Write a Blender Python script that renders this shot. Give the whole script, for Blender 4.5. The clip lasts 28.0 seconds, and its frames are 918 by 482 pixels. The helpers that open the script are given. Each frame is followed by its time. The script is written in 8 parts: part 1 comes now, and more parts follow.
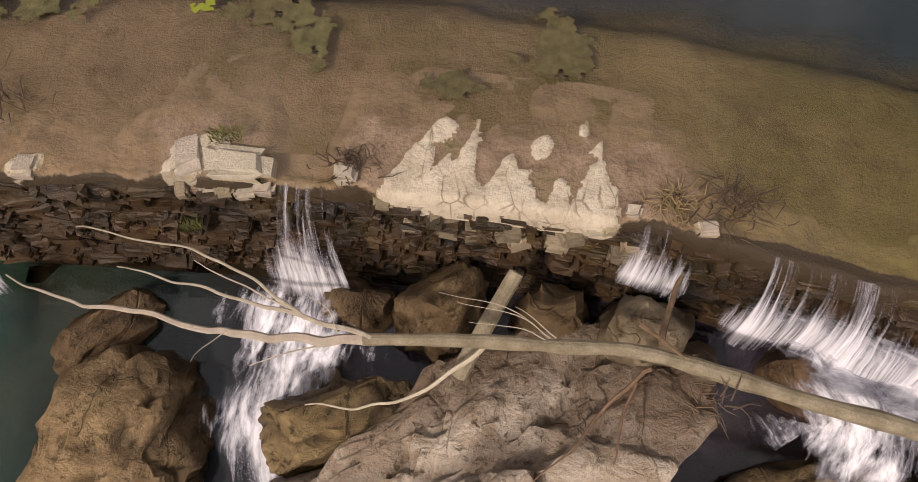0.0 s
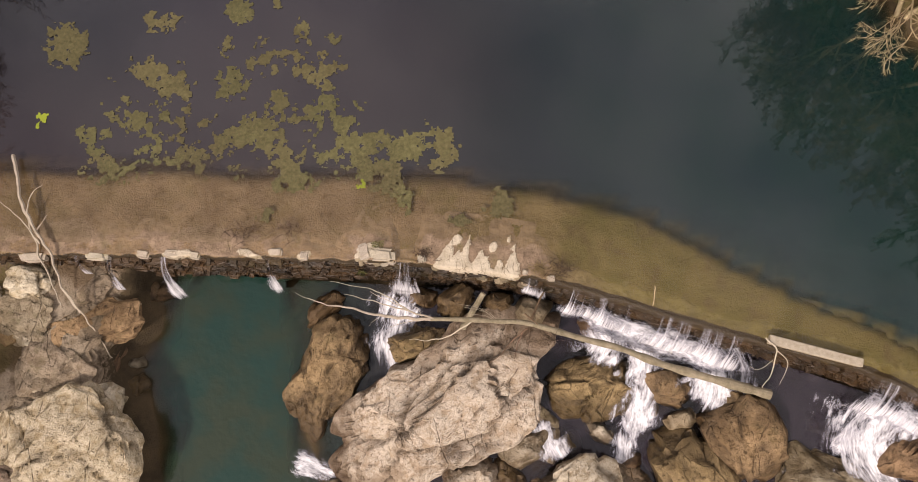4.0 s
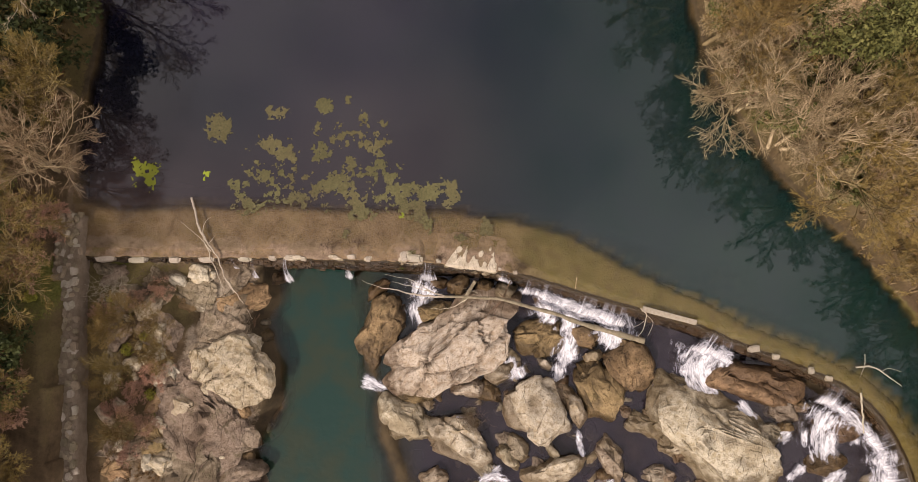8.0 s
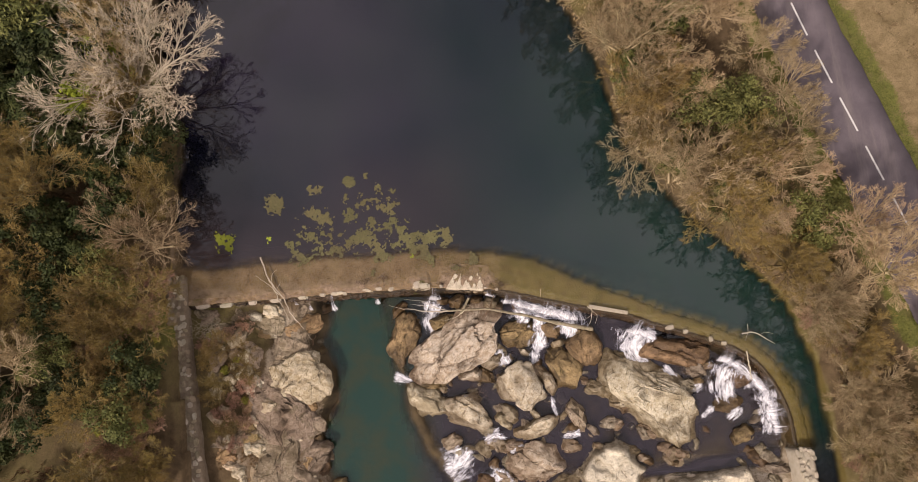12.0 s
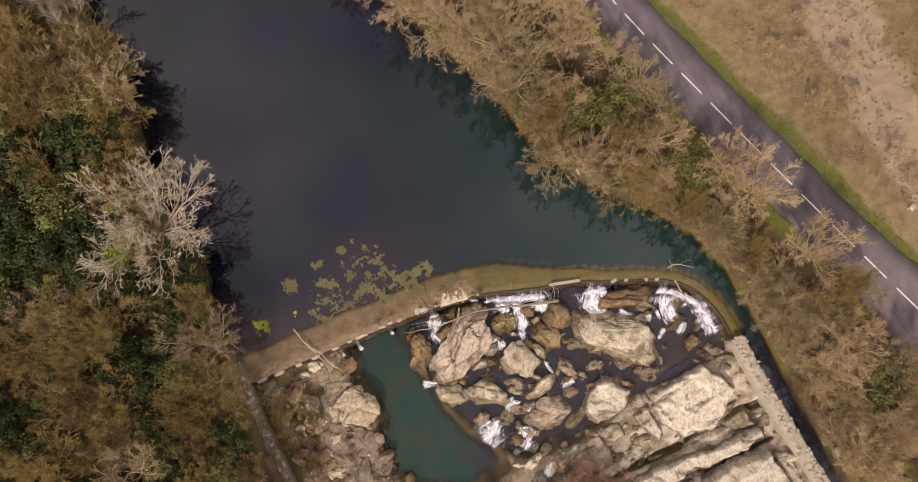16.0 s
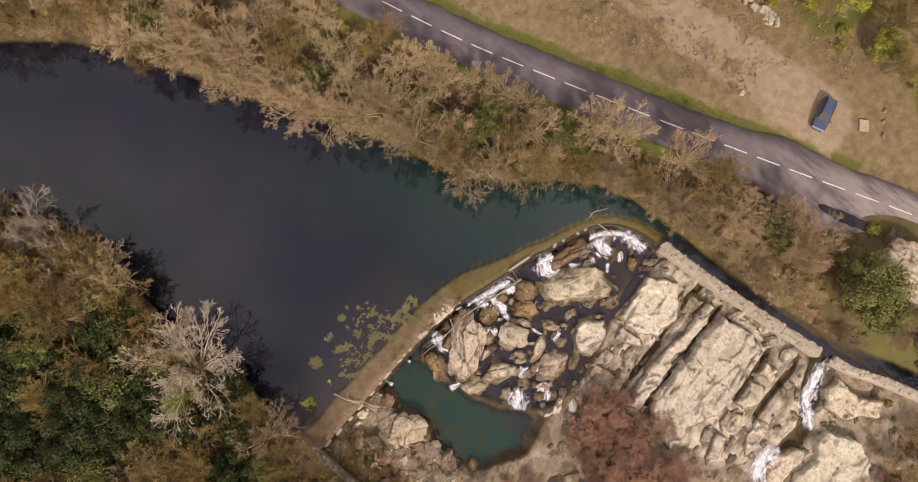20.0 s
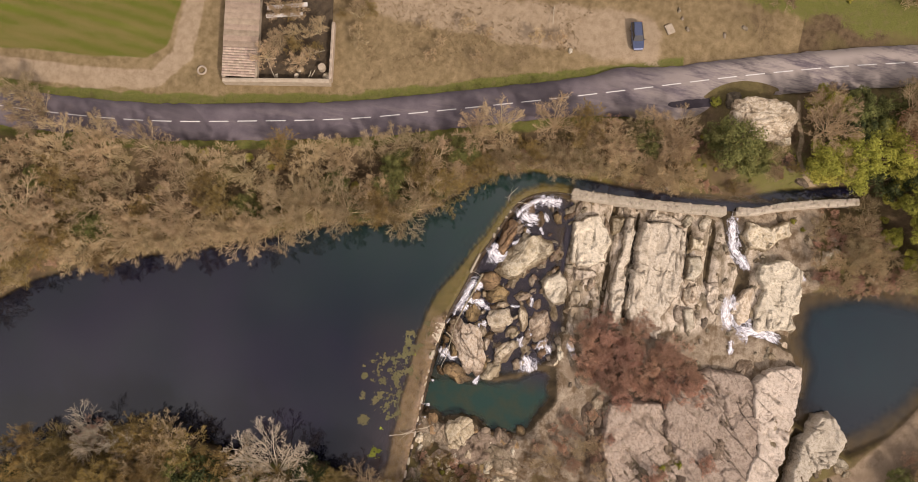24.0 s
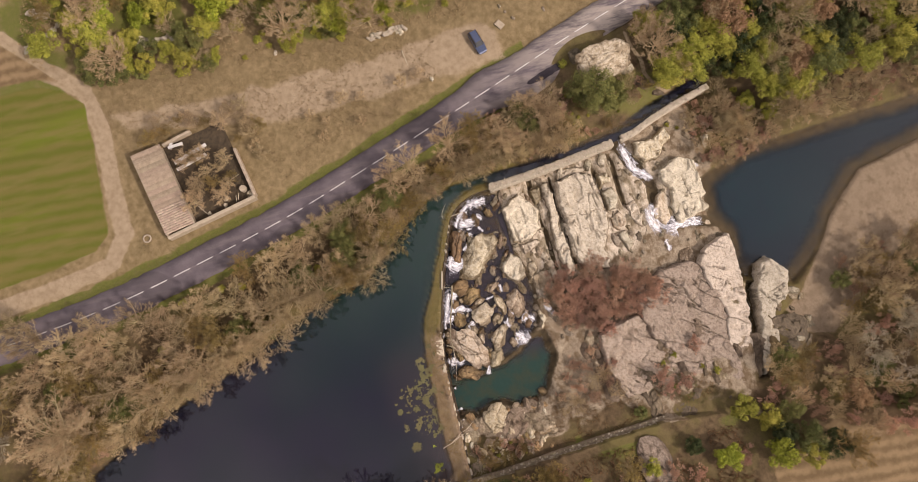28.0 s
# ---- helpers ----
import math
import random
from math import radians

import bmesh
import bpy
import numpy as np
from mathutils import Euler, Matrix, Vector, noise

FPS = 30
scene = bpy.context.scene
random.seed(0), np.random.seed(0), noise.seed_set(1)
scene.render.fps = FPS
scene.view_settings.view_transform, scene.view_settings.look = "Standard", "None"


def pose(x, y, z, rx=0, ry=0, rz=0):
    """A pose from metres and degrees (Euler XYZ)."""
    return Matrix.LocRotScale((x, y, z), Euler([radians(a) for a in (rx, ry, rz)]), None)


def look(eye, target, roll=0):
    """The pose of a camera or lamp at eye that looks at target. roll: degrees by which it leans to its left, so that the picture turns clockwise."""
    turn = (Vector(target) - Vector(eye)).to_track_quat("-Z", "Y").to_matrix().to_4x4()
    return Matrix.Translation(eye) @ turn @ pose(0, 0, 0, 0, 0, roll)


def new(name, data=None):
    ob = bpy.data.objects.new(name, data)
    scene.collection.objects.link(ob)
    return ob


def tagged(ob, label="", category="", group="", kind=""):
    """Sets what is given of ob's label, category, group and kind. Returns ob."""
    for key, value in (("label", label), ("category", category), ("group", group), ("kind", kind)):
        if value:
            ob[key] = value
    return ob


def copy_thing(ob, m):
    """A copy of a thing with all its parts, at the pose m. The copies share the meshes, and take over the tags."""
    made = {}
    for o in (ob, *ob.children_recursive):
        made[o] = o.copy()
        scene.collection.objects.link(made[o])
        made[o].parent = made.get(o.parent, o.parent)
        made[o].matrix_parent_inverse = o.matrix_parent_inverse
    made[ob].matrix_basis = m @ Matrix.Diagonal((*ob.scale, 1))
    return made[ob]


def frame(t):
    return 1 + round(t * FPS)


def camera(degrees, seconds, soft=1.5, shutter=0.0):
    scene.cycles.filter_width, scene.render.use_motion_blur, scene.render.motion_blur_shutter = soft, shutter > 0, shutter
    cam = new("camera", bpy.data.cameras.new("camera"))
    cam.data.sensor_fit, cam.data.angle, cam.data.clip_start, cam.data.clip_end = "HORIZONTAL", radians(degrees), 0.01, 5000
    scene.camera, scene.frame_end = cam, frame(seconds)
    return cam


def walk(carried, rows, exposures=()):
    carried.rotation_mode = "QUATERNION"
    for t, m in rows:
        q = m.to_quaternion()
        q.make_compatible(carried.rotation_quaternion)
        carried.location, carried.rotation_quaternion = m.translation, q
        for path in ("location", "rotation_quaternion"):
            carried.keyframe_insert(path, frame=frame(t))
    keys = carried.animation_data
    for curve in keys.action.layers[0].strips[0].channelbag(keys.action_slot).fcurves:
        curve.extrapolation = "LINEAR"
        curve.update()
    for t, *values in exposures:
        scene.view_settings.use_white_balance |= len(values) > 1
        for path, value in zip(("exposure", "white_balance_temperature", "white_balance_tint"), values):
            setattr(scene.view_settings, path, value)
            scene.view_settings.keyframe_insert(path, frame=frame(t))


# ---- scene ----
cam = camera(66.0, 28.0, soft=0.85)
# seconds, eye, heading and tilt of a craft that climbs almost straight up
PATH = [
    (0.0, 0.52, -0.84, 7.93, 0.30, -68.96),
    (0.5, 0.54, -0.79, 9.05, 0.36, -68.43),
    (1.0, 0.52, -0.74, 10.49, 0.22, -67.67),
    (1.5, 0.51, -0.68, 12.29, 0.09, -66.98),
    (2.0, 0.52, -0.67, 14.38, -0.02, -66.20),
    (2.5, 0.50, -0.69, 16.62, -0.05, -67.45),
    (3.0, 0.46, -0.75, 18.97, -0.08, -71.00),
    (3.5, 0.42, -0.85, 21.53, -0.12, -75.14),
    (4.0, 0.36, -0.97, 24.08, -0.17, -78.97),
    (4.5, 0.31, -1.05, 26.42, -0.22, -81.84),
    (6.5, 0.28, -1.22, 34.69, -0.14, -82.56),
    (7.0, 0.27, -1.21, 36.71, -0.13, -82.48),
    (7.5, 0.27, -1.19, 38.67, -0.14, -82.47),
    (8.0, 0.27, -1.17, 40.83, -0.12, -82.42),
    (8.5, 0.26, -1.15, 42.77, -0.10, -82.41),
    (9.0, 0.28, -1.14, 44.93, -0.07, -82.39),
    (9.5, 0.27, -1.13, 46.97, -0.11, -82.40),
    (10.0, 0.24, -1.12, 49.12, -0.16, -82.37),
    (10.5, 0.21, -1.10, 51.14, -0.44, -82.36),
    (11.0, 0.17, -1.09, 53.29, -1.19, -82.32),
    (11.5, 0.16, -1.05, 55.32, -3.02, -82.35),
    (12.0, 0.14, -1.02, 57.44, -5.48, -82.37),
    (12.5, 0.10, -0.98, 59.42, -7.77, -82.40),
    (14.5, 0.04, -0.77, 67.57, -16.90, -82.44),
    (15.0, 0.05, -0.74, 69.67, -19.13, -82.41),
    (15.5, 0.03, -0.68, 71.67, -21.28, -82.39),
    (16.0, 0.06, -0.62, 73.77, -23.71, -82.43),
    (16.5, 0.05, -0.53, 75.78, -26.09, -82.44),
    (17.0, 0.11, -0.47, 77.88, -29.10, -82.44),
    (17.5, 0.11, -0.37, 79.88, -32.22, -82.48),
    (18.0, 0.22, -0.35, 81.96, -35.72, -82.46),
    (18.5, 0.27, -0.28, 83.97, -38.93, -82.45),
    (19.0, 0.38, -0.27, 86.10, -42.29, -82.50),
    (19.5, 0.43, -0.18, 88.15, -45.45, -82.51),
    (20.0, 0.51, -0.12, 90.30, -48.93, -82.50),
    (20.5, 0.55, -0.01, 92.44, -52.22, -82.51),
    (21.0, 0.60, 0.08, 94.54, -55.59, -82.48),
    (21.5, 0.66, 0.20, 96.53, -58.71, -82.50),
    (23.5, 1.30, 0.06, 105.10, -73.41, -82.58),
    (24.0, 1.40, 0.03, 107.30, -77.42, -82.53),
    (24.5, 1.47, 0.02, 109.44, -80.95, -82.51),
    (25.0, 1.54, -0.06, 111.58, -84.68, -82.46),
    (25.5, 1.60, -0.11, 113.62, -87.97, -82.43),
    (26.0, 1.64, -0.22, 115.71, -91.50, -82.36),
    (26.5, 1.70, -0.25, 117.76, -94.66, -82.36),
    (27.0, 1.77, -0.29, 119.77, -98.08, -82.30),
    (27.5, 1.83, -0.35, 121.74, -101.27, -82.24),
    (28.0, 1.87, -0.42, 123.76, -104.69, -82.17),
]
walk(cam, [(t, pose(x, y, z, 90 + tilt, 0, turn)) for t, x, y, z, turn, tilt in PATH], [(0.0, 0.0, 7000, 21), (1.5, 0.12, 7000, 21), (3.0, 0.26, 7000, 21), (4.5, 0.24, 7000, 21), (8.0, 0.17, 7000, 21), (28.0, 0.17, 7000, 21)])

# ---- light ----
SUN_EL, SUN_AZ = 42.0, 232.0      # height of the sun, and its bearing from +x towards +y
world = bpy.data.worlds.new("sky")
scene.world = world
world.use_nodes = True
wt = world.node_tree
sky = wt.nodes.new("ShaderNodeTexSky")
sky.sky_type, sky.sun_disc = 'NISHITA', False
sky.sun_elevation, sky.sun_rotation = radians(SUN_EL), radians(90 - SUN_AZ)
sky.air_density, sky.dust_density, sky.ozone_density = 1.0, 4.0, 1.0
# a veil of thin cloud, uneven, over the blue
wtc = wt.nodes.new("ShaderNodeTexCoord")
wn = wt.nodes.new("ShaderNodeTexNoise")
wn.inputs["Scale"].default_value, wn.inputs["Detail"].default_value = 2.6, 5.0
wr = wt.nodes.new("ShaderNodeMapRange")
wr.inputs["From Min"].default_value, wr.inputs["From Max"].default_value = 0.36, 0.66
wr.inputs["To Min"].default_value, wr.inputs["To Max"].default_value = 0.25, 1.0
wm = wt.nodes.new("ShaderNodeMix")
wm.data_type = 'RGBA'
wt.links.new(wtc.outputs["Generated"], wn.inputs["Vector"])
wt.links.new(wn.outputs["Fac"], wr.inputs["Value"])
wt.links.new(wr.outputs["Result"], wm.inputs["Factor"])
wt.links.new(sky.outputs["Color"], wm.inputs["A"])
wsep = wt.nodes.new("ShaderNodeSeparateXYZ")
wlow = wt.nodes.new("ShaderNodeMapRange")
wlow.inputs["From Min"].default_value, wlow.inputs["From Max"].default_value = 0.96, 0.55
wlow.inputs["To Min"].default_value, wlow.inputs["To Max"].default_value = 0.0, 1.0
wv = wt.nodes.new("ShaderNodeMix")
wv.data_type = 'RGBA'
wt.links.new(wtc.outputs["Generated"], wsep.inputs[0])
wt.links.new(wsep.outputs["Z"], wlow.inputs["Value"])
wt.links.new(wlow.outputs["Result"], wv.inputs["Factor"])
wv.inputs["A"].default_value = (8.2, 8.2, 8.3, 1)
wv.inputs["B"].default_value = (13.5, 12.8, 12.2, 1)
wt.links.new(wv.outputs["Result"], wm.inputs["B"])
wb = wt.nodes["Background"]
wt.links.new(wm.outputs["Result"], wb.inputs["Color"])
wb.inputs["Strength"].default_value = 0.080
sun = new("sun", bpy.data.lights.new("sun", 'SUN'))
sun.data.energy, sun.data.angle, sun.data.color = 2.65, radians(4), (1.0, 0.95, 0.87)
sun_way = Vector((math.cos(radians(SUN_EL)) * math.cos(radians(SUN_AZ)), math.cos(radians(SUN_EL)) * math.sin(radians(SUN_AZ)), math.sin(radians(SUN_EL))))
sun.matrix_world = look(sun_way * 200, (0, 0, 0))

# ---- tools ----
rng = random.Random(7)


def link_mesh(name, bm, material, parent=None, smooth=False):
    me = bpy.data.meshes.new(name)
    bm.to_mesh(me)
    bm.free()
    if smooth:
        me.polygons.foreach_set("use_smooth", [True] * len(me.polygons))
    for m in (material if isinstance(material, (list, tuple)) else [material]):
        me.materials.append(m)
    ob = new(name, me)
    if parent is not None:
        ob.parent = parent
    return ob


def part(name, bm, material, parent, label=""):
    return tagged(link_mesh(name, bm, material, parent), label)


def raw_mesh(name, verts, faces, material, parent=None, smooth=False):
    me = bpy.data.meshes.new(name)
    me.from_pydata([tuple(v) for v in verts], [], [tuple(f) for f in faces])
    if smooth:
        me.polygons.foreach_set("use_smooth", [True] * len(me.polygons))
    for m in (material if isinstance(material, (list, tuple)) else [material]):
        me.materials.append(m)
    ob = new(name, me)
    if parent is not None:
        ob.parent = parent
    return ob


def quick_mesh(name, V, F, material, parent=None, smooth=False):
    """A mesh from numpy arrays: V n x 3, F m x 3 or m x 4."""
    V, F = np.asarray(V, np.float32), np.asarray(F, np.int32)
    me = bpy.data.meshes.new(name)
    k = F.shape[1]
    me.vertices.add(len(V))
    me.vertices.foreach_set("co", V.ravel())
    me.loops.add(F.size)
    me.loops.foreach_set("vertex_index", F.ravel())
    me.polygons.add(len(F))
    me.polygons.foreach_set("loop_start", np.arange(0, F.size, k, dtype=np.int32))
    if smooth:
        me.polygons.foreach_set("use_smooth", np.ones(len(F), bool))
    me.update(calc_edges=True)
    me.validate()
    for m in (material if isinstance(material, (list, tuple)) else [material]):
        me.materials.append(m)
    ob = new(name, me)
    if parent is not None:
        ob.parent = parent
    return ob


def attribute(ob, name, values):
    a = ob.data.attributes.new(name, 'FLOAT', 'POINT')
    a.data.foreach_set("value", np.asarray(values, np.float32))


def thing(name, label, category, group="", x=0, y=0, z=0):
    ob = new(name)
    ob.location = (x, y, z)
    return tagged(ob, label, category, group)


def box(bm, x, y, z, sx, sy, sz, turn=0.0, bevel=0.0):
    """A block with its base's middle at (x, y, z)."""
    made = bmesh.ops.create_cube(bm, size=1)["verts"]
    bmesh.ops.transform(bm, verts=made, matrix=pose(x, y, z + sz / 2, 0, 0, turn) @ Matrix.Diagonal((sx, sy, sz, 1)))
    if bevel:
        edges = list({e for v in made for e in v.link_edges})
        bmesh.ops.bevel(bm, geom=edges, offset=bevel, segments=2, affect='EDGES', profile=0.5)


def seg_dist(X, Y, line, closed):
    """Distance to a polyline, and the nearest point on it."""
    best = np.full(X.shape, 1e9)
    nx, ny = np.zeros(X.shape), np.zeros(X.shape)
    n = len(line)
    for i in range(n if closed else n - 1):
        (ax, ay), (bx, by) = line[i][:2], line[(i + 1) % n][:2]
        dx, dy = bx - ax, by - ay
        u = np.clip(((X - ax) * dx + (Y - ay) * dy) / (dx * dx + dy * dy + 1e-9), 0, 1)
        qx, qy = ax + u * dx, ay + u * dy
        d = np.hypot(X - qx, Y - qy)
        m = d < best
        best[m], nx[m], ny[m] = d[m], qx[m], qy[m]
    return best, nx, ny


def inside(X, Y, poly):
    r = np.zeros(X.shape, bool)
    n = len(poly)
    for i in range(n):
        (ax, ay), (bx, by) = poly[i][:2], poly[(i + 1) % n][:2]
        if ay == by:
            continue
        m = ((ay > Y) != (by > Y)) & (X < (bx - ax) * (Y - ay) / (by - ay) + ax)
        r ^= m
    return r


def signed(X, Y, poly):
    """Distance to a polygon, negative inside."""
    d = seg_dist(X, Y, poly, True)[0]
    return np.where(inside(X, Y, poly), -d, d)


def smooth(a, b, x):
    u = np.clip((x - a) / (b - a), 0, 1)
    return u * u * (3 - 2 * u)


_tables = {}


def ripple(X, Y, size, seed=0):
    """Smooth value noise, -1 to 1."""
    if seed not in _tables:
        _tables[seed] = np.random.RandomState(seed).uniform(-1, 1, (64, 64))
    t = _tables[seed]
    x, y = X / size, Y / size
    xi, yi = np.floor(x).astype(int), np.floor(y).astype(int)
    u, v = x - xi, y - yi
    u, v = u * u * (3 - 2 * u), v * v * (3 - 2 * v)
    g = lambda a, b: t[a % 64, b % 64]
    return (g(xi, yi) * (1 - u) + g(xi + 1, yi) * u) * (1 - v) + (g(xi, yi + 1) * (1 - u) + g(xi + 1, yi + 1) * u) * v


def fractal(X, Y, size, octaves=4, seed=0):
    r, a = 0, 1.0
    for k in range(octaves):
        r = r + a * ripple(X + 17.3 * k, Y - 9.1 * k, size / 2 ** k, seed + k)
        a *= 0.5
    return r / 1.9


def spline(points, step):
    """A smooth line through points, at even steps."""
    p = [Vector(q if len(q) == 3 else (*q, 0)) for q in points]
    p = [p[0] * 2 - p[1]] + p + [p[-1] * 2 - p[-2]]
    r = []
    for i in range(1, len(p) - 2):
        n = max(1, int((p[i + 1] - p[i]).length / step))
        for k in range(n):
            t = k / n
            a, b, c, d = p[i - 1], p[i], p[i + 1], p[i + 2]
            r.append(0.5 * (2 * b + (c - a) * t + (2 * a - 5 * b + 4 * c - d) * t * t + (3 * b - a - 3 * c + d) * t ** 3))
    r.append(p[-2].copy())
    return r


# ---- materials ----
class Nodes:
    """Short hand for building a node material."""

    def __init__(self, name):
        self.mat = bpy.data.materials.new(name)
        self.mat.use_nodes = True
        self.t = self.mat.node_tree
        self.bsdf = self.t.nodes["Principled BSDF"]
        self.out = self.t.nodes["Material Output"]
        self.pos = self.t.nodes.new("ShaderNodeNewGeometry").outputs["Position"]

    def put(self, socket, value):
        if isinstance(value, bpy.types.NodeSocket):
            self.t.links.new(value, socket)
        elif isinstance(value, (tuple, list)):
            socket.default_value = (*value, 1) if len(value) == 3 and socket.type == 'RGBA' else value
        else:
            socket.default_value = value

    def noise(self, scale, detail=4.0, rough=0.55, stretch=None, distort=0.0):
        n = self.t.nodes.new("ShaderNodeTexNoise")
        n.inputs["Scale"].default_value, n.inputs["Detail"].default_value = scale, detail
        n.inputs["Roughness"].default_value, n.inputs["Distortion"].default_value = rough, distort
        v = self.pos
        if stretch:
            m = self.t.nodes.new("ShaderNodeMapping")
            m.inputs["Scale"].default_value = stretch[:3]
            if len(stretch) > 3:
                m.inputs["Rotation"].default_value = (0, 0, radians(stretch[3]))
            self.t.links.new(self.pos, m.inputs["Vector"])
            v = m.outputs["Vector"]
        self.t.links.new(v, n.inputs["Vector"])
        return n.outputs["Fac"]

    def cells(self, scale, feature='DISTANCE_TO_EDGE', out="Distance", stretch=None):
        n = self.t.nodes.new("ShaderNodeTexVoronoi")
        n.feature = feature
        n.inputs["Scale"].default_value = scale
        v = self.pos
        if stretch:
            m = self.t.nodes.new("ShaderNodeMapping")
            m.inputs["Scale"].default_value = stretch
            self.t.links.new(self.pos, m.inputs["Vector"])
            v = m.outputs["Vector"]
        self.t.links.new(v, n.inputs["Vector"])
        return n.outputs[out]

    def span(self, v, a, b, c=0.0, d=1.0):
        n = self.t.nodes.new("ShaderNodeMapRange")
        for k, w in (("Value", v), ("From Min", a), ("From Max", b), ("To Min", c), ("To Max", d)):
            self.put(n.inputs[k], w)
        return n.outputs["Result"]

    def math(self, op, a, b=0.0):
        n = self.t.nodes.new("ShaderNodeMath")
        n.operation = op
        self.put(n.inputs[0], a)
        self.put(n.inputs[1], b)
        return n.outputs[0]

    def mix(self, f, a, b, how='MIX'):
        n = self.t.nodes.new("ShaderNodeMix")
        n.data_type, n.blend_type = 'RGBA', how
        self.put(n.inputs["Factor"], f)
        self.put(n.inputs["A"], a)
        self.put(n.inputs["B"], b)
        return n.outputs["Result"]

    def attr(self, name):
        n = self.t.nodes.new("ShaderNodeAttribute")
        n.attribute_name = name
        return n.outputs["Fac"]

    def height(self):
        n = self.t.nodes.new("ShaderNodeSeparateXYZ")
        self.t.links.new(self.pos, n.inputs[0])
        return n.outputs

    def own(self):
        return self.t.nodes.new("ShaderNodeObjectInfo").outputs["Random"]

    def island(self):
        n = self.t.nodes.new("ShaderNodeNewGeometry")
        return n.outputs["Random Per Island"]

    def vary(self, colour, by, amount=0.25):
        """Lighter and darker, redder and greener by a random value."""
        n = self.t.nodes.new("ShaderNodeHueSaturation")
        self.put(n.inputs["Color"], colour)
        self.put(n.inputs["Hue"], self.span(by, 0, 1, 0.488, 0.512))
        self.put(n.inputs["Value"], self.span(self.math('FRACT', self.math('MULTIPLY', by, 7.31)), 0, 1, 1 - amount, 1 + amount))
        return n.outputs["Color"]

    def bump(self, h, strength, distance):
        n = self.t.nodes.new("ShaderNodeBump")
        n.inputs["Strength"].default_value, n.inputs["Distance"].default_value = strength, distance
        self.put(n.inputs["Height"], h)
        self.t.links.new(n.outputs["Normal"], self.bsdf.inputs["Normal"])

    def finish(self, colour, rough=0.85, metal=0.0, spec=0.3):
        self.put(self.bsdf.inputs["Base Color"], colour)
        self.put(self.bsdf.inputs["Roughness"], rough)
        self.put(self.bsdf.inputs["Metallic"], metal)
        self.put(self.bsdf.inputs["Specular IOR Level"], spec)
        return self.mat


def plain(name, a, b, scale=3.0, rough=0.8, bump=0.3, dist=0.02, vary=0.2, spec=0.3, metal=0.0, stretch=None):
    n = Nodes(name)
    f = n.noise(scale, 6, 0.6, stretch)
    c = n.mix(n.span(f, 0.3, 0.7), a, b)
    c = n.mix(n.span(n.noise(scale * 9, 4), 0.35, 0.7, 0, 0.35), c, tuple(v * 0.55 for v in a))
    if vary:
        c = n.vary(c, n.own(), vary)
    n.bump(n.noise(scale * 12, 5, 0.65, stretch), bump, dist)
    return n.finish(c, rough, metal, spec)


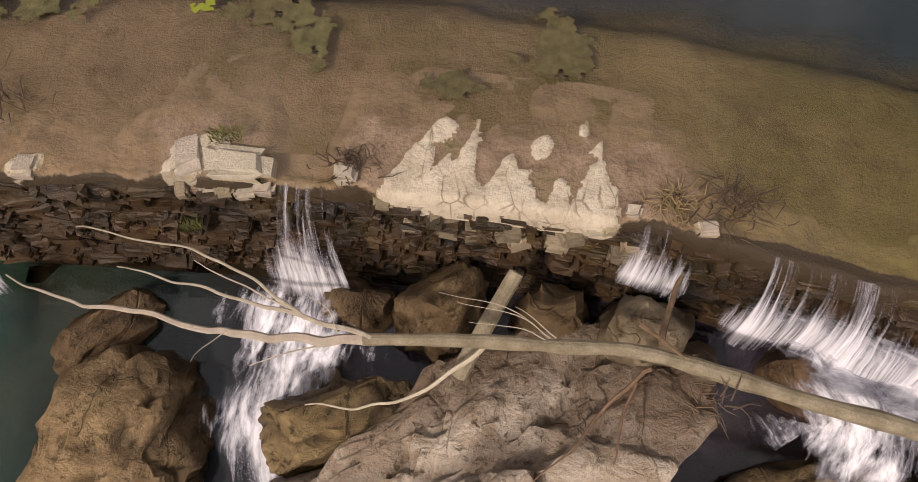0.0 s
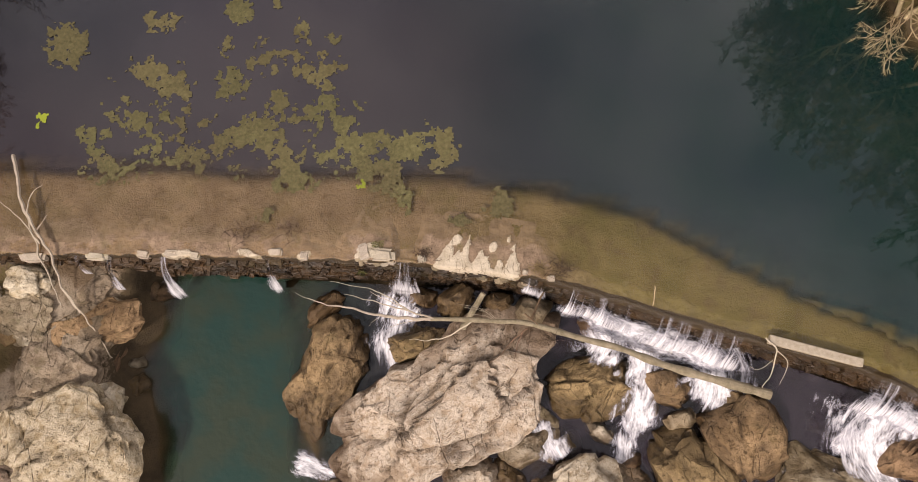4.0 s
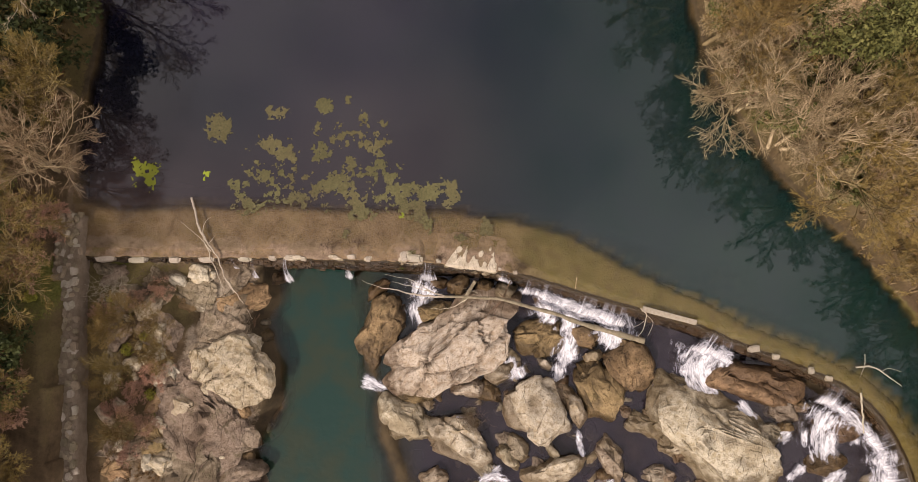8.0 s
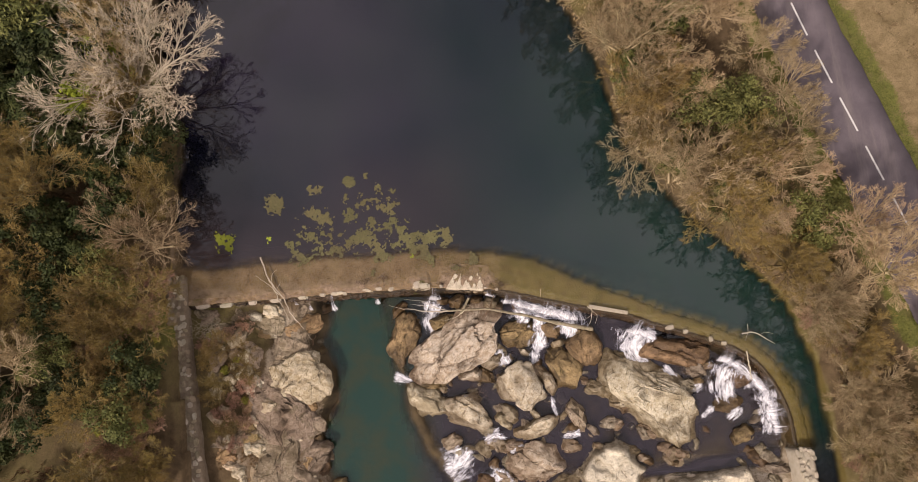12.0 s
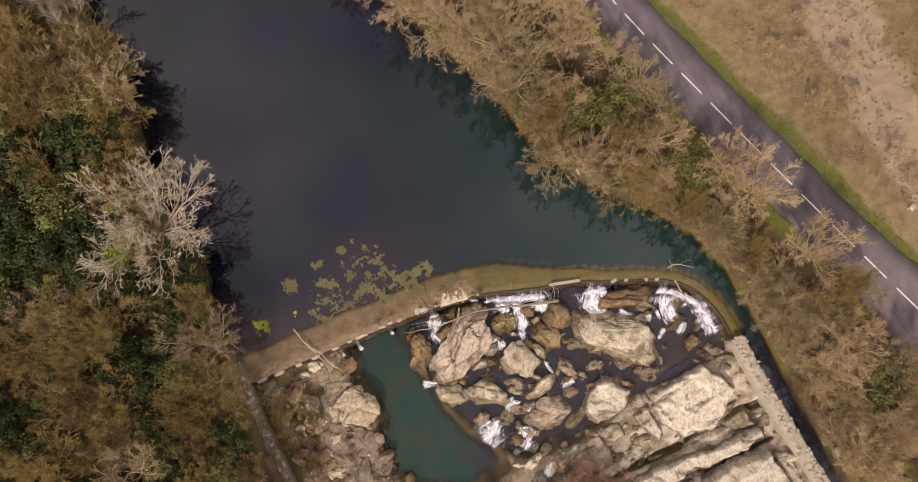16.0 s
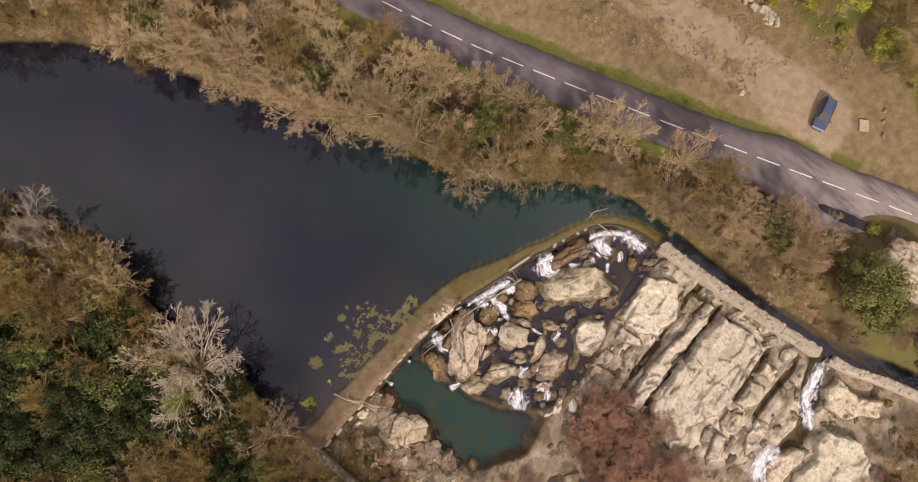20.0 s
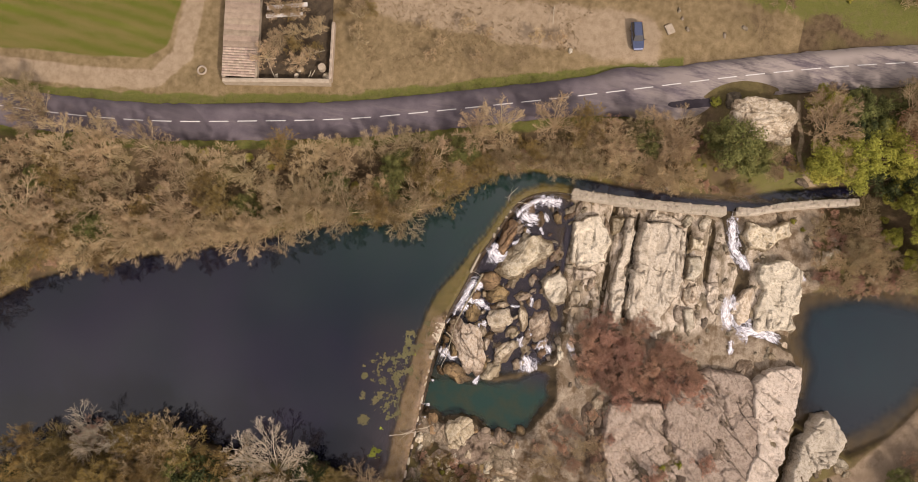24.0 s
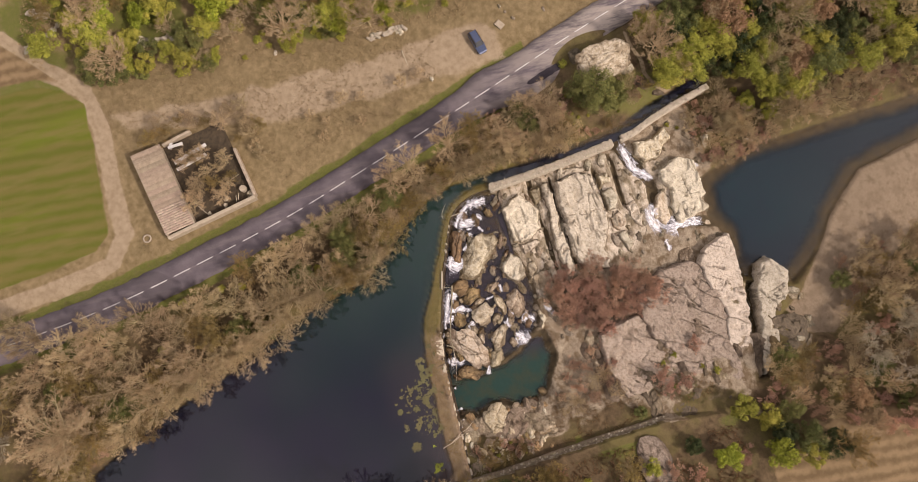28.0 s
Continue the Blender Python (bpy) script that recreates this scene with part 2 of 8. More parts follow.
def rock_material(name, pale, mid, dark, moss=0.0, wet=0.0, stain=1.0):
    n = Nodes(name)
    big, mids, fine = n.noise(0.5, 5, 0.55), n.noise(2.4, 7, 0.62, (1, 1, 1.6), 0.4), n.noise(15, 6, 0.72)
    c = n.mix(n.span(mids, 0.37, 0.54), mid, pale)
    c = n.mix(n.span(fine, 0.46, 0.66, 0, 0.75), c, mid)
    # brown mineral stains in large torn patches
    patch = n.span(n.math('ADD', n.math('MULTIPLY', big, 0.7), n.math('MULTIPLY', mids, 0.3)), 0.53, 0.60, 0, 0.8 * stain)
    c = n.mix(patch, c, tuple(0.6 * a + 0.4 * b for a, b in zip(mid, dark)))
    # a few joints, broken along their run
    crack = n.cells(0.75, stretch=(1.2, 0.5, 1.4))
    line = n.math('MULTIPLY', n.span(n.math('ADD', crack, n.span(mids, 0.3, 0.7, -0.015, 0.015)), 0.0, 0.022, 1, 0), n.span(n.noise(1.1, 3), 0.47, 0.56))
    vein = n.math('ABSOLUTE', n.math('SUBTRACT', n.noise(1.4, 4, 0.5, (1, 1, 1.6), 0.3), 0.5))
    veins = n.math('MULTIPLY', n.span(vein, 0.0, 0.009, 1, 0), n.span(n.noise(1.7, 3), 0.54, 0.64))
    cut = n.math('MAXIMUM', line, veins)
    c = n.mix(n.math('MULTIPLY', cut, 0.55), c, tuple(v * 0.6 for v in dark))
    pit = n.span(n.noise(6, 6, 0.75, (1, 1, 1.5)), 0.57, 0.66)
    c = n.mix(n.math('MULTIPLY', pit, 0.7), c, dark)
    # lichen and silt in small torn blotches
    blot = n.math('MULTIPLY', n.span(n.noise(3.3, 7, 0.72, (1, 1, 1.3), 0.6), 0.53, 0.60), n.span(n.noise(0.8, 4, 0.6), 0.42, 0.58, 0.1, 0.8))
    c = n.mix(blot, c, tuple(0.55 * a + 0.45 * b for a, b in zip(mid, dark)))
    if moss:
        c = n.mix(n.math('MULTIPLY', n.span(n.noise(1.3, 6, 0.7), 0.55, 0.66), moss), c, (0.085, 0.078, 0.022))
    # clefts, joints and pits are coloured dark too, which deepens their shade
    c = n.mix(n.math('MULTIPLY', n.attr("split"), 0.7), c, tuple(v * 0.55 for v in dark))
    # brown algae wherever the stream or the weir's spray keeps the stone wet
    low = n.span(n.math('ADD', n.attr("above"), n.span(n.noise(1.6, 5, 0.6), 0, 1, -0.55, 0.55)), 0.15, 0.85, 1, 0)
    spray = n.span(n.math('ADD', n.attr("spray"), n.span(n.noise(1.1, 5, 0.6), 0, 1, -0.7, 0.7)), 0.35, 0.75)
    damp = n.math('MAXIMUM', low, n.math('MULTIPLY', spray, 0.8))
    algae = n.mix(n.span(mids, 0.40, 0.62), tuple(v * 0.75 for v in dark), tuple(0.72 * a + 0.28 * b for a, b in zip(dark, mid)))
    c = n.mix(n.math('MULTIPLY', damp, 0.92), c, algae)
    c = n.vary(c, n.own(), 0.12)
    h = n.math('ADD', n.math('MULTIPLY', mids, 0.9), n.math('MULTIPLY', fine, 0.3))
    h = n.math('SUBTRACT', h, n.math('MULTIPLY', pit, 0.2))
    n.bump(n.math('SUBTRACT', h, n.math('MULTIPLY', cut, 0.3)), 1.0, 0.14)
    return n.finish(c, n.span(damp, 0, 1, 0.88, 0.34 if wet else 0.6), spec=0.4)


M_ROCK = rock_material("limestone", (0.72, 0.635, 0.495), (0.47, 0.37, 0.24), (0.13, 0.082, 0.038), 0, 1.0)
M_ROCK_TAN = rock_material("tan_limestone", (0.60, 0.50, 0.37), (0.36, 0.265, 0.16), (0.10, 0.063, 0.03), 0.2, 1.0)
M_ROCK_WHITE = rock_material("bleached_limestone", (0.74, 0.665, 0.53), (0.53, 0.455, 0.335), (0.14, 0.10, 0.058), 0.35, 0, 0.7)
M_ROCK_BROWN = rock_material("stained_limestone", (0.42, 0.285, 0.150), (0.255, 0.165, 0.078), (0.055, 0.031, 0.012), 0.3, 1.0)
M_ROCK_LICHEN = rock_material("lichened_limestone", (0.37, 0.295, 0.21), (0.22, 0.163, 0.105), (0.08, 0.055, 0.031), 0.45, 0, 1.2)
M_ROCK_BONE = rock_material("bone_limestone", (0.64, 0.56, 0.455), (0.45, 0.38, 0.29), (0.13, 0.095, 0.06), 0.25, 0, 0.6)
M_ROCK_GREY = rock_material("grey_limestone", (0.47, 0.39, 0.305), (0.31, 0.24, 0.175), (0.10, 0.072, 0.045), 0.4, 0, 0.9)


def ground_material():
    n = Nodes("ground")
    big, mid, fine = n.noise(0.12, 6, 0.6), n.noise(0.9, 7, 0.65), n.noise(7, 7, 0.7)
    speck = n.noise(30, 4, 0.7)
    litter = n.mix(n.span(mid, 0.35, 0.65), (0.075, 0.051, 0.028), (0.165, 0.115, 0.066))
    litter = n.mix(n.span(big, 0.45, 0.62, 0, 0.75), litter, (0.16, 0.135, 0.05))
    litter = n.mix(n.span(fine, 0.5, 0.72, 0, 0.7), litter, (0.075, 0.055, 0.03))
    grass = n.mix(n.span(fine, 0.35, 0.65), (0.085, 0.095, 0.022), (0.18, 0.175, 0.05))
    grass = n.mix(n.span(mid, 0.5, 0.68, 0, 0.5), grass, (0.19, 0.145, 0.075))
    dirt = n.mix(n.span(mid, 0.35, 0.65), (0.29, 0.217, 0.14), (0.40, 0.31, 0.21))
    dirt = n.mix(n.span(fine, 0.5, 0.72, 0, 0.65), dirt, (0.19, 0.135, 0.075))
    # drilled rows of young crop
    sep = n.height()
    row = n.math('SINE', n.math('ADD', n.math('MULTIPLY', n.math('ADD', n.math('MULTIPLY', sep["X"], 0.997), n.math('MULTIPLY', sep["Y"], -0.08)), 2.9), n.span(n.noise(0.22, 5), 0, 1, -2.6, 2.6)))
    crop = n.mix(n.span(n.math('ADD', row, n.span(fine, 0.3, 0.7, -2.4, 2.4)), -1.6, 1.6), (0.165, 0.135, 0.042), (0.095, 0.118, 0.015))
    band = n.noise(0.16, 4, 0.6, (1, 0.12, 1, -4.6))
    crop = n.mix(n.span(band, 0.50, 0.60, 0, 0.6), crop, (0.13, 0.16, 0.018))
    crop = n.mix(n.span(n.noise(0.3, 6, 0.65, (1, 0.2, 1, -4.6)), 0.48, 0.62, 0, 0.6), crop, (0.19, 0.15, 0.055))
    furrow = n.mix(n.span(n.math('ADD', row, n.span(mid, 0.3, 0.7, -1, 1)), -1, 1), (0.165, 0.112, 0.06), (0.27, 0.188, 0.105))
    gravel = n.mix(n.span(speck, 0.35, 0.65), (0.215, 0.158, 0.105), (0.33, 0.255, 0.178))
    gravel = n.mix(n.span(n.noise(0.35, 6, 0.65), 0.48, 0.62, 0, 0.6), gravel, (0.20, 0.145, 0.095))
    gravel = n.mix(n.span(mid, 0.50, 0.68, 0, 0.7), gravel, (0.16, 0.115, 0.07))
    stone = n.mix(n.span(mid, 0.35, 0.65), (0.26, 0.20, 0.14), (0.43, 0.355, 0.26))
    stone = n.mix(n.span(fine, 0.48, 0.68, 0, 0.75), stone, (0.10, 0.075, 0.045))
    split = n.math('MULTIPLY', n.span(n.math('ADD', n.cells(0.5, stretch=(0.4, 1.3, 1)), n.span(mid, 0.3, 0.7, -0.08, 0.08)), 0.0, 0.06, 1, 0), n.span(n.noise(0.5, 4), 0.46, 0.6))
    stone = n.mix(n.math('MULTIPLY', split, 0.5), stone, (0.06, 0.045, 0.025))
    stone = n.mix(n.span(n.noise(0.5, 6, 0.65), 0.48, 0.6, 0, 0.85), stone, (0.14, 0.095, 0.055))
    ledge = n.mix(n.span(mid, 0.42, 0.58), (0.44, 0.36, 0.265), (0.70, 0.61, 0.49))
    ledge = n.mix(n.span(fine, 0.50, 0.66, 0, 0.7), ledge, (0.20, 0.15, 0.095))
    ledge = n.mix(n.span(n.noise(0.45, 6, 0.65, (0.5, 1.2, 1)), 0.50, 0.60, 0, 0.75), ledge, (0.15, 0.115, 0.065))
    ledge = n.mix(n.math('MULTIPLY', split, 0.6), ledge, (0.07, 0.052, 0.03))
    wetbed = n.mix(n.span(mid, 0.35, 0.65), (0.055, 0.042, 0.026), (0.12, 0.088, 0.05))
    mud = n.mix(n.span(mid, 0.35, 0.65), (0.19, 0.136, 0.088), (0.285, 0.21, 0.14))
    mud = n.mix(n.span(sep["X"], -1.0, 6.0, 0, 0.8), mud, (0.165, 0.14, 0.048))
    mud = n.mix(n.span(fine, 0.52, 0.75, 0, 0.5), mud, (0.12, 0.085, 0.04))
    mud = n.mix(n.math('MULTIPLY', n.span(n.noise(0.7, 6, 0.65), 0.46, 0.62, 0, 0.8), n.span(sep["X"], -5.0, 3.0, 0.3, 1)), mud, (0.12, 0.105, 0.034))
    mud = n.mix(n.span(n.noise(1.6, 6, 0.7), 0.52, 0.66, 0, 0.55), mud, (0.10, 0.07, 0.038))
    dry = n.mix(n.span(mid, 0.35, 0.65), (0.18, 0.132, 0.066), (0.30, 0.222, 0.122))
    dry = n.mix(n.span(fine, 0.48, 0.72, 0, 0.75), dry, (0.12, 0.085, 0.045))
    c = litter
    edge = n.span(fine, 0.3, 0.7, -0.28, 0.28)
    for key, col in (("dry", dry), ("stone", stone), ("ledge", ledge), ("grass", grass), ("dirt", dirt), ("crop", crop), ("furrow", furrow), ("gravel", gravel), ("bed", mud), ("wetbed", wetbed)):
        c = n.mix(n.span(n.math('ADD', n.attr(key), edge), 0.38, 0.62), c, col)
    h = n.math('ADD', n.math('MULTIPLY', mid, 0.6), n.math('MULTIPLY', fine, 0.5))
    n.bump(n.math('ADD', h, n.math('MULTIPLY', speck, 0.2)), 0.9, 0.16)
    return n.finish(c, 0.95, spec=0.15)


def water_material(name, deep_a, deep_b, wave=0.035, lit=(0.012, 0.036, 0.029), patch=(0.014, 0.036, 0.032), gloss=1.0):
    """Still river water: clear where shallow, clouded by silt with depth, under a glossy skin."""
    n = Nodes(name)
    t = n.t
    murk = n.mix(n.span(n.noise(0.06, 4, 0.5), 0.36, 0.64), deep_a, deep_b)
    murk = n.mix(n.attr("silt"), murk, (0.036, 0.026, 0.027))
    murk = n.mix(n.attr("clear"), murk, n.mix(n.span(n.noise(0.45, 6, 0.6), 0.40, 0.62), lit, patch))
    n.bump(n.math('ADD', n.noise(1.6, 3, 0.5), n.math('MULTIPLY', n.noise(6, 2), 0.3)), 0.12, wave)
    n.finish(murk, 0.03, spec=gloss)
    n.bsdf.inputs["IOR"].default_value = 1.45
    glass = t.nodes.new("ShaderNodeBsdfGlossy")
    glass.inputs["Roughness"].default_value = 0.06
    lets = t.nodes.new("ShaderNodeBsdfTransparent")
    lets.inputs["Color"].default_value = (0.94, 0.91, 0.82, 1)
    shallow, both = t.nodes.new("ShaderNodeMixShader"), t.nodes.new("ShaderNodeMixShader")
    shallow.inputs[0].default_value = 0.045
    t.links.new(lets.outputs[0], shallow.inputs[1])
    t.links.new(glass.outputs[0], shallow.inputs[2])
    t.links.new(n.attr("cloud"), both.inputs[0])
    t.links.new(shallow.outputs[0], both.inputs[1])
    t.links.new(n.bsdf.outputs[0], both.inputs[2])
    t.links.new(both.outputs[0], n.out.inputs["Surface"])
    return n.mat


def foam_material(name, across, along, cover=0.5, soft=0.0, thinning=0.36, twist=0.5):
    """Broken white water drawn out along its flow, with gaps that show what lies under it. 'thin' frays its rim."""
    n = Nodes(name)
    t = n.t
    co = t.nodes.new("ShaderNodeCombineXYZ")
    n.put(co.inputs[0], n.math('MULTIPLY', n.attr("across"), across))
    n.put(co.inputs[1], n.math('MULTIPLY', n.attr("along"), along))
    n.put(co.inputs[2], n.math('MULTIPLY', n.own(), 40.0))
    n.pos = co.outputs[0]
    f = n.noise(1.0, 6, 0.62, None, twist)
    g = n.noise(4.5, 4, 0.65)
    v = n.math('ADD', n.math('MULTIPLY', f, 0.68), n.math('MULTIPLY', g, 0.32))
    v = n.math('SUBTRACT', v, n.math('MULTIPLY', n.attr("thin"), thinning))
    a = n.span(v, 0.48 - 0.16 * cover, 0.80 - soft - 0.16 * cover)
    c = n.mix(n.span(v, 0.38, 0.60), (0.42, 0.41, 0.50), (0.84, 0.835, 0.87))
    n.bump(v, 0.5, 0.10)
    n.finish(c, 0.5, spec=0.4)
    lets = t.nodes.new("ShaderNodeBsdfTransparent")
    both = t.nodes.new("ShaderNodeMixShader")
    t.links.new(a, both.inputs[0])
    t.links.new(lets.outputs[0], both.inputs[1])
    t.links.new(n.bsdf.outputs[0], both.inputs[2])
    t.links.new(both.outputs[0], n.out.inputs["Surface"])
    return n.mat


def twig_material(name, a, b):
    n = Nodes(name)
    c = n.mix(n.span(n.noise(0.8, 3), 0.35, 0.65), a, b)
    c = n.mix(n.span(n.island(), 0, 1, 0, 0.45), c, tuple(v * 0.6 for v in a))
    return n.finish(n.vary(c, n.own(), 0.32), 0.85, spec=0.2)


def leaf_material(name, a, b, c2):
    n = Nodes(name)
    r = n.island()
    c = n.mix(r, a, b)
    c = n.mix(n.span(n.noise(0.9, 3), 0.45, 0.65, 0, 0.8), c, c2)
    c = n.vary(c, n.own(), 0.2)
    return n.finish(c, 0.68, spec=0.22)


M_GROUND = ground_material()
M_WATER = water_material("river_water", (0.009, 0.006, 0.018), (0.005, 0.008, 0.013), 0.035, (0.006, 0.028, 0.021), (0.008, 0.027, 0.024))
M_POOL = water_material("pool_water", (0.025, 0.020, 0.031), (0.036, 0.029, 0.036), 0.2, (0.010, 0.042, 0.030), (0.026, 0.042, 0.022), 0.6)
M_LOWER = water_material("lower_river_water", (0.008, 0.012, 0.020), (0.007, 0.016, 0.022), 0.05, (0.007, 0.028, 0.034), (0.008, 0.022, 0.030), 0.8)
M_FOAM = foam_material("foam", 2.8, 1.0, 0.40, 0.08, 0.32, 0.9)
M_FALL = foam_material("falling_water", 15.0, 0.55, 0.5)
M_STONE = plain("rubble_stone", (0.24, 0.19, 0.125), (0.38, 0.31, 0.215), 2.5, 0.9, 0.7, 0.05, 0.3)
M_STONE_PALE = plain("lime_stone_block", (0.42, 0.36, 0.27), (0.58, 0.51, 0.41), 2.2, 0.9, 0.7, 0.05, 0.12)
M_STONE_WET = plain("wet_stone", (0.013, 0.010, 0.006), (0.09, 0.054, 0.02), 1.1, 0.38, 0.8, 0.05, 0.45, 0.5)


def crust_material():
    """Mud on the crest, worn through to pale stone in places, with a dark wet lip."""
    n = Nodes("crest_crust")
    f, g, b = n.noise(2.6, 7, 0.65), n.noise(14, 6, 0.7), n.noise(0.8, 4)
    mud = n.mix(n.span(f, 0.36, 0.64), (0.19, 0.13, 0.082), (0.35, 0.25, 0.165))
    mud = n.mix(n.span(b, 0.52, 0.66, 0, 0.7), mud, (0.16, 0.13, 0.048))
    mud = n.mix(n.span(g, 0.52, 0.7, 0, 0.7), mud, (0.07, 0.045, 0.03))
    bed = n.mix(n.span(f, 0.35, 0.65), (0.19, 0.136, 0.088), (0.28, 0.207, 0.138))
    bed = n.mix(n.span(n.height()["X"], 2.5, 6.0, 0, 0.9), bed, n.mix(n.span(f, 0.35, 0.65), (0.13, 0.108, 0.04), (0.21, 0.175, 0.06)))
    mud = n.mix(n.attr("sunk"), mud, bed)
    bare = n.mix(n.span(f, 0.35, 0.65), (0.47, 0.40, 0.29), (0.66, 0.58, 0.45))
    bare = n.mix(n.span(g, 0.50, 0.72, 0, 0.55), bare, (0.28, 0.22, 0.15))
    seam = n.span(n.cells(3.2, stretch=(1.3, 0.6, 1)), 0.0, 0.05, 1, 0)
    bare = n.mix(n.math('MULTIPLY', seam, n.span(n.noise(2.0), 0.45, 0.6, 0, 0.8)), bare, (0.15, 0.11, 0.07))
    worn = n.math('ADD', n.math('MULTIPLY', n.noise(5, 5, 0.65), 0.6), n.math('MULTIPLY', g, 0.4))
    edge = n.span(n.math('ADD', n.attr("bare"), n.span(worn, 0.32, 0.68, -0.5, 0.5)), 0.46, 0.54)
    lip = n.span(n.math('ADD', n.attr("lip"), n.span(g, 0.3, 0.7, -0.3, 0.3)), 0.4, 0.7)
    c = n.mix(n.math('MULTIPLY', lip, n.span(edge, 0, 1, 1, 0.35)), n.mix(edge, mud, bare), (0.05, 0.034, 0.018))
    n.bump(n.math('ADD', n.math('MULTIPLY', f, 0.5), n.math('MULTIPLY', g, 0.5)), 0.9, 0.07)
    return n.finish(c, n.span(edge, 0, 1, 0.5, 0.85), spec=0.35)


M_CRUST = crust_material()
M_BARK = plain("bark", (0.47, 0.365, 0.21), (0.68, 0.55, 0.35), 6, 0.9, 0.6, 0.03, 0.2)
M_BARK_RED = plain("red_bark", (0.36, 0.215, 0.15), (0.56, 0.36, 0.255), 6, 0.9, 0.6, 0.03, 0.2)
M_BARK_OLIVE = plain("ivy_bark", (0.20, 0.15, 0.07), (0.38, 0.30, 0.15), 6, 0.9, 0.6, 0.03, 0.2)
M_BARK_PALE = plain("pale_bark", (0.42, 0.36, 0.26), (0.60, 0.53, 0.40), 6, 0.85, 0.5, 0.03, 0.15)
M_LOG = plain("weathered_log", (0.20, 0.17, 0.10), (0.44, 0.38, 0.26), 4, 0.85, 0.7, 0.03, 0.1)
M_DEAD = plain("dead_dark_wood", (0.09, 0.06, 0.04), (0.17, 0.12, 0.08), 6, 0.9, 0.6, 0.03, 0.2)
M_DRIFT = plain("bleached_driftwood", (0.40, 0.34, 0.25), (0.58, 0.51, 0.40), 7, 0.85, 0.5, 0.02, 0.15)
M_BROKEN = plain("broken_heartwood", (0.12, 0.075, 0.045), (0.25, 0.16, 0.10), 8, 0.8, 0.6, 0.02, 0.1)
M_TWIG_TAN = twig_material("tan_twigs", (0.38, 0.275, 0.15), (0.58, 0.44, 0.265))
M_TWIG_PALE = twig_material("pale_twigs", (0.40, 0.335, 0.235), (0.57, 0.49, 0.36))
M_TWIG_RED = twig_material("reddish_twigs", (0.50, 0.305, 0.21), (0.70, 0.46, 0.335))
M_TWIG_OLIVE = twig_material("olive_twigs", (0.23, 0.155, 0.05), (0.38, 0.27, 0.095))
M_LEAF_DARK = leaf_material("dark_ivy", (0.018, 0.027, 0.009), (0.046, 0.060, 0.016), (0.068, 0.074, 0.021))
M_LEAF_OAK = leaf_material("oak_leaves", (0.16, 0.165, 0.024), (0.37, 0.355, 0.06), (0.43, 0.39, 0.07))
M_LEAF_HOLM = leaf_material("holm_leaves", (0.060, 0.070, 0.021), (0.165, 0.17, 0.048), (0.205, 0.20, 0.062))
M_LEAF_LIME = leaf_material("bright_leaves", (0.16, 0.20, 0.018), (0.31, 0.34, 0.035), (0.26, 0.29, 0.04))
M_LEAF_BROWN = leaf_material("withered_leaves", (0.20, 0.115, 0.055), (0.36, 0.235, 0.13), (0.28, 0.16, 0.08))
M_WEED = plain("river_weed", (0.085, 0.077, 0.031), (0.175, 0.155, 0.068), 9.0, 0.7, 0.7, 0.03, 0.15)
M_ASPHALT = None

# ---- plan ----
# the line of the weir's crest, from the foot of the west wall round to the east wall
CREST = [(-22.0, 3.4), (-12, 3.25), (-3.0, 3.05), (0.0, 2.85), (3.0, 2.4), (5.3, 1.75), (7.6, 1.05), (10.6, 0.15), (13.9, -0.75), (16.2, -1.75), (18.8, -2.75), (20.6, -3.5), (22.6, -4.5), (24.2, -6.1), (25.2, -8.0), (25.7, -10.0), (25.8, -12.2)]
EAST_WALL = [(26.2, -12.4), (26.6, -18.0), (27.1, -23.6), (27.8, -30.0), (28.6, -36.0)]
EAST_WALL_FAR = [(28.95, -37.6), (29.6, -40.5), (31.2, -44.5), (32.8, -49.5), (34.4, -55.6)]
WEST_WALL = [(-22.3, 5.8), (-22.3, 1.0), (-22.0, -4.0), (-21.6, -10.0), (-21.1, -18.0), (-20.4, -31.0)]
EAST_BANK = [(36.0, -56.5), (33.6, -49.0), (31.9, -42.5), (30.9, -37.0), (30.0, -30.0), (29.6, -22.0), (29.4, -14.0), (28.8, -6.0), (27.0, -0.6), (23.4, 4.0), (19.0, 8.4), (15.6, 14.0), (14.2, 21.0), (10.4, 30.0), (5.6, 41.0), (1.2, 54.0), (-4.5, 65.0), (-16, 78.0), (-34, 90.0), (-70, 104.0), (-130, 118)]
WEST_BANK = [(-136, 92), (-76, 78.0), (-46, 68), (-31, 60.0), (-25.0, 52.0), (-22.5, 44.0), (-22.5, 34.0), (-23.5, 26.0), (-21.5, 17.0), (-22.5, 11.0), (-22.6, 6.0)]
RIVER = CREST + EAST_WALL + EAST_WALL_FAR + EAST_BANK + WEST_BANK
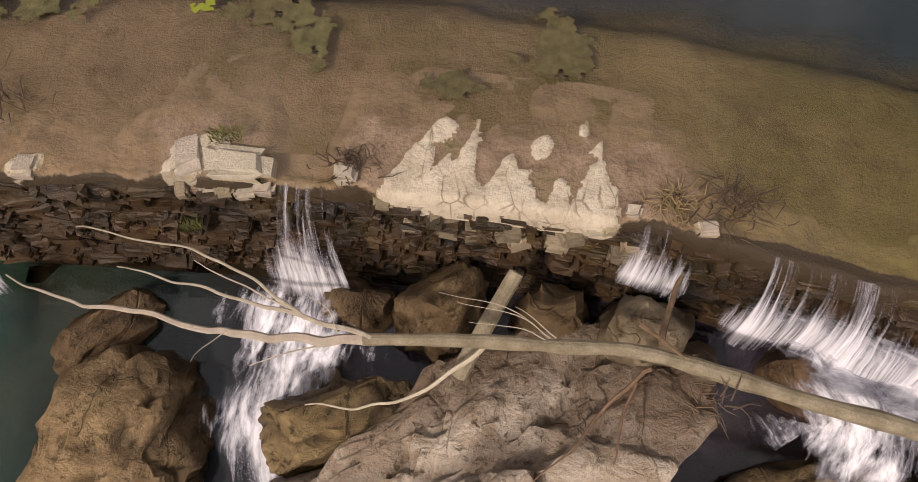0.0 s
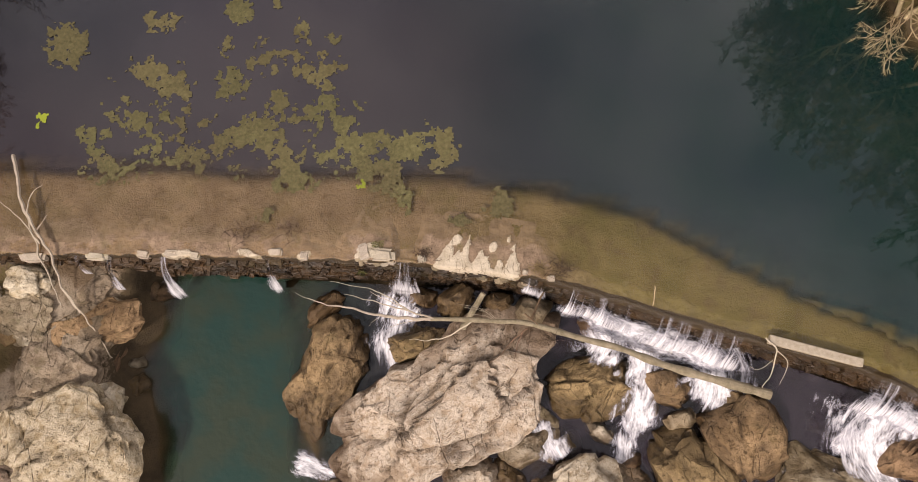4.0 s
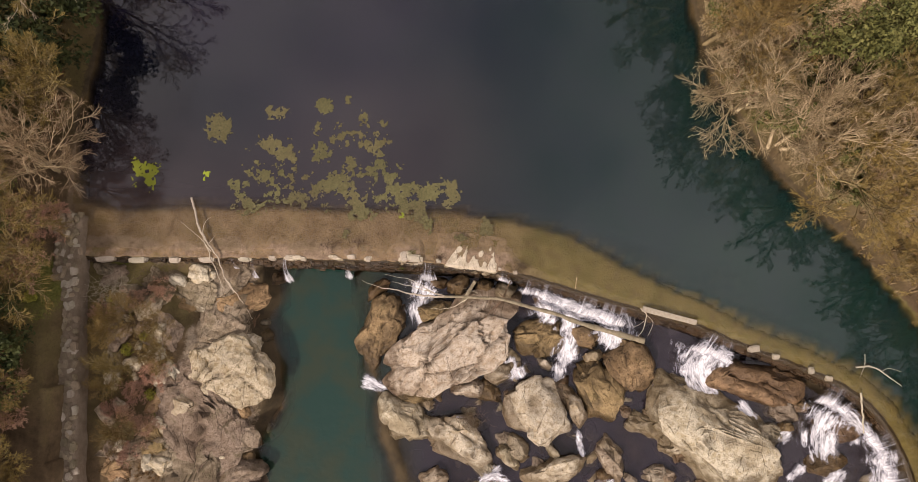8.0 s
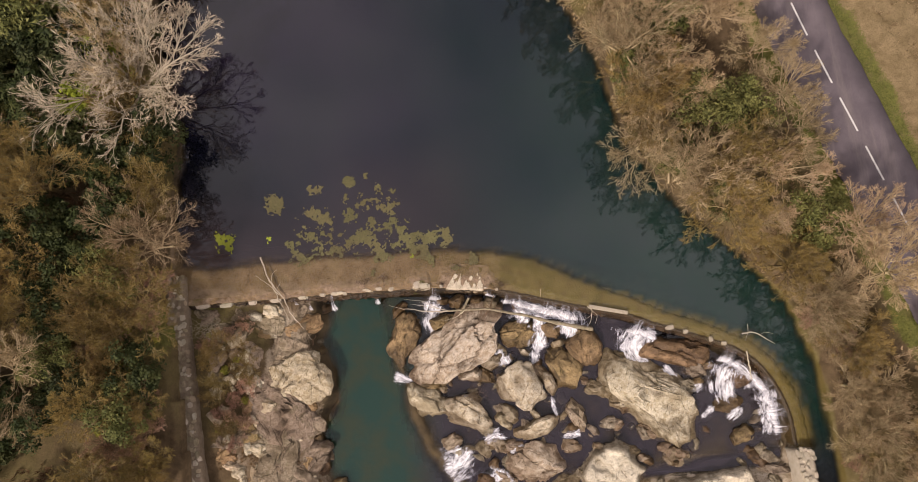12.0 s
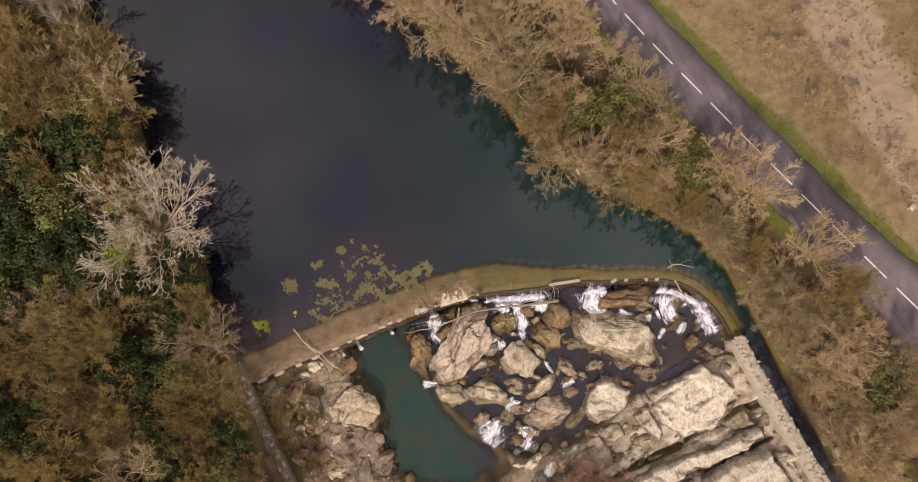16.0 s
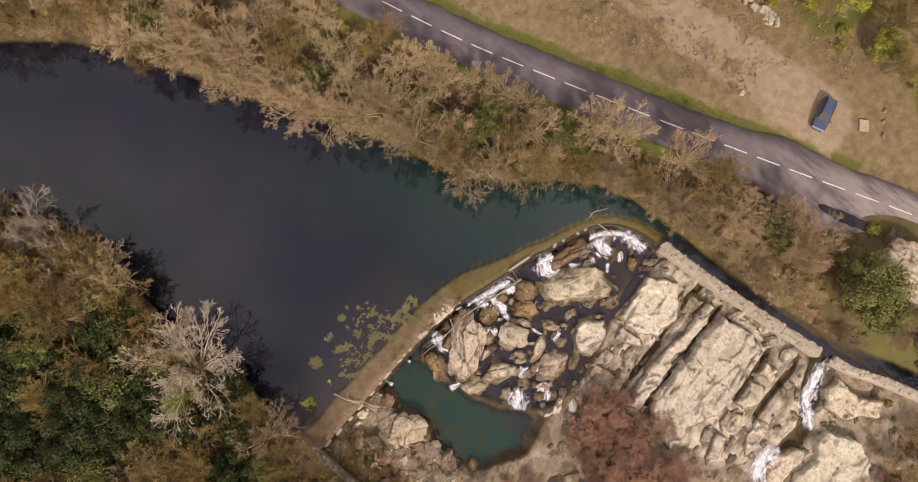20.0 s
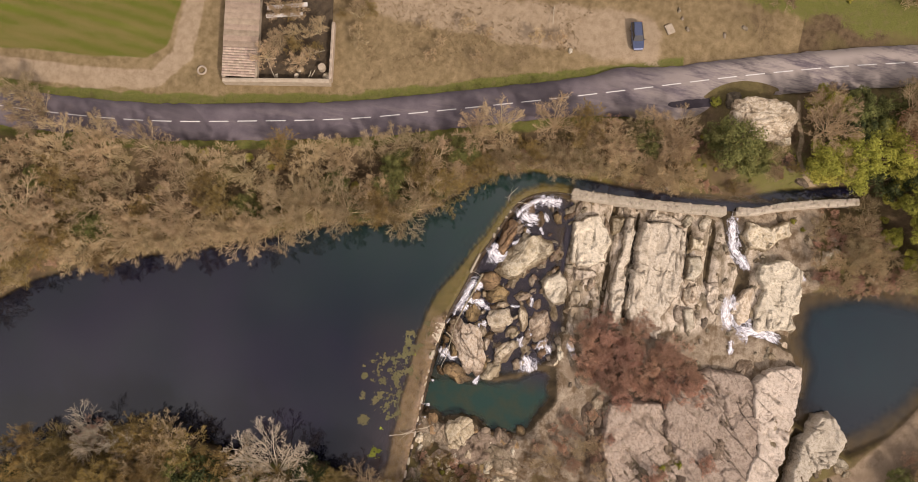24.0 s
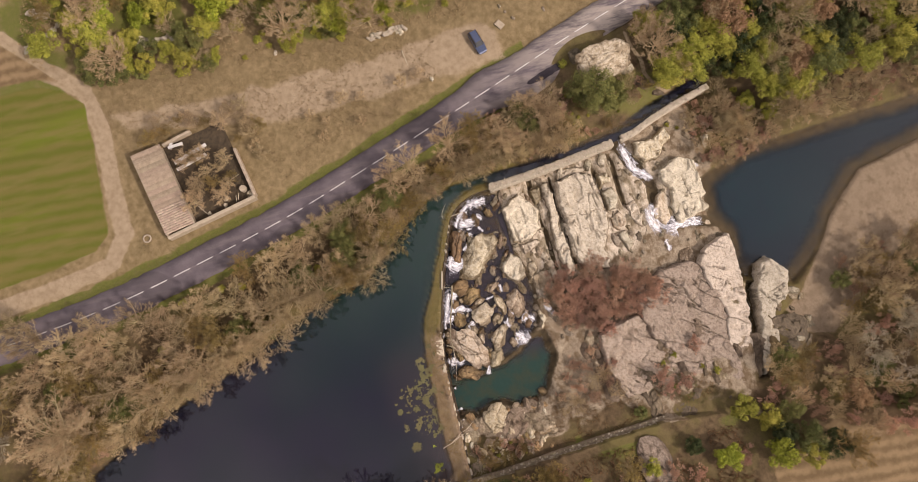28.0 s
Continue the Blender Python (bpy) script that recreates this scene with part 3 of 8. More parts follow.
# the sunken ground below the weir, and what lies in it
BASIN = list(reversed(CREST)) + WEST_WALL[1:] + [(-21.5, -40.0), (-24.0, -48.0), (-24.0, -60), (-26, -78), (-20, -105), (0, -150), (20, -220), (46, -220), (34, -150), (28.5, -105), (27.0, -80), (27.5, -66.0), (33.0, -57.5)] + list(reversed(EAST_WALL_FAR)) + list(reversed(EAST_WALL))
POOL = [(-11.0, 6.0), (-5.6, 6.0), (-5.2, -1.0), (-4.3, -5.0), (-2.5, -9.5), (-0.4, -12.5), (-0.6, -15.5), (-5.1, -16.2), (-10.2, -13.4), (-12.3, -9.0), (-12.0, -7.0), (-10.9, -4.6), (-11.3, -2.4), (-12.0, -0.4), (-11.6, 1.0)]
STREAM = [(-7.5, 6.0), (3.0, 5.5), (10.6, 3.5), (19.8, 0), (26.5, -4.2), (28, -10.5), (24.8, -12.8), (16.0, -12.2), (12.5, -14.5), (6.0, -15.8), (0.5, -14.8), (-3.0, -10), (-5, -4)]
DOWN = [(18.6, -50.8), (21.7, -60.0), (22.6, -72.0), (23.6, -92.0), (26, -120), (32, -160), (40, -220), (26, -220), (18, -160), (14.5, -120), (16.5, -94.0), (13.5, -79.0), (7.0, -71.5), (1.0, -67.0), (-3.2, -61.0), (-1.0, -55.5), (0.3, -51.6), (8.0, -52.0), (12.0, -50.2)]
CLEFT = [(-1.2, -52.2), (-8.0, -50.6), (-18.0, -49.2), (-18.4, -51.2), (-9.0, -53.2), (-2.0, -55.6)]
CASCADE = [(29.3, -36.6), (24.5, -38.6), (20.0, -41.0), (16.0, -40.6), (12.5, -41.4), (11.6, -46), (10.2, -52)]
ROAD = [(18.5, 110.0), (19.2, 88.0), (20.3, 70.0), (22.4, 53.5), (25.8, 37.8), (29.4, 23.4), (33.5, 10.6), (38.1, -3.0), (43.1, -17.2), (49.5, -35.0), (55.3, -53.2), (59.0, -68.5), (62, -90), (66, -130)]
ROAD_Z = 3.15
FIELD = [(27.6, 120.0), (28.0, 84.0), (29.4, 73.3), (30.6, 64.0), (31.9, 56.1), (34.5, 53.7), (50.4, 53.1), (58.6, 53.4), (62.0, 57.0), (63.6, 62.0), (63.6, 68.0), (64.5, 120)]
TRACK = [(73.8, 65.7), (66.5, 59.4), (60.5, 52.8), (52.4, 51.3), (41.5, 51.2), (33.6, 50.9), (29.2, 54.0), (27.4, 62.5), (26.2, 73.8), (25.4, 90)]
DIRT = [(55.2, 49.4), (54.0, 34.6), (53.4, 19.0), (53.4, 3.9), (54.4, -7.2), (56.0, -15.3), (53.2, -20.9), (48.3, -20.8), (47.2, -14.0), (47.0, -5.2), (46.4, 7.9), (46.6, 20.6), (49.8, 33.4), (52.2, 46.4)]
PLOUGHED = [(66, 110), (65.2, 68), (65.0, 61), (63.5, 57), (69, 62), (76, 69), (88, 82), (90, 110)]
FARM = [(-31, -46), (-27, -60), (-28, -75), (-34, -100), (-120, -130), (-140, -60), (-60, -44)]
FOOTPATH = [(47.0, -43.0), (44, -43.2), (41.4, -44.2), (38.8, -44.2), (36.9, -45.2), (35.4, -47.6), (35.0, -50.5), (35.4, -54.0)]
BEACH = [(18.6, -89.5), (14.8, -79.5), (8.0, -72.5), (1.0, -67.5), (-5.0, -62.5), (-8.0, -58.0), (-12.5, -60.5), (-14.0, -65.0), (-8.0, -74), (0, -84), (8, -96), (14, -104)]

# straight joints in the bleached ledges
CREVICES = [(-12.9, 14.0, 25.2, 0.7), (-19.6, 8.0, 26.4, 0.6), (-23.3, 8.5, 26.6, 0.5), (-31.6, 17.5, 26.8, 0.6), (-35.0, 17.0, 27.4, 0.8)]


def land(X, Y):
    """The lie of the ground."""
    east = smooth(8, 30, X + 0.3 * Y)
    road_d = seg_dist(X, Y, ROAD, False)[0]
    z = 1.6 + 1.4 * east + 0.5 * fractal(X, Y, 14, 4, 3) + 0.12 * fractal(X, Y, 2.2, 3, 9)
    flat = 1 - smooth(4.0, 9.0, road_d)
    z = z * (1 - flat) + (ROAD_Z - 0.10 - 0.25 * smooth(2.7, 3.6, road_d) * (1 - smooth(4.2, 6, road_d))) * flat
    # level ground beyond the road: field, yard and track
    beyond = smooth(1.0, 6.0, X - 28.4 - np.interp(Y, [-90, -35, -3, 24, 54, 110], [34, 24.5, 12.8, 4.0, -3.4, -7.0]))
    level = ROAD_Z + 0.06 * fractal(X, Y, 3, 3, 5)
    rise = 5.5 * smooth(2, 26, X - np.interp(Y, [-120, -40, -10, 20, 60, 90, 130], [62, 57, 60, 60, 70, 88, 100])) + 0.7 * fractal(X, Y, 6, 4, 21) * smooth(0, 5, X - 60)
    z = z * (1 - beyond) + (level + np.maximum(rise, 0)) * beyond
    z += 16 * smooth(110, 420, np.hypot(X, Y))
    # the rocky knoll by the east wall
    z += 2.4 * np.exp(-(((X - 41.5) / 4.2) ** 2 + ((Y + 36.5) / 5.0) ** 2))
    # the upper river
    dr = signed(X, Y, RIVER)
    crest_d = seg_dist(X, Y, CREST, False)[0]
    leat = smooth(-13, -17, Y) * smooth(25, 26.5, X)
    deep = -0.20 - 0.08 * smooth(1.5, 2.6, crest_d) - 0.45 * smooth(2.9, 3.4, crest_d * (1 + 1.3 * smooth(6, 20, X)) + 0.35 * fractal(X, Y, 2.2, 3, 14)) - 1.3 * smooth(3.3, 6.5, crest_d)
    deep = deep * (1 - leat) - 0.55 * leat
    deep = deep + 0.08 * fractal(X, Y, 1.3, 3, 8) + 0.14 * (1 - smooth(0.3, 2.2, crest_d)) * smooth(7, 0, X)
    bank_d = np.minimum(seg_dist(X, Y, EAST_BANK, False)[0], seg_dist(X, Y, WEST_BANK, False)[0])
    bed = -0.05 + (deep + 0.05) * smooth(0.0, 1.2, bank_d) - 0.5 * smooth(16, 24, X) * smooth(1.6, 3.2, crest_d) * smooth(0.2, 1.2, bank_d)
    bed = bed - 0.6 * smooth(0.5, 0.15, crest_d) - 0.15 * np.exp(-((X + 1.2) / 1.2) ** 4) * smooth(2.2, 0.9, crest_d)
    z_out = -0.05 + (z + 0.05) * smooth(0.0, 4.5, dr)
    z = np.where(dr < 0, bed, z_out)
    # the low ground below the weir
    db = signed(X, Y, BASIN)
    low = -1.45 + 0.35 * fractal(X, Y, 3.0, 4, 31) + 0.10 * fractal(X, Y, 0.9, 2, 33)
    west = smooth(-8, -18, X)
    low = low + 0.7 * west + 0.5 * smooth(-18, -30, Y) * smooth(4, -10, X)
    flow = smooth(0.8, -1.2, signed(X, Y, STREAM))
    low = low * (1 - flow) + (-2.9 + 1.15 * smooth(-3, 24, X) + 0.3 * fractal(X, Y, 2.0, 3, 35)) * flow
    pd = signed(X, Y, POOL) + 1.1 * fractal(X, Y, 4.0, 4, 37)
    low = np.minimum(low, -1.75 - 2.2 * smooth(0.9, -3.0, pd) + 4 * smooth(0, 1.8, pd))
    low = low - 0.9 * smooth(1.6, 0.2, seg_dist(X, Y, CASCADE, False)[0])
    for y_, xa, xb, w_ in CREVICES:
        low = low - 0.9 * smooth(w_, 0.3 * w_, np.abs(Y - y_ - 0.05 * (X - xb) + 0.35 * fractal(X, Y, 3.0, 3, 61))) * smooth(xa - 1, xa + 1, X) * smooth(xb + 0.6, xb - 0.4, X)
    beach = smooth(2.0, -1.0, signed(X, Y, BEACH))
    low = low * (1 - beach) + (-2.75 + 0.35 * smooth(0, -6, signed(X, Y, BEACH)) + 0.05 * fractal(X, Y, 2, 2, 2)) * beach
    far = smooth(-52, -60, Y)
    low = low - 0.9 * far * (1 - beach)
    dd = signed(X, Y, DOWN)
    low = np.minimum(low, -3.32 - 1.7 * smooth(0, -7, dd + 0.8 * fractal(X, Y, 5, 3, 39)) + 3.2 * smooth(0, 2.6, dd))
    dc = signed(X, Y, CLEFT)
    low = np.minimum(low, -3.4 + 3.2 * smooth(-0.6, 0.5, dc))
    t = smooth(0, 5.0, db) * smooth(-33, -45, Y) + (db > 0) * (1 - smooth(-33, -45, Y))
    edge = np.where(db < 0, low, low * (1 - t) + z * t)
    return np.where((db < 0) | ((Y < -33) & (dr > 0)), edge, z)


def land_at(x, y):
    return float(land(np.array([float(x)]), np.array([float(y)]))[0])


def axis_lines(lo, a, b, hi, fine):
    inner = np.arange(a, b + 1e-6, fine)
    out = lambda n, d: d * np.cumsum(np.linspace(1.0, 22, n) ** 1.35)
    left, right = a - out(16, fine * 1.3), b + out(16, fine * 1.3)
    left, right = left[left > lo], right[right < hi]
    return np.concatenate([[lo], left[::-1], inner, right, [hi]])


gx, gy = axis_lines(-1500, -46, 78, 1500, 0.5), axis_lines(-1500, -94, 84, 1500, 0.5)
gx = np.unique(np.round(np.concatenate([gx, np.arange(-22, 28, 0.25)]), 4))
gy = np.unique(np.round(np.concatenate([gy, np.arange(-8, 8, 0.25)]), 4))
GX, GY = np.meshgrid(gx, gy)
GZ = land(GX, GY)
nx, ny = len(gx), len(gy)
idx = np.arange(nx * ny).reshape(ny, nx)
quads = np.stack([idx[:-1, :-1], idx[:-1, 1:], idx[1:, 1:], idx[1:, :-1]], -1).reshape(-1, 4)
ground = tagged(quick_mesh("ground", np.stack([GX, GY, GZ], -1).reshape(-1, 3), quads, M_GROUND, smooth=True), "uneven river valley ground of leaf litter, dirt and rock", "ground", kind="structure")
fx, fy = GX.ravel(), GY.ravel()
wob = 0.8 * fractal(fx, fy, 3.0, 4, 41)
basin = signed(fx, fy, BASIN)
road_d = seg_dist(fx, fy, ROAD, False)[0]
attribute(ground, "dirt", np.maximum.reduce([smooth(2.2, -2.2, signed(fx, fy, DIRT) + 1.8 * wob), 0.95 * smooth(2.3, 0.9, seg_dist(fx, fy, TRACK, False)[0] + 0.7 * wob), 0.8 * smooth(0.7, 0.1, seg_dist(fx, fy, FOOTPATH, False)[0])]))
attribute(ground, "crop", smooth(0.6, -0.6, signed(fx, fy, FIELD) + 0.5 * wob))
attribute(ground, "furrow", np.maximum(smooth(0.8, -0.8, signed(fx, fy, PLOUGHED)), smooth(0.8, -0.8, signed(fx, fy, FARM))))
attribute(ground, "grass", np.maximum.reduce([0.85 * smooth(5.0, 3.8, road_d + wob) * (fy > -25), 0.75 * smooth(0.25, 0.6, fractal(fx, fy, 11, 4, 55)) * (fx < -22), 0.9 * smooth(58, 63, fx + 3 * wob) * smooth(-0.25, 0.2, fractal(fx, fy, 9, 4, 58)), 0.55 * smooth(3.0, 0.5, np.hypot((fx - 36) / 1.4, (fy + 42) / 3.4) - 1.2 + wob), 0.85 * smooth(0.35, 0.6, fractal(fx, fy, 5, 3, 77)) * (basin < 0) * (fx < -15)]))
attribute(ground, "dry", (fy > -42) * smooth(-0.5, 1.5, fx - np.interp(fy, [-90, -35, -3, 24, 54, 110], [62, 51, 40, 31.5, 24, 20])) * (0.75 + 0.4 * fractal(fx, fy, 6, 4, 47)))
attribute(ground, "gravel", np.maximum(smooth(1.0, -0.8, signed(fx, fy, BEACH) + 0.4 * wob), 0.9 * smooth(2.6, 1.2, np.hypot(fx + 0.2, (fy + 20.5) / 2.2) + 0.4 * wob)))
attribute(ground, "stone", (basin < 0.3) * smooth(0.15, 0.45, 0.55 + 0.5 * fractal(fx, fy, 4.5, 4, 71) - smooth(-13, -20, fx) * 0.45 - smooth(-50, -58, fy)))
bed_w = np.maximum.reduce([smooth(0.25, -0.1, signed(fx, fy, RIVER)) * smooth(9.0, 5.0, seg_dist(fx, fy, CREST, False)[0]), smooth(0.5, -0.5, signed(fx, fy, POOL)), 0.8 * smooth(0.5, -0.5, signed(fx, fy, STREAM)), smooth(0.8, -0.3, signed(fx, fy, DOWN)), smooth(0.3, -0.2, signed(fx, fy, CLEFT))])
attribute(ground, "bed", bed_w)
attribute(ground, "ledge", smooth(0.8, -0.8, signed(fx, fy, [(25.5, -13), (26.6, -24), (27.8, -37), (22, -50), (13, -50), (11, -38), (9, -35), (6, -20), (10, -16), (16, -12.2)]) + 1.2 * wob) * (0.72 + 0.5 * fractal(fx, fy, 2.5, 4, 73)))
attribute(ground, "wetbed", np.maximum.reduce([smooth(1.2, -0.4, signed(fx, fy, POOL) + 0.6 * wob), smooth(0.8, -0.6, signed(fx, fy, STREAM) + 0.5 * wob), smooth(0.3, -0.2, signed(fx, fy, CLEFT)), smooth(1.6, 0.5, seg_dist(fx, fy, CASCADE, False)[0] + 0.5 * wob), smooth(1.2, -0.3, signed(fx, fy, DOWN) + 0.4 * wob)] + [smooth(0.8 * w_, 0.3 * w_, np.abs(fy - y_ - 0.05 * (fx - xb) + 0.35 * fractal(fx, fy, 3.0, 3, 61))) * (fx > xa) * (fx < xb) for y_, xa, xb, w_ in CREVICES]) * (basin < 0.2) + smooth(0.6, -0.1, signed(fx, fy, RIVER)) * smooth(5.0, 9.0, seg_dist(fx, fy, CREST, False)[0]))


# ---- water ----
def water_sheet(name, polygon, step, level, material, label, grow=0.0):
    """A water surface that ends cleanly on the polygon's outline."""
    px, py = [p[0] for p in polygon], [p[1] for p in polygon]
    xs, ys = np.arange(min(px) - step, max(px) + 2 * step, step), np.arange(min(py) - step, max(py) + 2 * step, step)
    X, Y = np.meshgrid(xs, ys)
    ins = inside(X, Y, polygon)
    d, qx, qy = seg_dist(X, Y, polygon, True)
    snap = ~ins | (d < step * 0.3)
    X2, Y2 = np.where(snap, qx, X), np.where(snap, qy, Y)
    n = len(xs)
    idx = np.arange(X.size).reshape(X.shape)
    keep = ins[:-1, :-1] | ins[:-1, 1:] | ins[1:, 1:] | ins[1:, :-1]
    q = np.stack([idx[:-1, :-1], idx[:-1, 1:], idx[1:, 1:], idx[1:, :-1]], -1)[keep]
    used = np.unique(q)
    remap = np.zeros(X.size, int)
    remap[used] = np.arange(len(used))
    x, y = X2.ravel()[used], Y2.ravel()[used]
    z = level(x, y)
    ob = tagged(quick_mesh(name, np.stack([x, y, z], -1), remap[q], material, smooth=True), label, "water", kind="structure")
    attribute(ob, "cloud", 1 - np.exp(-(np.maximum(z - land(x, y), 0) / 0.42) ** 2.4))
    return ob, x, y


grown = CREST + EAST_WALL + EAST_WALL_FAR + [(37.5, -57), (36, -49), (34.5, -42), (33.5, -36), (32.5, -28), (32.0, -14), (31.5, -5), (29, 2), (25, 8), (20, 13), (18, 22), (14, 32), (9, 43), (4.5, 56), (-2, 69), (-14, 82), (-34, 95), (-70, 110), (-130, 126), (-140, 84), (-76, 72), (-49, 63), (-35, 56), (-28.5, 50), (-26, 43), (-26, 34), (-27, 26), (-25, 17), (-26, 10), (-23.0, 6)]
river, rx_, ry_ = water_sheet("river_water", grown, 0.5, lambda x, y: -0.10 + 0.05 * smooth(0.9, 0.1, seg_dist(x, y, CREST, False)[0]) - 0.10 * smooth(-6, -2, x) * smooth(1.2, 0.0, seg_dist(x, y, CREST, False)[0]) * 0, M_WATER, "still dark teal river water held behind the weir")
river.data.attributes["cloud"].data.foreach_set("value", ((1 - np.exp(-(np.maximum(-0.10 - land(rx_, ry_), 0) / 0.5) ** 3.6)) * smooth(0.5, 1.1, seg_dist(rx_, ry_, CREST, False)[0])).astype(np.float32))
attribute(river, "silt", 0.85 * smooth(17, 5, ry_ + 3 * fractal(rx_, ry_, 6, 4, 63)) * smooth(10, -4, rx_ + 3 * fractal(rx_, ry_, 7, 3, 65)))
attribute(river, "clear", smooth(-12, 22, rx_ - 0.10 * ry_ + 5 * fractal(rx_, ry_, 14, 3, 61)) * smooth(44, 16, ry_) * 0.9 * smooth(-17, -9, ry_))
pool_poly = [(-11.8, 3.1), (3.0, 2.2), (10.6, 0.0), (18.8, -2.9), (24.0, -6.6), (25.4, -11.0), (24.8, -14.0), (16.0, -13.5), (12.5, -16), (6.0, -17.4), (1.5, -17.5), (-5.1, -18.4), (-12.5, -14.5), (-13.4, -6), (-13.0, 0)]
pool, px_, py_ = water_sheet("pool_water", pool_poly, 0.5, lambda x, y: -2.42 + 1.15 * smooth(-3, 24, x), M_POOL, "green pool and dark stream water below the weir")
attribute(pool, "clear", smooth(-1, -6, px_) * 0.88)
down_poly = [(20.5, -49.0), (24.0, -60.0), (25.0, -72.0), (26, -92.0), (28, -120), (34, -160), (42, -220), (24, -220), (15, -160), (11.5, -120), (14.5, -97.0), (10.5, -80.5), (5.5, -74), (-1, -69), (-6, -62), (-10, -55), (-19, -53), (-19, -47.5), (-8, -49), (0.5, -50.5), (8.0, -50), (11.0, -47.2)]
tail, tx_, ty_ = water_sheet("lower_river_water", down_poly, 0.9, lambda x, y: np.full(x.shape, -3.30), M_LOWER, "dark blue-green river water downstream of the rocks")
attribute(tail, "clear", 0.55 * smooth(1, 9, tx_) * smooth(-78, -56, ty_))


# ---- road ----
def asphalt():
    n = Nodes("asphalt")
    c = n.mix(n.span(n.noise(0.35, 6, 0.6), 0.35, 0.65), (0.11, 0.09, 0.102), (0.170, 0.140, 0.153))
    c = n.mix(n.span(n.noise(0.9, 6, 0.65, (1, 0.12, 1, 20)), 0.5, 0.7, 0, 0.6), c, (0.23, 0.192, 0.185))
    c = n.mix(n.span(n.noise(0.16, 2, 0.4, (1, 0.5, 1, 20)), 0.58, 0.60, 0, 0.5), c, (0.075, 0.062, 0.068))
    c = n.mix(n.span(n.noise(40, 3), 0.4, 0.7, 0, 0.4), c, (0.05, 0.045, 0.048))
    dust = n.math('MULTIPLY', n.span(n.height()["Y"], -8.0, -34.0), n.span(n.noise(0.7, 6, 0.7, (1, 0.22, 1, 20)), 0.37, 0.55))
    c = n.mix(n.math('MULTIPLY', dust, 0.85), c, (0.38, 0.325, 0.285))
    n.bump(n.noise(45, 3), 0.4, 0.01)
    return n.finish(c, 0.85, spec=0.3)


M_ASPHALT = asphalt()
M_PAINT = plain("worn_road_paint", (0.62, 0.60, 0.57), (0.78, 0.77, 0.74), 5, 0.7, 0.2, 0.005, 0.05)
line = spline(ROAD, 1.0)


def ribbon(name, line, left, right, z, material, parent=None, wobble=0.0):
    V, F = [], []
    for i, p in enumerate(line):
        d = (line[min(i + 1, len(line) - 1)] - line[max(i - 1, 0)]).normalized()
        s = Vector((-d.y, d.x, 0))
        l, r = (left(p) if callable(left) else left), (right(p) if callable(right) else right)
        l += wobble * noise.noise((p.x * 0.9, p.y * 0.9, 1.0))
        r += wobble * noise.noise((p.x * 0.9, p.y * 0.9, 5.0))
        for k, w in enumerate((l, l * 0.5, 0.0, -r * 0.5, -r)):
            q = p + s * w
            V.append((q.x, q.y, z + (0.05 - 0.03 * abs(w) / 2.5)))
        V.append((p.x - s.x * r, p.y - s.y * r, z - 0.25))
        V.append((p.x + s.x * l, p.y + s.y * l, z - 0.25))
        if i:
            b, a = 7 * i, 7 * (i - 1)
            for k0, k1 in ((6, 0), (0, 1), (1, 2), (2, 3), (3, 4), (4, 5)):
                F.append((a + k0, a + k1, b + k1, b + k0))
    return quick_mesh(name, V, F, material, parent)


# left of the line (towards the field), right (towards the river); a lay-by widens it near the knoll
wide = lambda p: 2.95 + 2.6 * math.exp(-((p.y + 24) / 9.0) ** 2) + 0.8 * max(0, min(1, (-30 - p.y) / 20))
far_side = lambda p: 2.8 + 0.8 * math.exp(-((p.y + 17) / 4.0) ** 2)
# the line runs from north to south, so its left side looks east
road = tagged(ribbon("road", line, far_side, wide, ROAD_Z, M_ASPHALT, None, 0.25), "worn grey asphalt country road with broken white centre line", "road", kind="structure")
run = [0.0]
for a, b in zip(line, line[1:]):
    run.append(run[-1] + (b - a).length)


def on_road(s):
    i = max(0, min(len(run) - 2, int(np.searchsorted(run, s)) - 1))
    u = (s - run[i]) / (run[i + 1] - run[i])
    return line[i].lerp(line[i + 1], u), (line[i + 1] - line[i]).normalized()


s = 1.3
while s + 3 < run[-1]:
    bm = bmesh.new()
    rows = []
    for k in range(4):
        p, d = on_road(s + k)
        n_ = Vector((-d.y, d.x, 0)) * 0.075
        rows.append([bm.verts.new((p.x + n_.x * e, p.y + n_.y * e, ROAD_Z + 0.058)) for e in (-1, 1)])
    for a, b in zip(rows, rows[1:]):
        bm.faces.new((a[0], b[0], b[1], a[1]))
    part("road_dash", bm, M_PAINT, road)
    s += 4.333

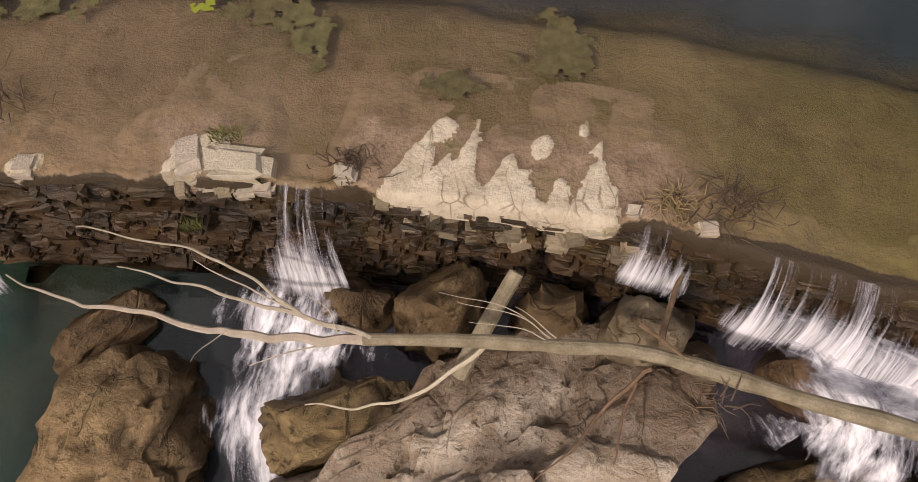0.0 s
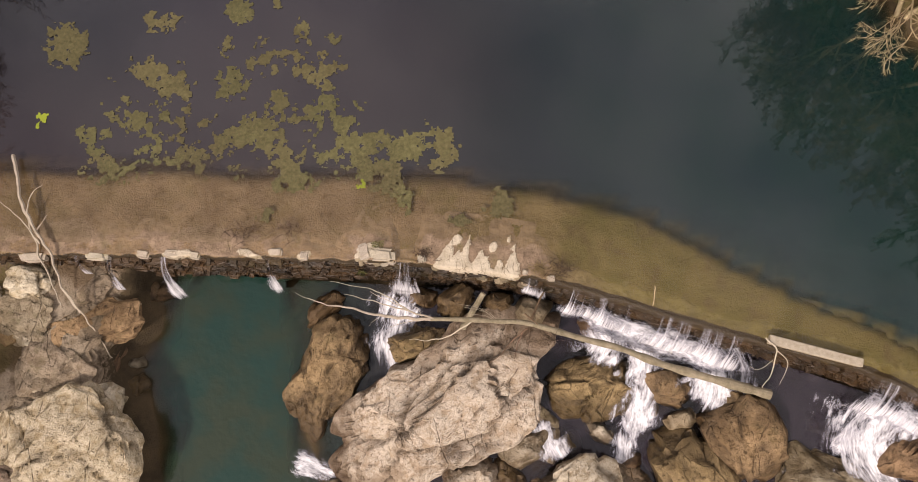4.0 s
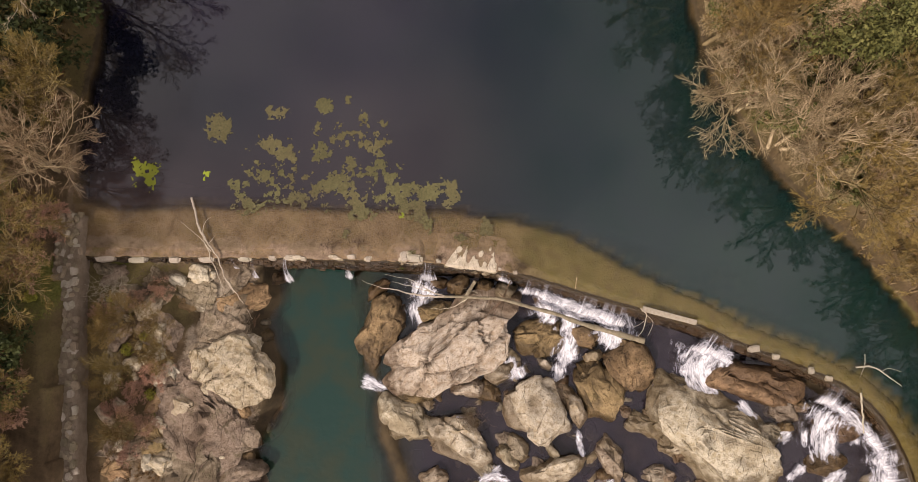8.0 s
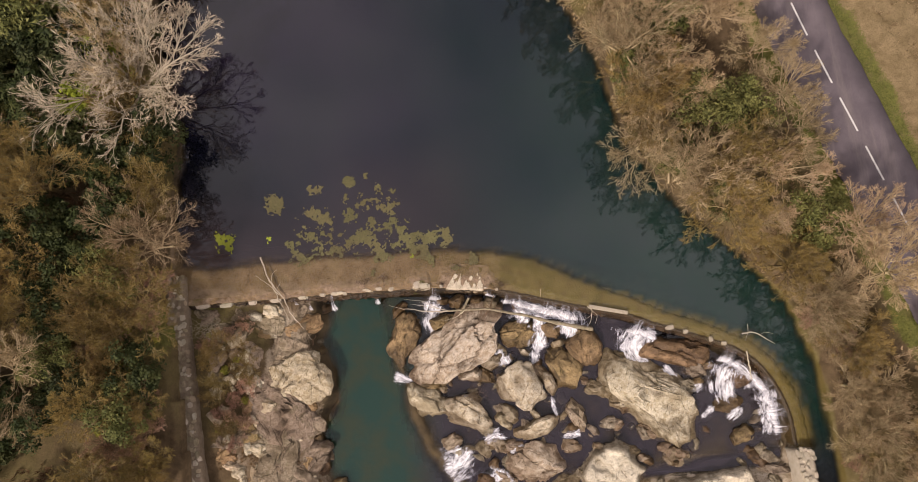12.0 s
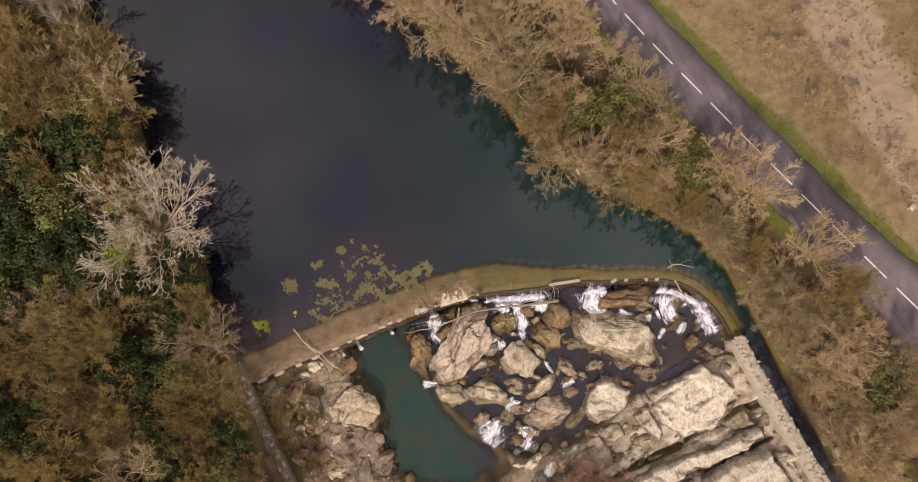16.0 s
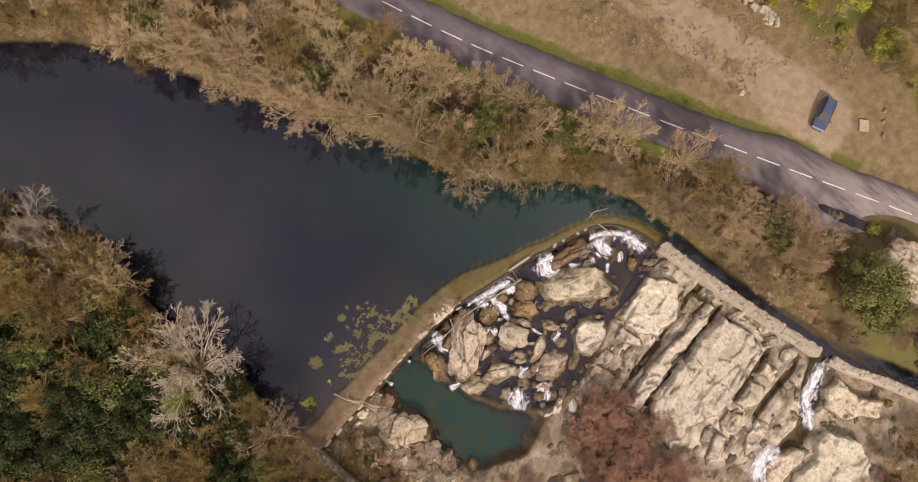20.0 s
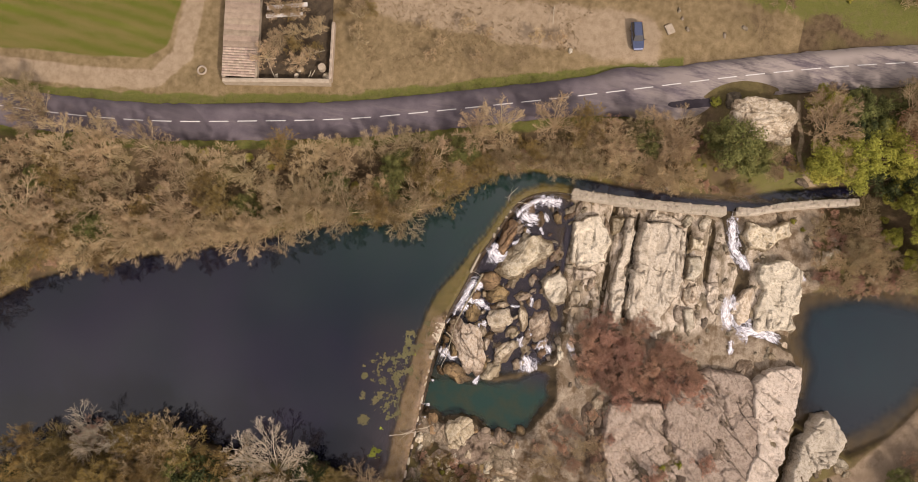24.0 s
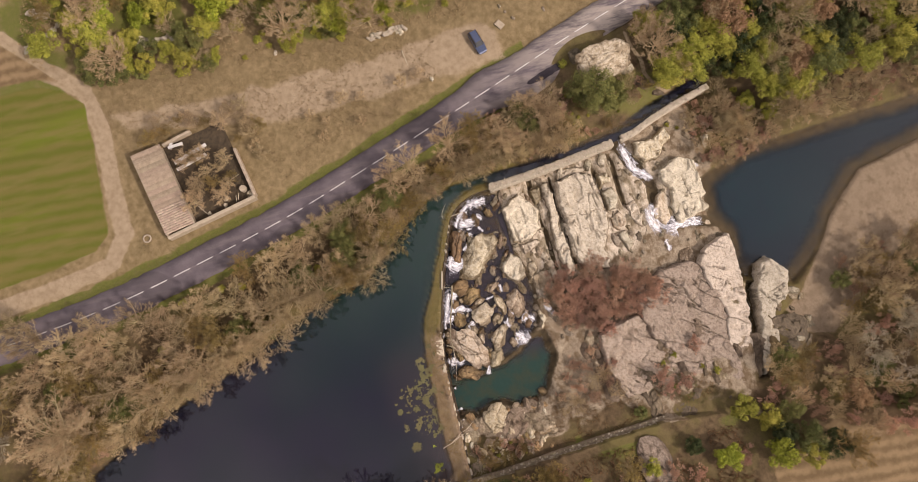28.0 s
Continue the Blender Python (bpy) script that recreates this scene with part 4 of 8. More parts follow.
# a dark patch by the lay-by, laid over the asphalt as a darker strip
M_ROAD_PATCH = plain("dark_asphalt", (0.028, 0.022, 0.028), (0.05, 0.04, 0.05), 2.0, 0.75, 0.3, 0.01, 0)
patch_line = spline([(42.1, -23.5), (42.8, -26.3), (43.8, -29.5), (44.6, -31.9)], 0.5)
bm = bmesh.new()
rows = []
for i, p in enumerate(patch_line):
    d = (patch_line[min(i + 1, len(patch_line) - 1)] - patch_line[max(i - 1, 0)]).normalized()
    wd = 0.7 * math.sin(3.1416 * (i + 0.6) / (len(patch_line) + 0.2)) ** 0.5 + 0.25 * noise.noise((p.x * 1.3, p.y * 1.3, 2.0))
    rows.append([bm.verts.new((p.x - d.y * e * wd, p.y + d.x * e * wd, ROAD_Z + 0.062)) for e in (-1, 0, 1)])
for a, b in zip(rows, rows[1:]):
    bm.faces.new((a[0], b[0], b[1], a[1]))
    bm.faces.new((a[1], b[1], b[2], a[2]))
part("tar_patch", bm, M_ROAD_PATCH, road, "dark patch on the asphalt")


# ---- weir and walls ----
def stone_mesh(name, seed, material, rough=0.16, flat=1.0):
    """A rough hewn stone, about one unit on each side, standing on z = 0."""
    r = random.Random(seed)
    bm = bmesh.new()
    bmesh.ops.create_cube(bm, size=1)
    bmesh.ops.bevel(bm, geom=bm.edges[:], offset=0.17, segments=2, affect='EDGES')
    for v in bm.verts:
        v.co += Vector((r.uniform(-1, 1), r.uniform(-1, 1), r.uniform(-1, 1) * flat)) * rough * 0.5
        v.co.z += 0.5
    me = bpy.data.meshes.new(name)
    bm.to_mesh(me)
    bm.free()
    me.materials.append(material)
    return me


def lay(name, mesh, x, y, z, sx, sy, sz, turn, parent, tilt=0.0):
    ob = new(name, mesh)
    ob.parent = parent
    ob.matrix_basis = pose(x, y, z, tilt, tilt * 0.6, turn) @ Matrix.Diagonal((sx, sy, sz, 1))
    return ob


def wall_body(name, path, half, top, foot, material, label, category, step=0.5, rough=0.12, batter=0.0):
    """A thick wall along a line, with an uneven top."""
    ln = spline(path, step)
    V, F = [], []
    prof = [(-half - batter, foot), (-half, top - 0.15), (-half * 0.75, top), (-half * 0.25, top), (half * 0.25, top), (half * 0.75, top), (half, top - 0.15), (half + batter, foot)]
    m = len(prof)
    for i, p in enumerate(ln):
        d = (ln[min(i + 1, len(ln) - 1)] - ln[max(i - 1, 0)]).normalized()
        sd = Vector((-d.y, d.x, 0))
        for k, (w, z) in enumerate(prof):
            q = p + sd * (w + rough * noise.noise((p.x * 1.7, p.y * 1.7, k * 3.1)))
            V.append((q.x, q.y, z + (rough * noise.noise((q.x * 1.3, q.y * 1.3, 7.7)) if 0 < k < m - 1 else 0)))
        if i:
            a, b = m * (i - 1), m * i
            F += [(a + k, a + k + 1, b + k + 1, b + k) for k in range(m - 1)]
    ob = quick_mesh(name, V, F, material)
    n = len(ln)
    bm = bmesh.new()
    bm.from_mesh(ob.data)
    bm.verts.ensure_lookup_table()
    bm.faces.new([bm.verts[k] for k in range(m)])
    bm.faces.new([bm.verts[(n - 1) * m + m - 1 - k] for k in range(m)])
    bmesh.ops.recalc_face_normals(bm, faces=bm.faces[:])
    bm.to_mesh(ob.data)
    bm.free()
    return tagged(ob, label, category, kind="structure"), ln


STONES = [stone_mesh("stone", k, M_STONE) for k in range(6)]
PALES = [stone_mesh("pale_stone", 20 + k, M_STONE_PALE) for k in range(5)]
WETS = [stone_mesh("wet_stone", 40 + k, M_STONE_WET, 0.2) for k in range(8)]

inner = [(x, y) for x, y in CREST]
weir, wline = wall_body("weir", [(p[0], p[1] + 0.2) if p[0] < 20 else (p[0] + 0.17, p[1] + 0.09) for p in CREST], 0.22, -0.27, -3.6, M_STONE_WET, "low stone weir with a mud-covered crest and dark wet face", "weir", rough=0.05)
wrun = spline(CREST, 0.1)
# courses of rough stone on the weir's wet face
rnd = random.Random(11)
loose_v, loose_f, count = [], [], 0


def face_frame(ln, i):
    d = (ln[min(i + 3, len(ln) - 1)] - ln[max(i - 3, 0)]).normalized()
    return d, Vector((d.y, -d.x, 0))


def add_loose(mesh, m):
    base = len(loose_v)
    loose_v.extend((m @ v.co)[:] for v in mesh.vertices)
    loose_f.extend([base + k for k in p.vertices] for p in mesh.polygons)


z = -0.26
course = 0
while z > -2.7:
    h = rnd.uniform(0.045, 0.13)
    i = rnd.randint(0, 4)
    while i < len(wrun) - 4:
        w = rnd.choice((rnd.uniform(0.10, 0.3), rnd.uniform(0.2, 0.65)))
        k = min(len(wrun) - 1, int(i + w * 5))
        p = wrun[k]
        d, out = face_frame(wrun, k)
        if p.x < 24.5 and rnd.random() > 0.06:
            mesh = rnd.choice(WETS)
            deep = rnd.uniform(0.18, 0.45)
            q = p + out * (rnd.uniform(-0.13, 0.09) + 0.06 * noise.noise((p.x * 1.3, z * 2.5, 3.0)) + 0.005 * course)
            zj = -0.14 * float(smooth(2.8, 4.0, np.array(p.x))) + 0.05 * noise.noise((p.x * 0.9, z * 1.5, 8.0)) + rnd.uniform(-0.015, 0.015)
            turn = math.degrees(math.atan2(d.y, d.x)) + rnd.uniform(-7, 7)
            if -9.5 < p.x < 5.5 and z > -0.95 and rnd.random() < 0.7 and count < 300:
                lay("stone", mesh, q.x, q.y, z - h + zj, w * 1.02, deep, h * rnd.uniform(0.9, 1.35), turn, weir, rnd.uniform(-7, 7))
                count += 1
            else:
                add_loose(mesh, pose(q.x, q.y, z - h + zj, rnd.uniform(-7, 7), 0, turn) @ Matrix.Diagonal((w * 1.02, deep, h * rnd.uniform(0.9, 1.35), 1)))
        i += int(w * 10) + 1
    z -= h * 0.98
    course += 1
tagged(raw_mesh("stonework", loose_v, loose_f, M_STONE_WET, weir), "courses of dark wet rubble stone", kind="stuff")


# the mud and gravel that caps the crest, worn down to pale stone in places
FINGERS = [((0.22, 3.75), (0.36, 3.85), 0.14), ((1.55, 3.45), (1.6, 3.6), 0.12), ((2.1, 3.75), (2.15, 3.9), 0.06), ((-3.05, 3.2), (-2.6, 3.5), 0.2), ((-5.1, 3.2), (-4.9, 3.25), 0.12), ((-9.8, 3.25), (-9.0, 3.3), 0.14), ((-7.2, 3.4), (-6.6, 3.2), 0.12)]


def crest_crust():
    ln = [(k, p) for k, p in enumerate(wrun) if -21.8 <= p.x]
    fine_ln = []
    for (k, p), (k2, p2) in zip(ln, ln[1:]):
        d, out = face_frame(wrun, k)
        for u in (0.0, 0.5):
            fine_ln.append((p.lerp(p2, u), out))
    cols = 54
    P = np.array([[q.x, q.y, o.x, o.y] for q, o in fine_ln])
    v = np.concatenate([np.linspace(-0.09, 0.3, 14), np.linspace(0.34, 2.0, cols - 14)])
    X = P[:, 0:1] - P[:, 2:3] * v[None]
    Y = P[:, 1:2] - P[:, 3:4] * v[None]
    Vv = np.broadcast_to(v[None], X.shape)
    # the lip is torn back unevenly where stones have dropped out
    pale = smooth(-0.7, -0.4, X[:, :1]) * smooth(2.6, 2.3, X[:, :1])
    back = (0.09 * fractal(X[:, :1], 0 * X[:, :1], 0.5, 4, 101) + 0.02) * (1 - pale) - 0.06 * pale
    near = smooth(0.45, 0.0, Vv)
    X, Y = X - P[:, 2:3] * back * near, Y - P[:, 3:4] * back * near
    Z = np.interp(Vv, [-0.09, -0.03, 0.04, 0.7, 1.3, 2.0], [-0.42, -0.12, -0.03, -0.055, -0.135, -0.21])
    Z = Z + (0.05 * fractal(X, Y, 1.1, 4, 105) + 0.025 * fractal(X, Y, 0.2, 3, 107)) * smooth(-0.06, 0.1, Vv)
    Z = Z - 0.17 * np.exp(-((X + 1.45) / 0.46) ** 4) * (1 - 0.3 * smooth(0.2, 1.5, Vv)) - 0.13 * smooth(3.0, 4.2, X) - 0.03 * smooth(-3.0, -4.0, X)
    bare = np.zeros(X.shape)
    wx, wy = X + 0.09 * fractal(X, Y, 0.22, 3, 111), Y + 0.10 * fractal(X, Y, 0.3, 3, 113)
    for a, b, r in FINGERS:
        bare = np.maximum(bare, smooth(r + 0.09, r - 0.09, seg_dist(wx, wy, [a, b], False)[0]))
    reach = np.interp(wx - 0.22 * Vv + 0.04 * fractal(X, Y, 0.12, 2, 115), [-0.6, -0.42, -0.3, -0.12, 0.0, 0.1, 0.22, 0.3, 0.42, 0.5, 0.6, 0.72, 0.9, 1.0, 1.1, 1.3, 1.4, 1.55, 1.7, 1.78, 1.86, 1.95, 2.1, 2.2, 2.4, 2.55], [-0.2, 0.15, 0.5, 0.95, 0.75, 0.3, 0.65, 0.5, 0.9, 1.35, 0.45, 0.2, 0.35, 0.8, 0.5, 0.5, 0.15, 0.1, 0.5, 0.35, 0.1, 0.45, 1.15, 0.7, 0.3, -0.2])
    bare = np.maximum(bare, smooth(-0.09, 0.09, reach - Vv + 0.05 * fractal(X, Y, 0.2, 3, 117)) * pale)
    Z = Z + 0.04 * smooth(0.3, 0.7, bare)
    # what lies under water sinks away into the bed
    Z = np.where((Z < -0.115) & (Vv > 0.15), Z - 0.35 * (-0.115 - Z), Z)
    lip = smooth(0.07, -0.03, Vv - 0.22 * smooth(3.0, 4.5, X) + 0.05 * fractal(X, Y, 0.3, 3, 119)) * (1 - 0.9 * pale)
    bare = np.maximum(bare, 0.9 * pale * smooth(0.16, 0.05, Vv + 0.1 * fractal(X, Y, 0.4, 3, 121)))
    n, m = X.shape
    idx = np.arange(n * m).reshape(n, m)
    F = np.stack([idx[:-1, :-1], idx[1:, :-1], idx[1:, 1:], idx[:-1, 1:]], -1).reshape(-1, 4)
    ob = tagged(quick_mesh("crest_crust", np.stack([X, Y, Z], -1).reshape(-1, 3), F, M_CRUST, weir, smooth=True), "wet brown mud worn through to pale stone")
    attribute(ob, "bare", bare.ravel())
    attribute(ob, "lip", lip.ravel())
    attribute(ob, "sunk", (smooth(-0.07, -0.13, Z) * smooth(0.1, 0.25, Vv)).ravel())


crest_crust()
lay("crest_block", PALES[0], -2.28, 3.26, -0.26, 0.86, 0.44, 0.36, -5, weir, 3)
lay("crest_block", PALES[3], -2.92, 3.36, -0.28, 0.42, 0.52, 0.32, 14, weir, -5)
for k in range(26):
    x_ = -3.1 + 0.22 * k + rnd.uniform(-0.06, 0.06)
    if -1.95 < x_ < -0.5 or x_ > 2.5:
        continue
    p = min(wrun, key=lambda q: abs(q.x - x_))
    lay("crest_stone", rnd.choice(PALES if rnd.random() < 0.7 else STONES), x_, p.y - 0.03 + rnd.uniform(-0.04, 0.06), -0.34 + rnd.uniform(-0.08, 0.03), rnd.uniform(0.14, 0.36), rnd.uniform(0.16, 0.26), rnd.uniform(0.14, 0.24), rnd.uniform(-14, 14), weir, rnd.uniform(-8, 8))
for k in range(16):
    x_ = rnd.uniform(-0.4, 3.4)
    p = min(wrun, key=lambda q: abs(q.x - x_))
    lay("crest_stone", rnd.choice(STONES), x_, p.y - 0.14 + rnd.uniform(-0.05, 0.08), rnd.uniform(-1.0, -0.42), rnd.uniform(0.2, 0.36), rnd.uniform(0.2, 0.3), rnd.uniform(0.16, 0.3), rnd.uniform(-14, 14), weir, rnd.uniform(-8, 8))
for x, w, d_ in ((-5.0, 0.34, 0.3), (-6.0, 0.5, 0.3), (-8.8, 0.4, 0.26), (-9.6, 0.62, 0.3), (-10.6, 0.5, 0.28), (-12.2, 0.8, 0.3), (-14.4, 0.9, 0.32), (-16.3, 0.7, 0.34), (-18.4, 1.0, 0.34), (-20.3, 1.1, 0.36)):
    lay("crest_stone", rnd.choice(PALES), x, 3.25 + rnd.uniform(-0.05, 0.1), -0.31, w, d_, 0.3, rnd.uniform(-6, 6), weir)
for x, w, d_, dz in ((2.62, 0.2, 0.16, -0.05), (-0.9, 0.3, 0.26, 0), (3.5, 0.3, 0.2, -0.1), (17.2, 0.7, 0.34, -0.08), (18.4, 0.4, 0.3, -0.06), (20.3, 0.3, 0.4, 0.02), (21.3, 0.4, 0.3, -0.1)):
    p = min(wrun, key=lambda q: abs(q.x - x))
    lay("crest_stone", rnd.choice(PALES), p.x, p.y + 0.15, -0.22 + dz, w, d_, 0.32, rnd.uniform(-20, 10), weir)


def rubble_wall(name, path, half, top, foot, label, pale, parts, step=0.42):
    ob, ln = wall_body(name, path, half, top, foot, M_STONE if not pale else M_STONE_PALE, label, "wall", 0.4, 0.10)
    n = 0
    ln = spline(path, step)
    V0 = len(loose_v)
    for i, p in enumerate(ln[:-1]):
        d = (ln[i + 1] - p).normalized()
        sd = Vector((-d.y, d.x, 0))
        turn = math.degrees(math.atan2(d.y, d.x))
        for k in range(parts):
            u = -1 + (2 * k + 1) / parts
            if rnd.random() < (0.35 if pale and abs(u) < 0.7 else 0.08):
                continue
            q = p + sd * (u * half * 0.9 + rnd.uniform(-0.16, 0.16)) + d * rnd.uniform(-0.18, 0.18)
            mesh = rnd.choice(PALES if pale or rnd.random() < 0.3 else STONES)
            lay("stone", mesh, q.x, q.y, top - 0.17 + rnd.uniform(-0.06, 0.05), rnd.uniform(0.2, 0.55), rnd.uniform(0.2, 0.2 + 1.2 * half / parts), rnd.uniform(0.2, 0.3), turn + rnd.uniform(-32, 32), ob, rnd.uniform(-6, 6))
    return ob


rubble_wall("wall_west", WEST_WALL, 0.82, 0.42, -1.8, "old rubble stone wall with a broken mossy top", False, 5, 0.36)
rubble_wall("wall_east", EAST_WALL, 0.68, 0.38, -2.2, "broad pale stone wall with a worn flat top", True, 4)
rubble_wall("wall_east_far", EAST_WALL_FAR, 0.55, 0.5, -2.2, "narrow pale stone wall curving beside the leat", True, 3)


def terrace(path):
    """A low tumbled dry-stone terrace on the hillside."""
    ob = thing("terrace_wall", "low tumbled dry-stone terrace of pale limestone", "wall", "hillside terraces")
    for p in spline(path, 0.5):
        for k in range(2):
            x, y = p.x + rnd.uniform(-0.4, 0.4), p.y + rnd.uniform(-0.4, 0.4)
            lay("stone", rnd.choice(PALES), x, y, land_at(x, y) - 0.15 + 0.3 * k, rnd.uniform(0.4, 0.95), rnd.uniform(0.35, 0.7), rnd.uniform(0.35, 0.6), rnd.uniform(0, 180), ob, rnd.uniform(-10, 10))


terrace([(68.4, 44.1), (66.7, 40.3), (66.8, 34.6)])
terrace([(63.0, 16.7), (62.5, 10.5), (61.2, 2.4)])
terrace([(57.3, 1.8), (57.9, -5.2)])
terrace([(70.5, 61.8), (73.7, 55.0)])


# ---- rocks ----
TONES = {"ROCK": (M_ROCK, "weathered tan limestone boulder with cracks and pits"), "WHITE": (M_ROCK_WHITE, "sun-bleached limestone ledge scoured by the river"), "BROWN": (M_ROCK_BROWN, "wet brown-stained limestone boulder below the weir"), "LICHEN": (M_ROCK_LICHEN, "grey lichened limestone outcrop with moss")}
TONES["TAN_ROCK"] = (M_ROCK_TAN, "brown-tan limestone boulder with pale worn top")
TAN_ROCK = "TAN_ROCK"
TONES["GREY"] = (M_ROCK_GREY, "weathered grey-tan limestone outcrop with lichen")
TONES["BONE"] = (M_ROCK_BONE, "bone-grey limestone ledge with dark joints")
BROWN, ROCK, WHITE, LICHEN, GREY, BONE = "BROWN", "ROCK", "WHITE", "LICHEN", "GREY", "BONE"
SPHERES = {}
for sub in (3, 4, 5, 6):
    bm = bmesh.new()
    bmesh.ops.create_icosphere(bm, subdivisions=sub, radius=1)
    SPHERES[sub] = ([v.co.copy() for v in bm.verts], [[v.index for v in f.verts] for f in bm.faces])
    bm.free()
rock_count = 0


def boulder(x, y, long, short, turn, top, tone, foot=None, into=None):
    """A cracked, layered stone whose top stands at the given height and whose foot is sunk into the bed."""
    global rock_count
    rock_count += 1
    seed = rock_count * 5.17
    base = (land_at(x, y) - 0.4) if foot is None else foot
    base = min(base, top - 0.5)
    half = (top - base) / 2
    dirs, faces = SPHERES[6 if long > 3.0 and abs(x) < 8 and y > -5 else 5 if long > 2.2 or (long > 0.8 and abs(x) < 7 and y > -2.5) else 4 if long > 0.7 else 3]
    m = Matrix.Rotation(radians(turn), 3, 'Z')
    flat = tone in ("WHITE",)
    e = 0.55 if flat else 0.66
    dip = Vector((0.3 * math.sin(seed), 0.85 + 0.2 * math.cos(seed * 1.7), 0.7)).normalized()
    worn = 0.7 if tone in ("BROWN", "TAN_ROCK") else 1.0
    V, above, split = [], [], []
    s = min(short, 1.5)
    fq = 1.0 / (0.9 * s + 0.35)
    rr = random.Random(rock_count * 31 + 5)
    planes = []
    for _ in range(13):
        a_, e_ = rr.uniform(0, 6.2832), rr.uniform(-0.1, 1.3)
        planes.append((Vector((math.cos(a_) * math.cos(e_), math.sin(a_) * math.cos(e_), math.sin(e_))), rr.uniform(0.62, 0.9)))
    for d in dirs:
        p = Vector([math.copysign(abs(c) ** e, c) for c in d])
        p *= 1.0 / max(1.0, 0.5 * p.length + 0.5)
        # broken faces
        for nrm, off in planes:
            over = p.dot(nrm) - off
            if over > 0:
                p -= nrm * (over * 0.85)
        th = math.atan2(d.y, d.x)
        rim = (1.04 if flat else 1.17) + (0.1 if flat else 0.2) * noise.noise((math.cos(th) * 1.4 + seed, math.sin(th) * 1.4, seed)) + 0.08 * noise.noise((math.cos(th) * 4 + seed, math.sin(th) * 4, 2.0))
        q = Vector((p.x * long * rim, p.y * short * rim, p.z * half * 1.08))
        k = noise.fractal((q.x * 0.6 / s + seed, q.y * 0.6 / s, q.z * 0.6), 0.85, 2.1, 3)
        f = noise.fractal((q.x * 2.4 + seed, q.y * 2.4, q.z * 3.4), 0.75, 2.2, 4)
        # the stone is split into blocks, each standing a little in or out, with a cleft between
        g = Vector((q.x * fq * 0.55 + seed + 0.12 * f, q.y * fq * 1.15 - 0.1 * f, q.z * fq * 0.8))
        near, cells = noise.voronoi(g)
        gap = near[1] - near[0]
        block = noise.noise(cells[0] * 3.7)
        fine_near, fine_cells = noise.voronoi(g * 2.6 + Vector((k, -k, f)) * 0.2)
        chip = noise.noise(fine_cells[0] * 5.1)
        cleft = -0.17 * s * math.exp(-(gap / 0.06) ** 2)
        step = math.floor((q.dot(dip) + 0.12 * k) / 0.4) * 0.4 + 0.2 - q.dot(dip)
        out = Vector((d.x, d.y, d.z * 0.55))
        q += out * (s * 0.2 * k + worn * (s * 0.26 * block + s * 0.08 * chip) + 0.085 * f + cleft * (1.0 if d.z > -0.2 else 0.3))
        q += dip * step * 0.22
        if d.z > 0.35:
            q.z = min(q.z, half * ((0.86 if flat else 0.98) + 0.10 * k) + worn * 0.14 * s * (0.6 * block + 0.4 * chip) + 0.09 * f + cleft)
        q = m @ q
        V.append((x + q.x, y + q.y, base + half + q.z))
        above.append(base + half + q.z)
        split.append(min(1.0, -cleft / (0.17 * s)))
    VA = np.array(V)
    spray = smooth(3.8, 0.8, seg_dist(VA[:, 0], VA[:, 1], CREST, False)[0]) if y > -14 and x > -8 else np.zeros(len(V))
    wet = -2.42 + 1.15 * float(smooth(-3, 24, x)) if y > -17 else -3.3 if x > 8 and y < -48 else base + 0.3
    if into is not None:
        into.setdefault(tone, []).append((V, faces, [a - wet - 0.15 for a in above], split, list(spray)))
        return None
    mat, label = TONES[tone]
    ob = tagged(quick_mesh("boulder", V, faces, mat, smooth=True), label, "rock", "rocks below the weir")
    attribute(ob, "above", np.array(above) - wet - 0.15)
    ob.data.set_sharp_from_angle(angle=radians(38 if worn == 1.0 else 46))
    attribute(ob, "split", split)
    attribute(ob, "spray", spray)
    return ob


for x_, y_, l_, w_, t_, z_ in ((-11.7, 1.7, 0.9, 0.6, 30, -1.9), (-12.3, 0.2, 1.0, 0.7, 70, -1.7), (-11.9, -1.3, 0.8, 0.55, 20, -2.0), (-12.5, -6.6, 0.9, 0.6, -30, -1.7), (-12.9, -8.0, 1.1, 0.7, 10, -1.6), (-10.9, 2.3, 0.6, 0.45, 0, -2.1), (-12.2, -10.6, 1.1, 0.8, 40, -1.7), (-11.0, -12.4, 1.2, 0.8, 20, -1.8), (-10.6, -5.6, 1.3, 0.4, 60, -2.38)):
    boulder(x_, y_, l_, w_, t_, z_, BROWN)
boulder(0.23, 1.85, 0.79, 0.59, 40, -0.75, BROWN)
boulder(1.84, 1.82, 0.53, 0.39, 20, -0.80, BROWN)
boulder(-1.00, 2.01, 0.47, 0.37, -0, -1.30, BROWN)
boulder(-1.16, 0.34, 1.00, 0.48, 19, -1.00, BROWN)
boulder(-4.70, 1.55, 0.78, 0.39, 47, -1.60, BROWN)
boulder(3.07, 1.44, 0.66, 0.54, 58, -0.70, TAN_ROCK)
boulder(5.43, 0.87, 0.70, 0.50, -41, -0.90, BROWN)
boulder(7.44, 0.40, 0.65, 0.51, -53, -0.95, BROWN)
boulder(-4.38, -0.66, 2.1, 1.0, 65, -1.20, BROWN)
boulder(0.13, -1.82, 4.3, 1.95, 37, -0.45, ROCK)
boulder(0.81, -4.30, 1.17, 0.58, -0, -1.30, ROCK)
